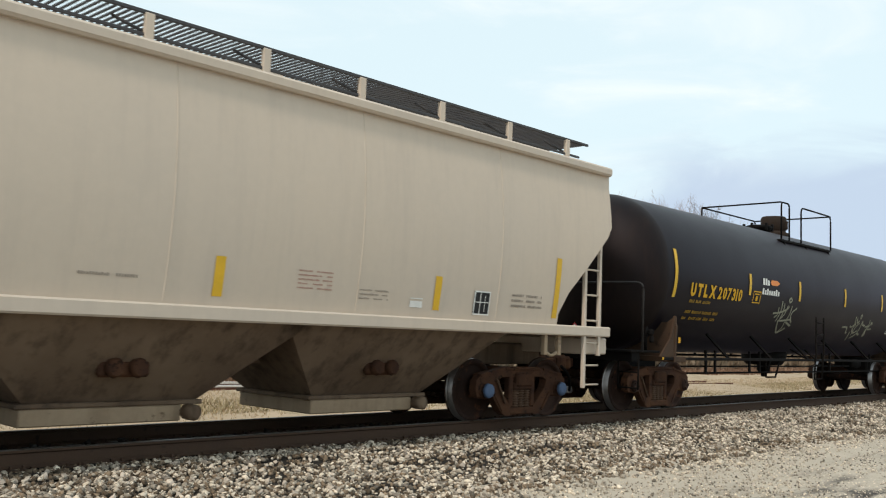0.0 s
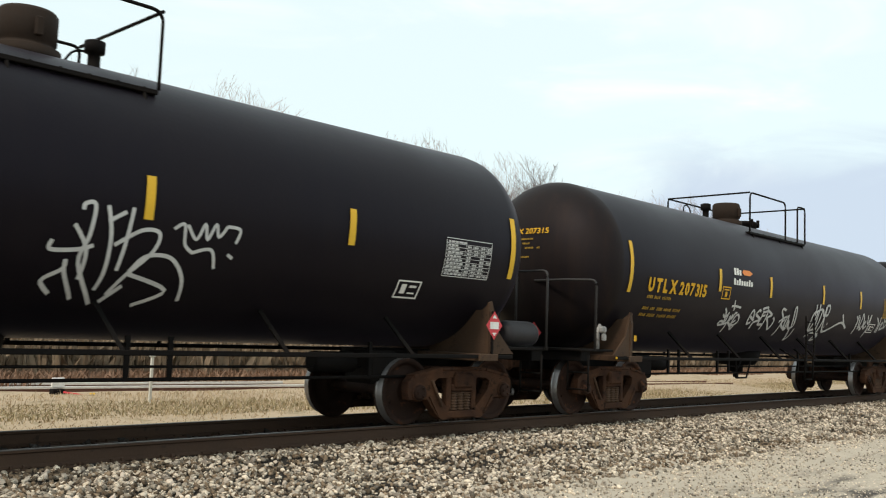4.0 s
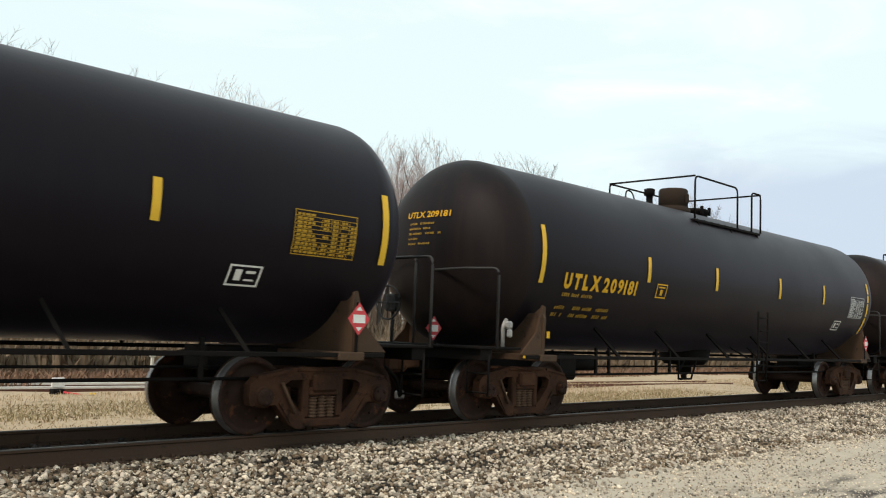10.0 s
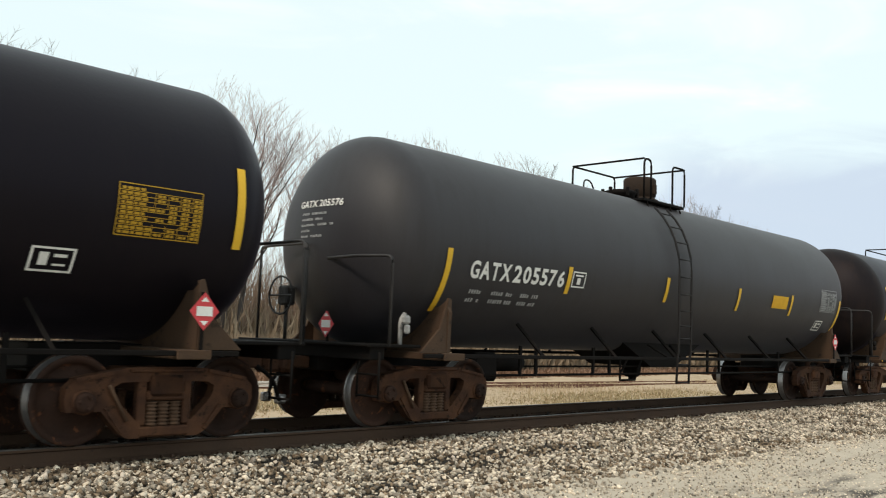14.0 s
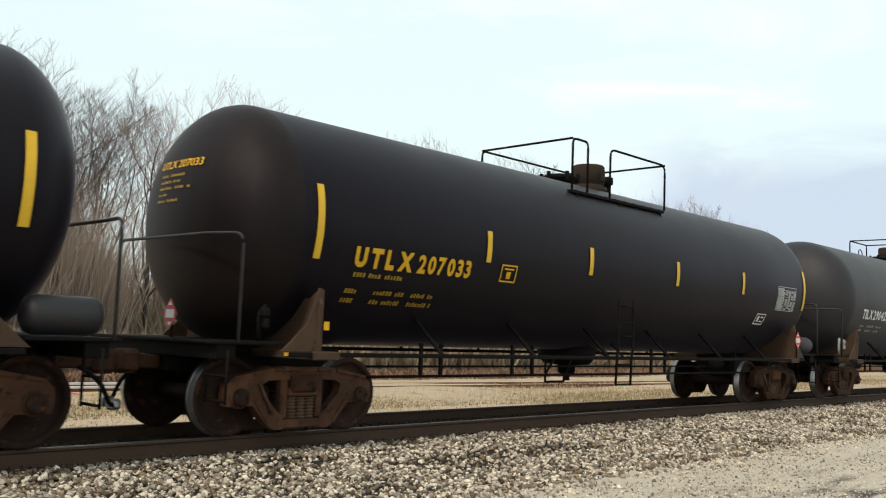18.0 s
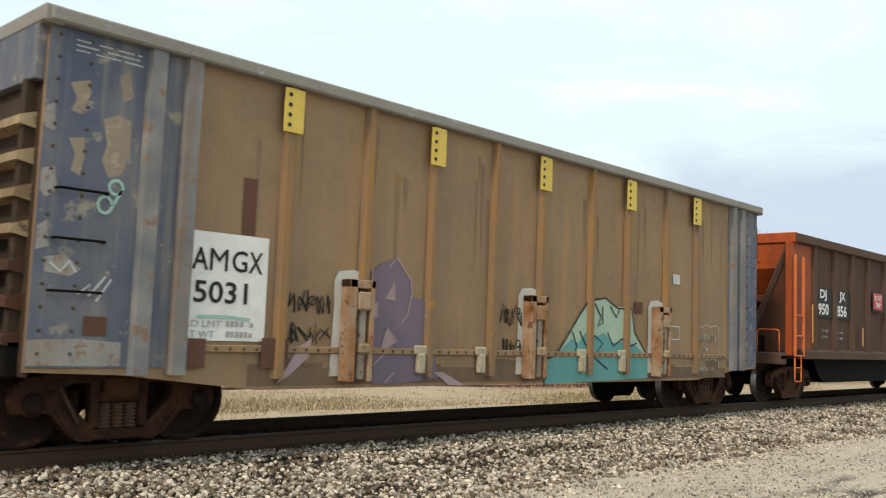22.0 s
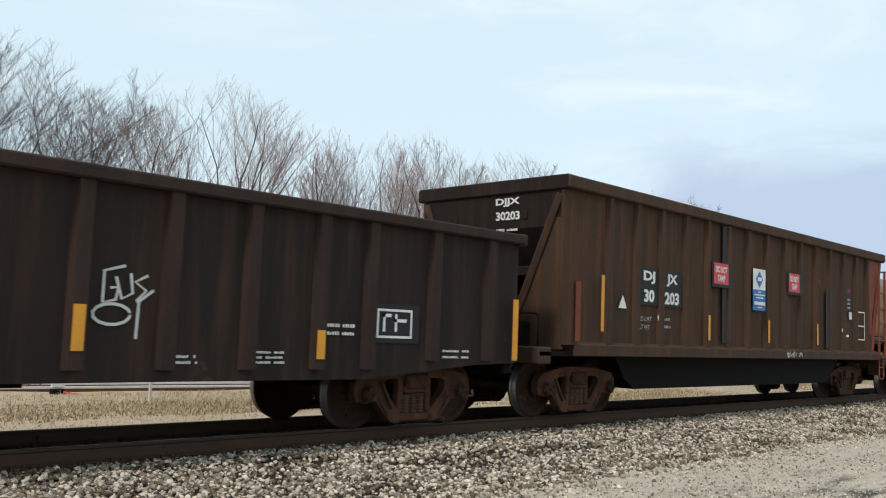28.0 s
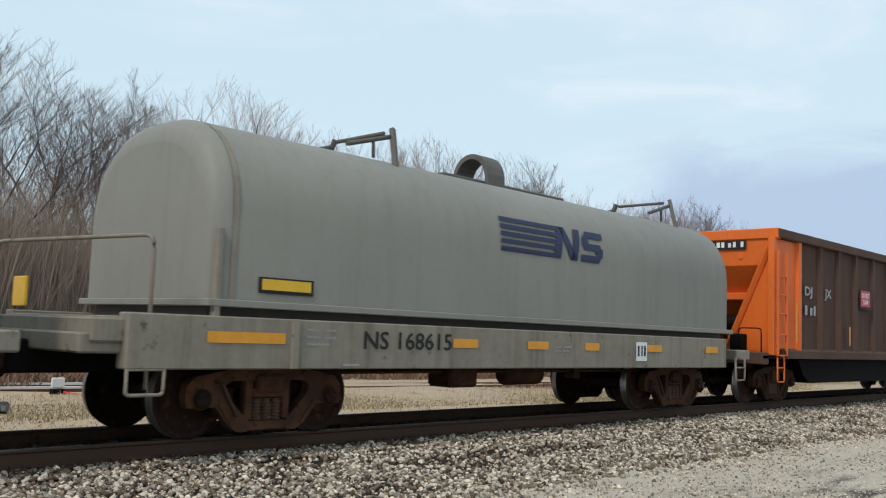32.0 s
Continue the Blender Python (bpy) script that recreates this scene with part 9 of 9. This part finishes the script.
hand_tag(car, "red sprayed scrawl on the hood end", (((-0.52, 2.74), (-0.39, 2.85), (-0.29, 2.7), (-0.51, 2.71)), ((-0.31, 2.93), (-0.23, 3.1), (-0.17, 2.87)), ((-0.19, 3.1), (-0.01, 2.88), (0.05, 3.28)), ((0.1, 3.22), (-0.01, 2.97), (0.23, 3.04)), ((0.23, 3.12), (0.37, 2.89)), ((0.43, 3.11), (0.28, 3.01), (0.61, 2.93), (0.49, 2.8)), ((0.61, 2.87), (0.7, 2.62), (0.83, 2.81), (0.77, 2.86)), ((-0.08, 2.75), (0.16, 2.87), (0.62, 2.65))), 0.024, SCRAP_RED, lambda u, z: (-6.37, -u, z))
part("end_seam", Shape().tube([(-6.345, -1.2, 2.41), (-6.365, -1.0, 2.41), (-6.365, 1.0, 2.41), (-6.345, 1.2, 2.41)], 0.016, 5), SILL_GREY, car)
part("draft_gear", Shape().box(-7.15, -6.45, -1.3, 1.3, 0.74, 0.94, 0.02).box(-7.3, -6.9, -0.55, 0.55, 0.6, 1.1, 0.03).box(-7.2, -7.0, -1.2, -0.8, 0.55, 0.95, 0.02), TRUCK_RUST, car, "rust-brown end draft gear")
Marks(lambda u, z: (-7.106, -u, z)).text("NS 167082", 0.25, 1.02, 0.10, 0.9, 0.01).put("end_lettering", WORN_BLACK, car)
part("end_lip", Shape().box(-6.75, -6.35, -1.45, 1.45, 1.5, 1.62, 0.02), SILL_GREY, car)
part("valve_box", Shape().box(-6.55, -6.15, -1.56, -1.38, 1.62, 1.9, 0.03), SILL_GREY, car)

car = coil_car(306.05, 4.65, -5.78, 6.1, 1.46, 1.52, 2.5, 3.66, HOOD_GREY, HOOD_GREY, (0.80, 1.36), "grey-green coil car with a clean rounded hood and navy emblem", (-2.9, 4.7))
lay = on_hood(1.46, 2.5, 3.66)
m = Marks(lay)
for i in range(5):
    z = 2.48 + i * 0.108
    m.slab((-1.05, z), (0.26 + 0.02 * i, z), (0.275 + 0.02 * i, z + 0.066), (-1.05, z + 0.066), 2)
# slanted bars and a bent band beside the stripes
m.slab((0.22, 2.48), (0.38, 2.48), (0.50, 2.98), (0.34, 2.98)).slab((0.36, 2.98), (0.52, 2.98), (0.80, 2.48), (0.64, 2.48)).slab((0.66, 2.48), (0.82, 2.48), (0.94, 2.98), (0.78, 2.98))
m.slab((0.92, 2.48), (1.42, 2.48), (1.50, 2.59), (0.94, 2.59), 3).slab((1.34, 2.57), (1.52, 2.57), (1.55, 2.72), (1.37, 2.72), 3).slab((1.02, 2.67), (1.50, 2.67), (1.48, 2.78), (0.98, 2.78), 3).slab((0.96, 2.74), (1.14, 2.74), (1.16, 2.90), (1.0, 2.90), 3).slab((1.04, 2.87), (1.56, 2.87), (1.58, 2.98), (1.10, 2.98), 3)
m.put("emblem", NAVY, car, "navy striped railway emblem")
Marks(on_flat(-1.525)).text("NS 168615", -3.63, 1.04, 0.22, 1.55, 0.01).put("reporting_mark", BLACK_PAINT, car, "black stencilled car number")
for x, q in ((-5.3, 0.5), (-1.8, 0.25), (-0.2, 0.25), (1.2, 0.2), (3.1, 0.25), (5.2, 0.25)):
    sign(car, "reflector_panel", x - q, x + q, 1.08, 1.2, ORANGE_SHEET, -1.525, "worn orange reflective panel")
sign(car, "label_frame", -5.16, -4.4, 1.63, 1.81, BLACK_PAINT, -1.470)
sign(car, "label_panel", -5.12, -4.44, 1.67, 1.79, YELLOW, -1.476, "yellow label panel")
Marks(on_hood(1.46, 2.5, 3.66, 0.008)).quad(-5.53, -5.46, 1.54, 3.56, 1, 18).put("corner_trim", SILL_GREY, car, "pale trim strip at the hood's corner")
sign(car, "stencil_ground", 2.5, 2.85, 0.92, 1.24, WHITE_PAINT, -1.525)
Marks(on_flat(-1.53)).quad(2.55, 2.6, 1.0, 1.18).quad(2.66, 2.7, 1.0, 1.18).quad(2.75, 2.8, 1.0, 1.18).put("stencil_plate", BLACK_PAINT, car)
Marks(on_flat(-1.525)).lines(-4.5, -4.1, 1.26, 3, 0.03, 0.05, 3).quad(-3.95, -3.7, 0.84, 0.86).lines(0.2, 0.6, 1.14, 2, 0.03, 0.03, 7).put("small_print", GREY_PAINT, car)
part("sill_rib", Shape().box(-4.72, -4.62, -1.56, -1.50, 0.80, 1.36, 0.01), SILL_GREY, car)
part("end_deck", Shape().box(-7.0, -5.6, -1.45, 1.45, 1.06, 1.30, 0.02), SILL_GREY, car)
part("end_rail", rod(Shape(), [(-6.9, 1.35, 1.2), (-6.9, 1.35, 2.15), (-6.4, -1.42, 2.15), (-6.4, -1.42, 0.6)], 0.025, 0.15), SILL_GREY, car, "pale grey end handrail")
part("rail_post", Shape().box(-5.72, -5.64, -1.5, -1.42, 1.0, 2.3, 0.01), SILL_GREY, car)
part("flag_board", Shape().box(-6.72, -6.68, 0.9, 1.25, 1.4, 1.75, 0.01), YELLOW, car, "small yellow board")
part("step_box", Shape().box(-6.35, -5.75, -1.5, -1.2, 0.92, 1.12, 0.02), SILL_GREY, car)


# ---- what moves ----
def motions():
    times = [float(i) for i in range(33)]
    for car, x0 in cars:
        walk(car, [(t, pose(x0 - run(t), 0, 0)) for t in times])
    step = 1 / 15
    for w, x, x_train in rolling:
        # a wheel turns as its car rolls past, from its coming into view until it is gone
        rows, last = [], None
        for i in range(481):
            t = i * step
            d = x_train - run(t)
            if d > 95 or d < -8:
                continue
            rows.append((t, pose(x, 0, WHEEL_R, 0, -math.degrees(run(t) / WHEEL_R), 0)))
        if not rows:
            continue
        if rows[0][0] > 0.001:
            rows.insert(0, (0.0, rows[0][1]))
        if rows[-1][0] < END - 0.001:
            rows.append((END, rows[-1][1]))
        walk(w, rows)


motions()
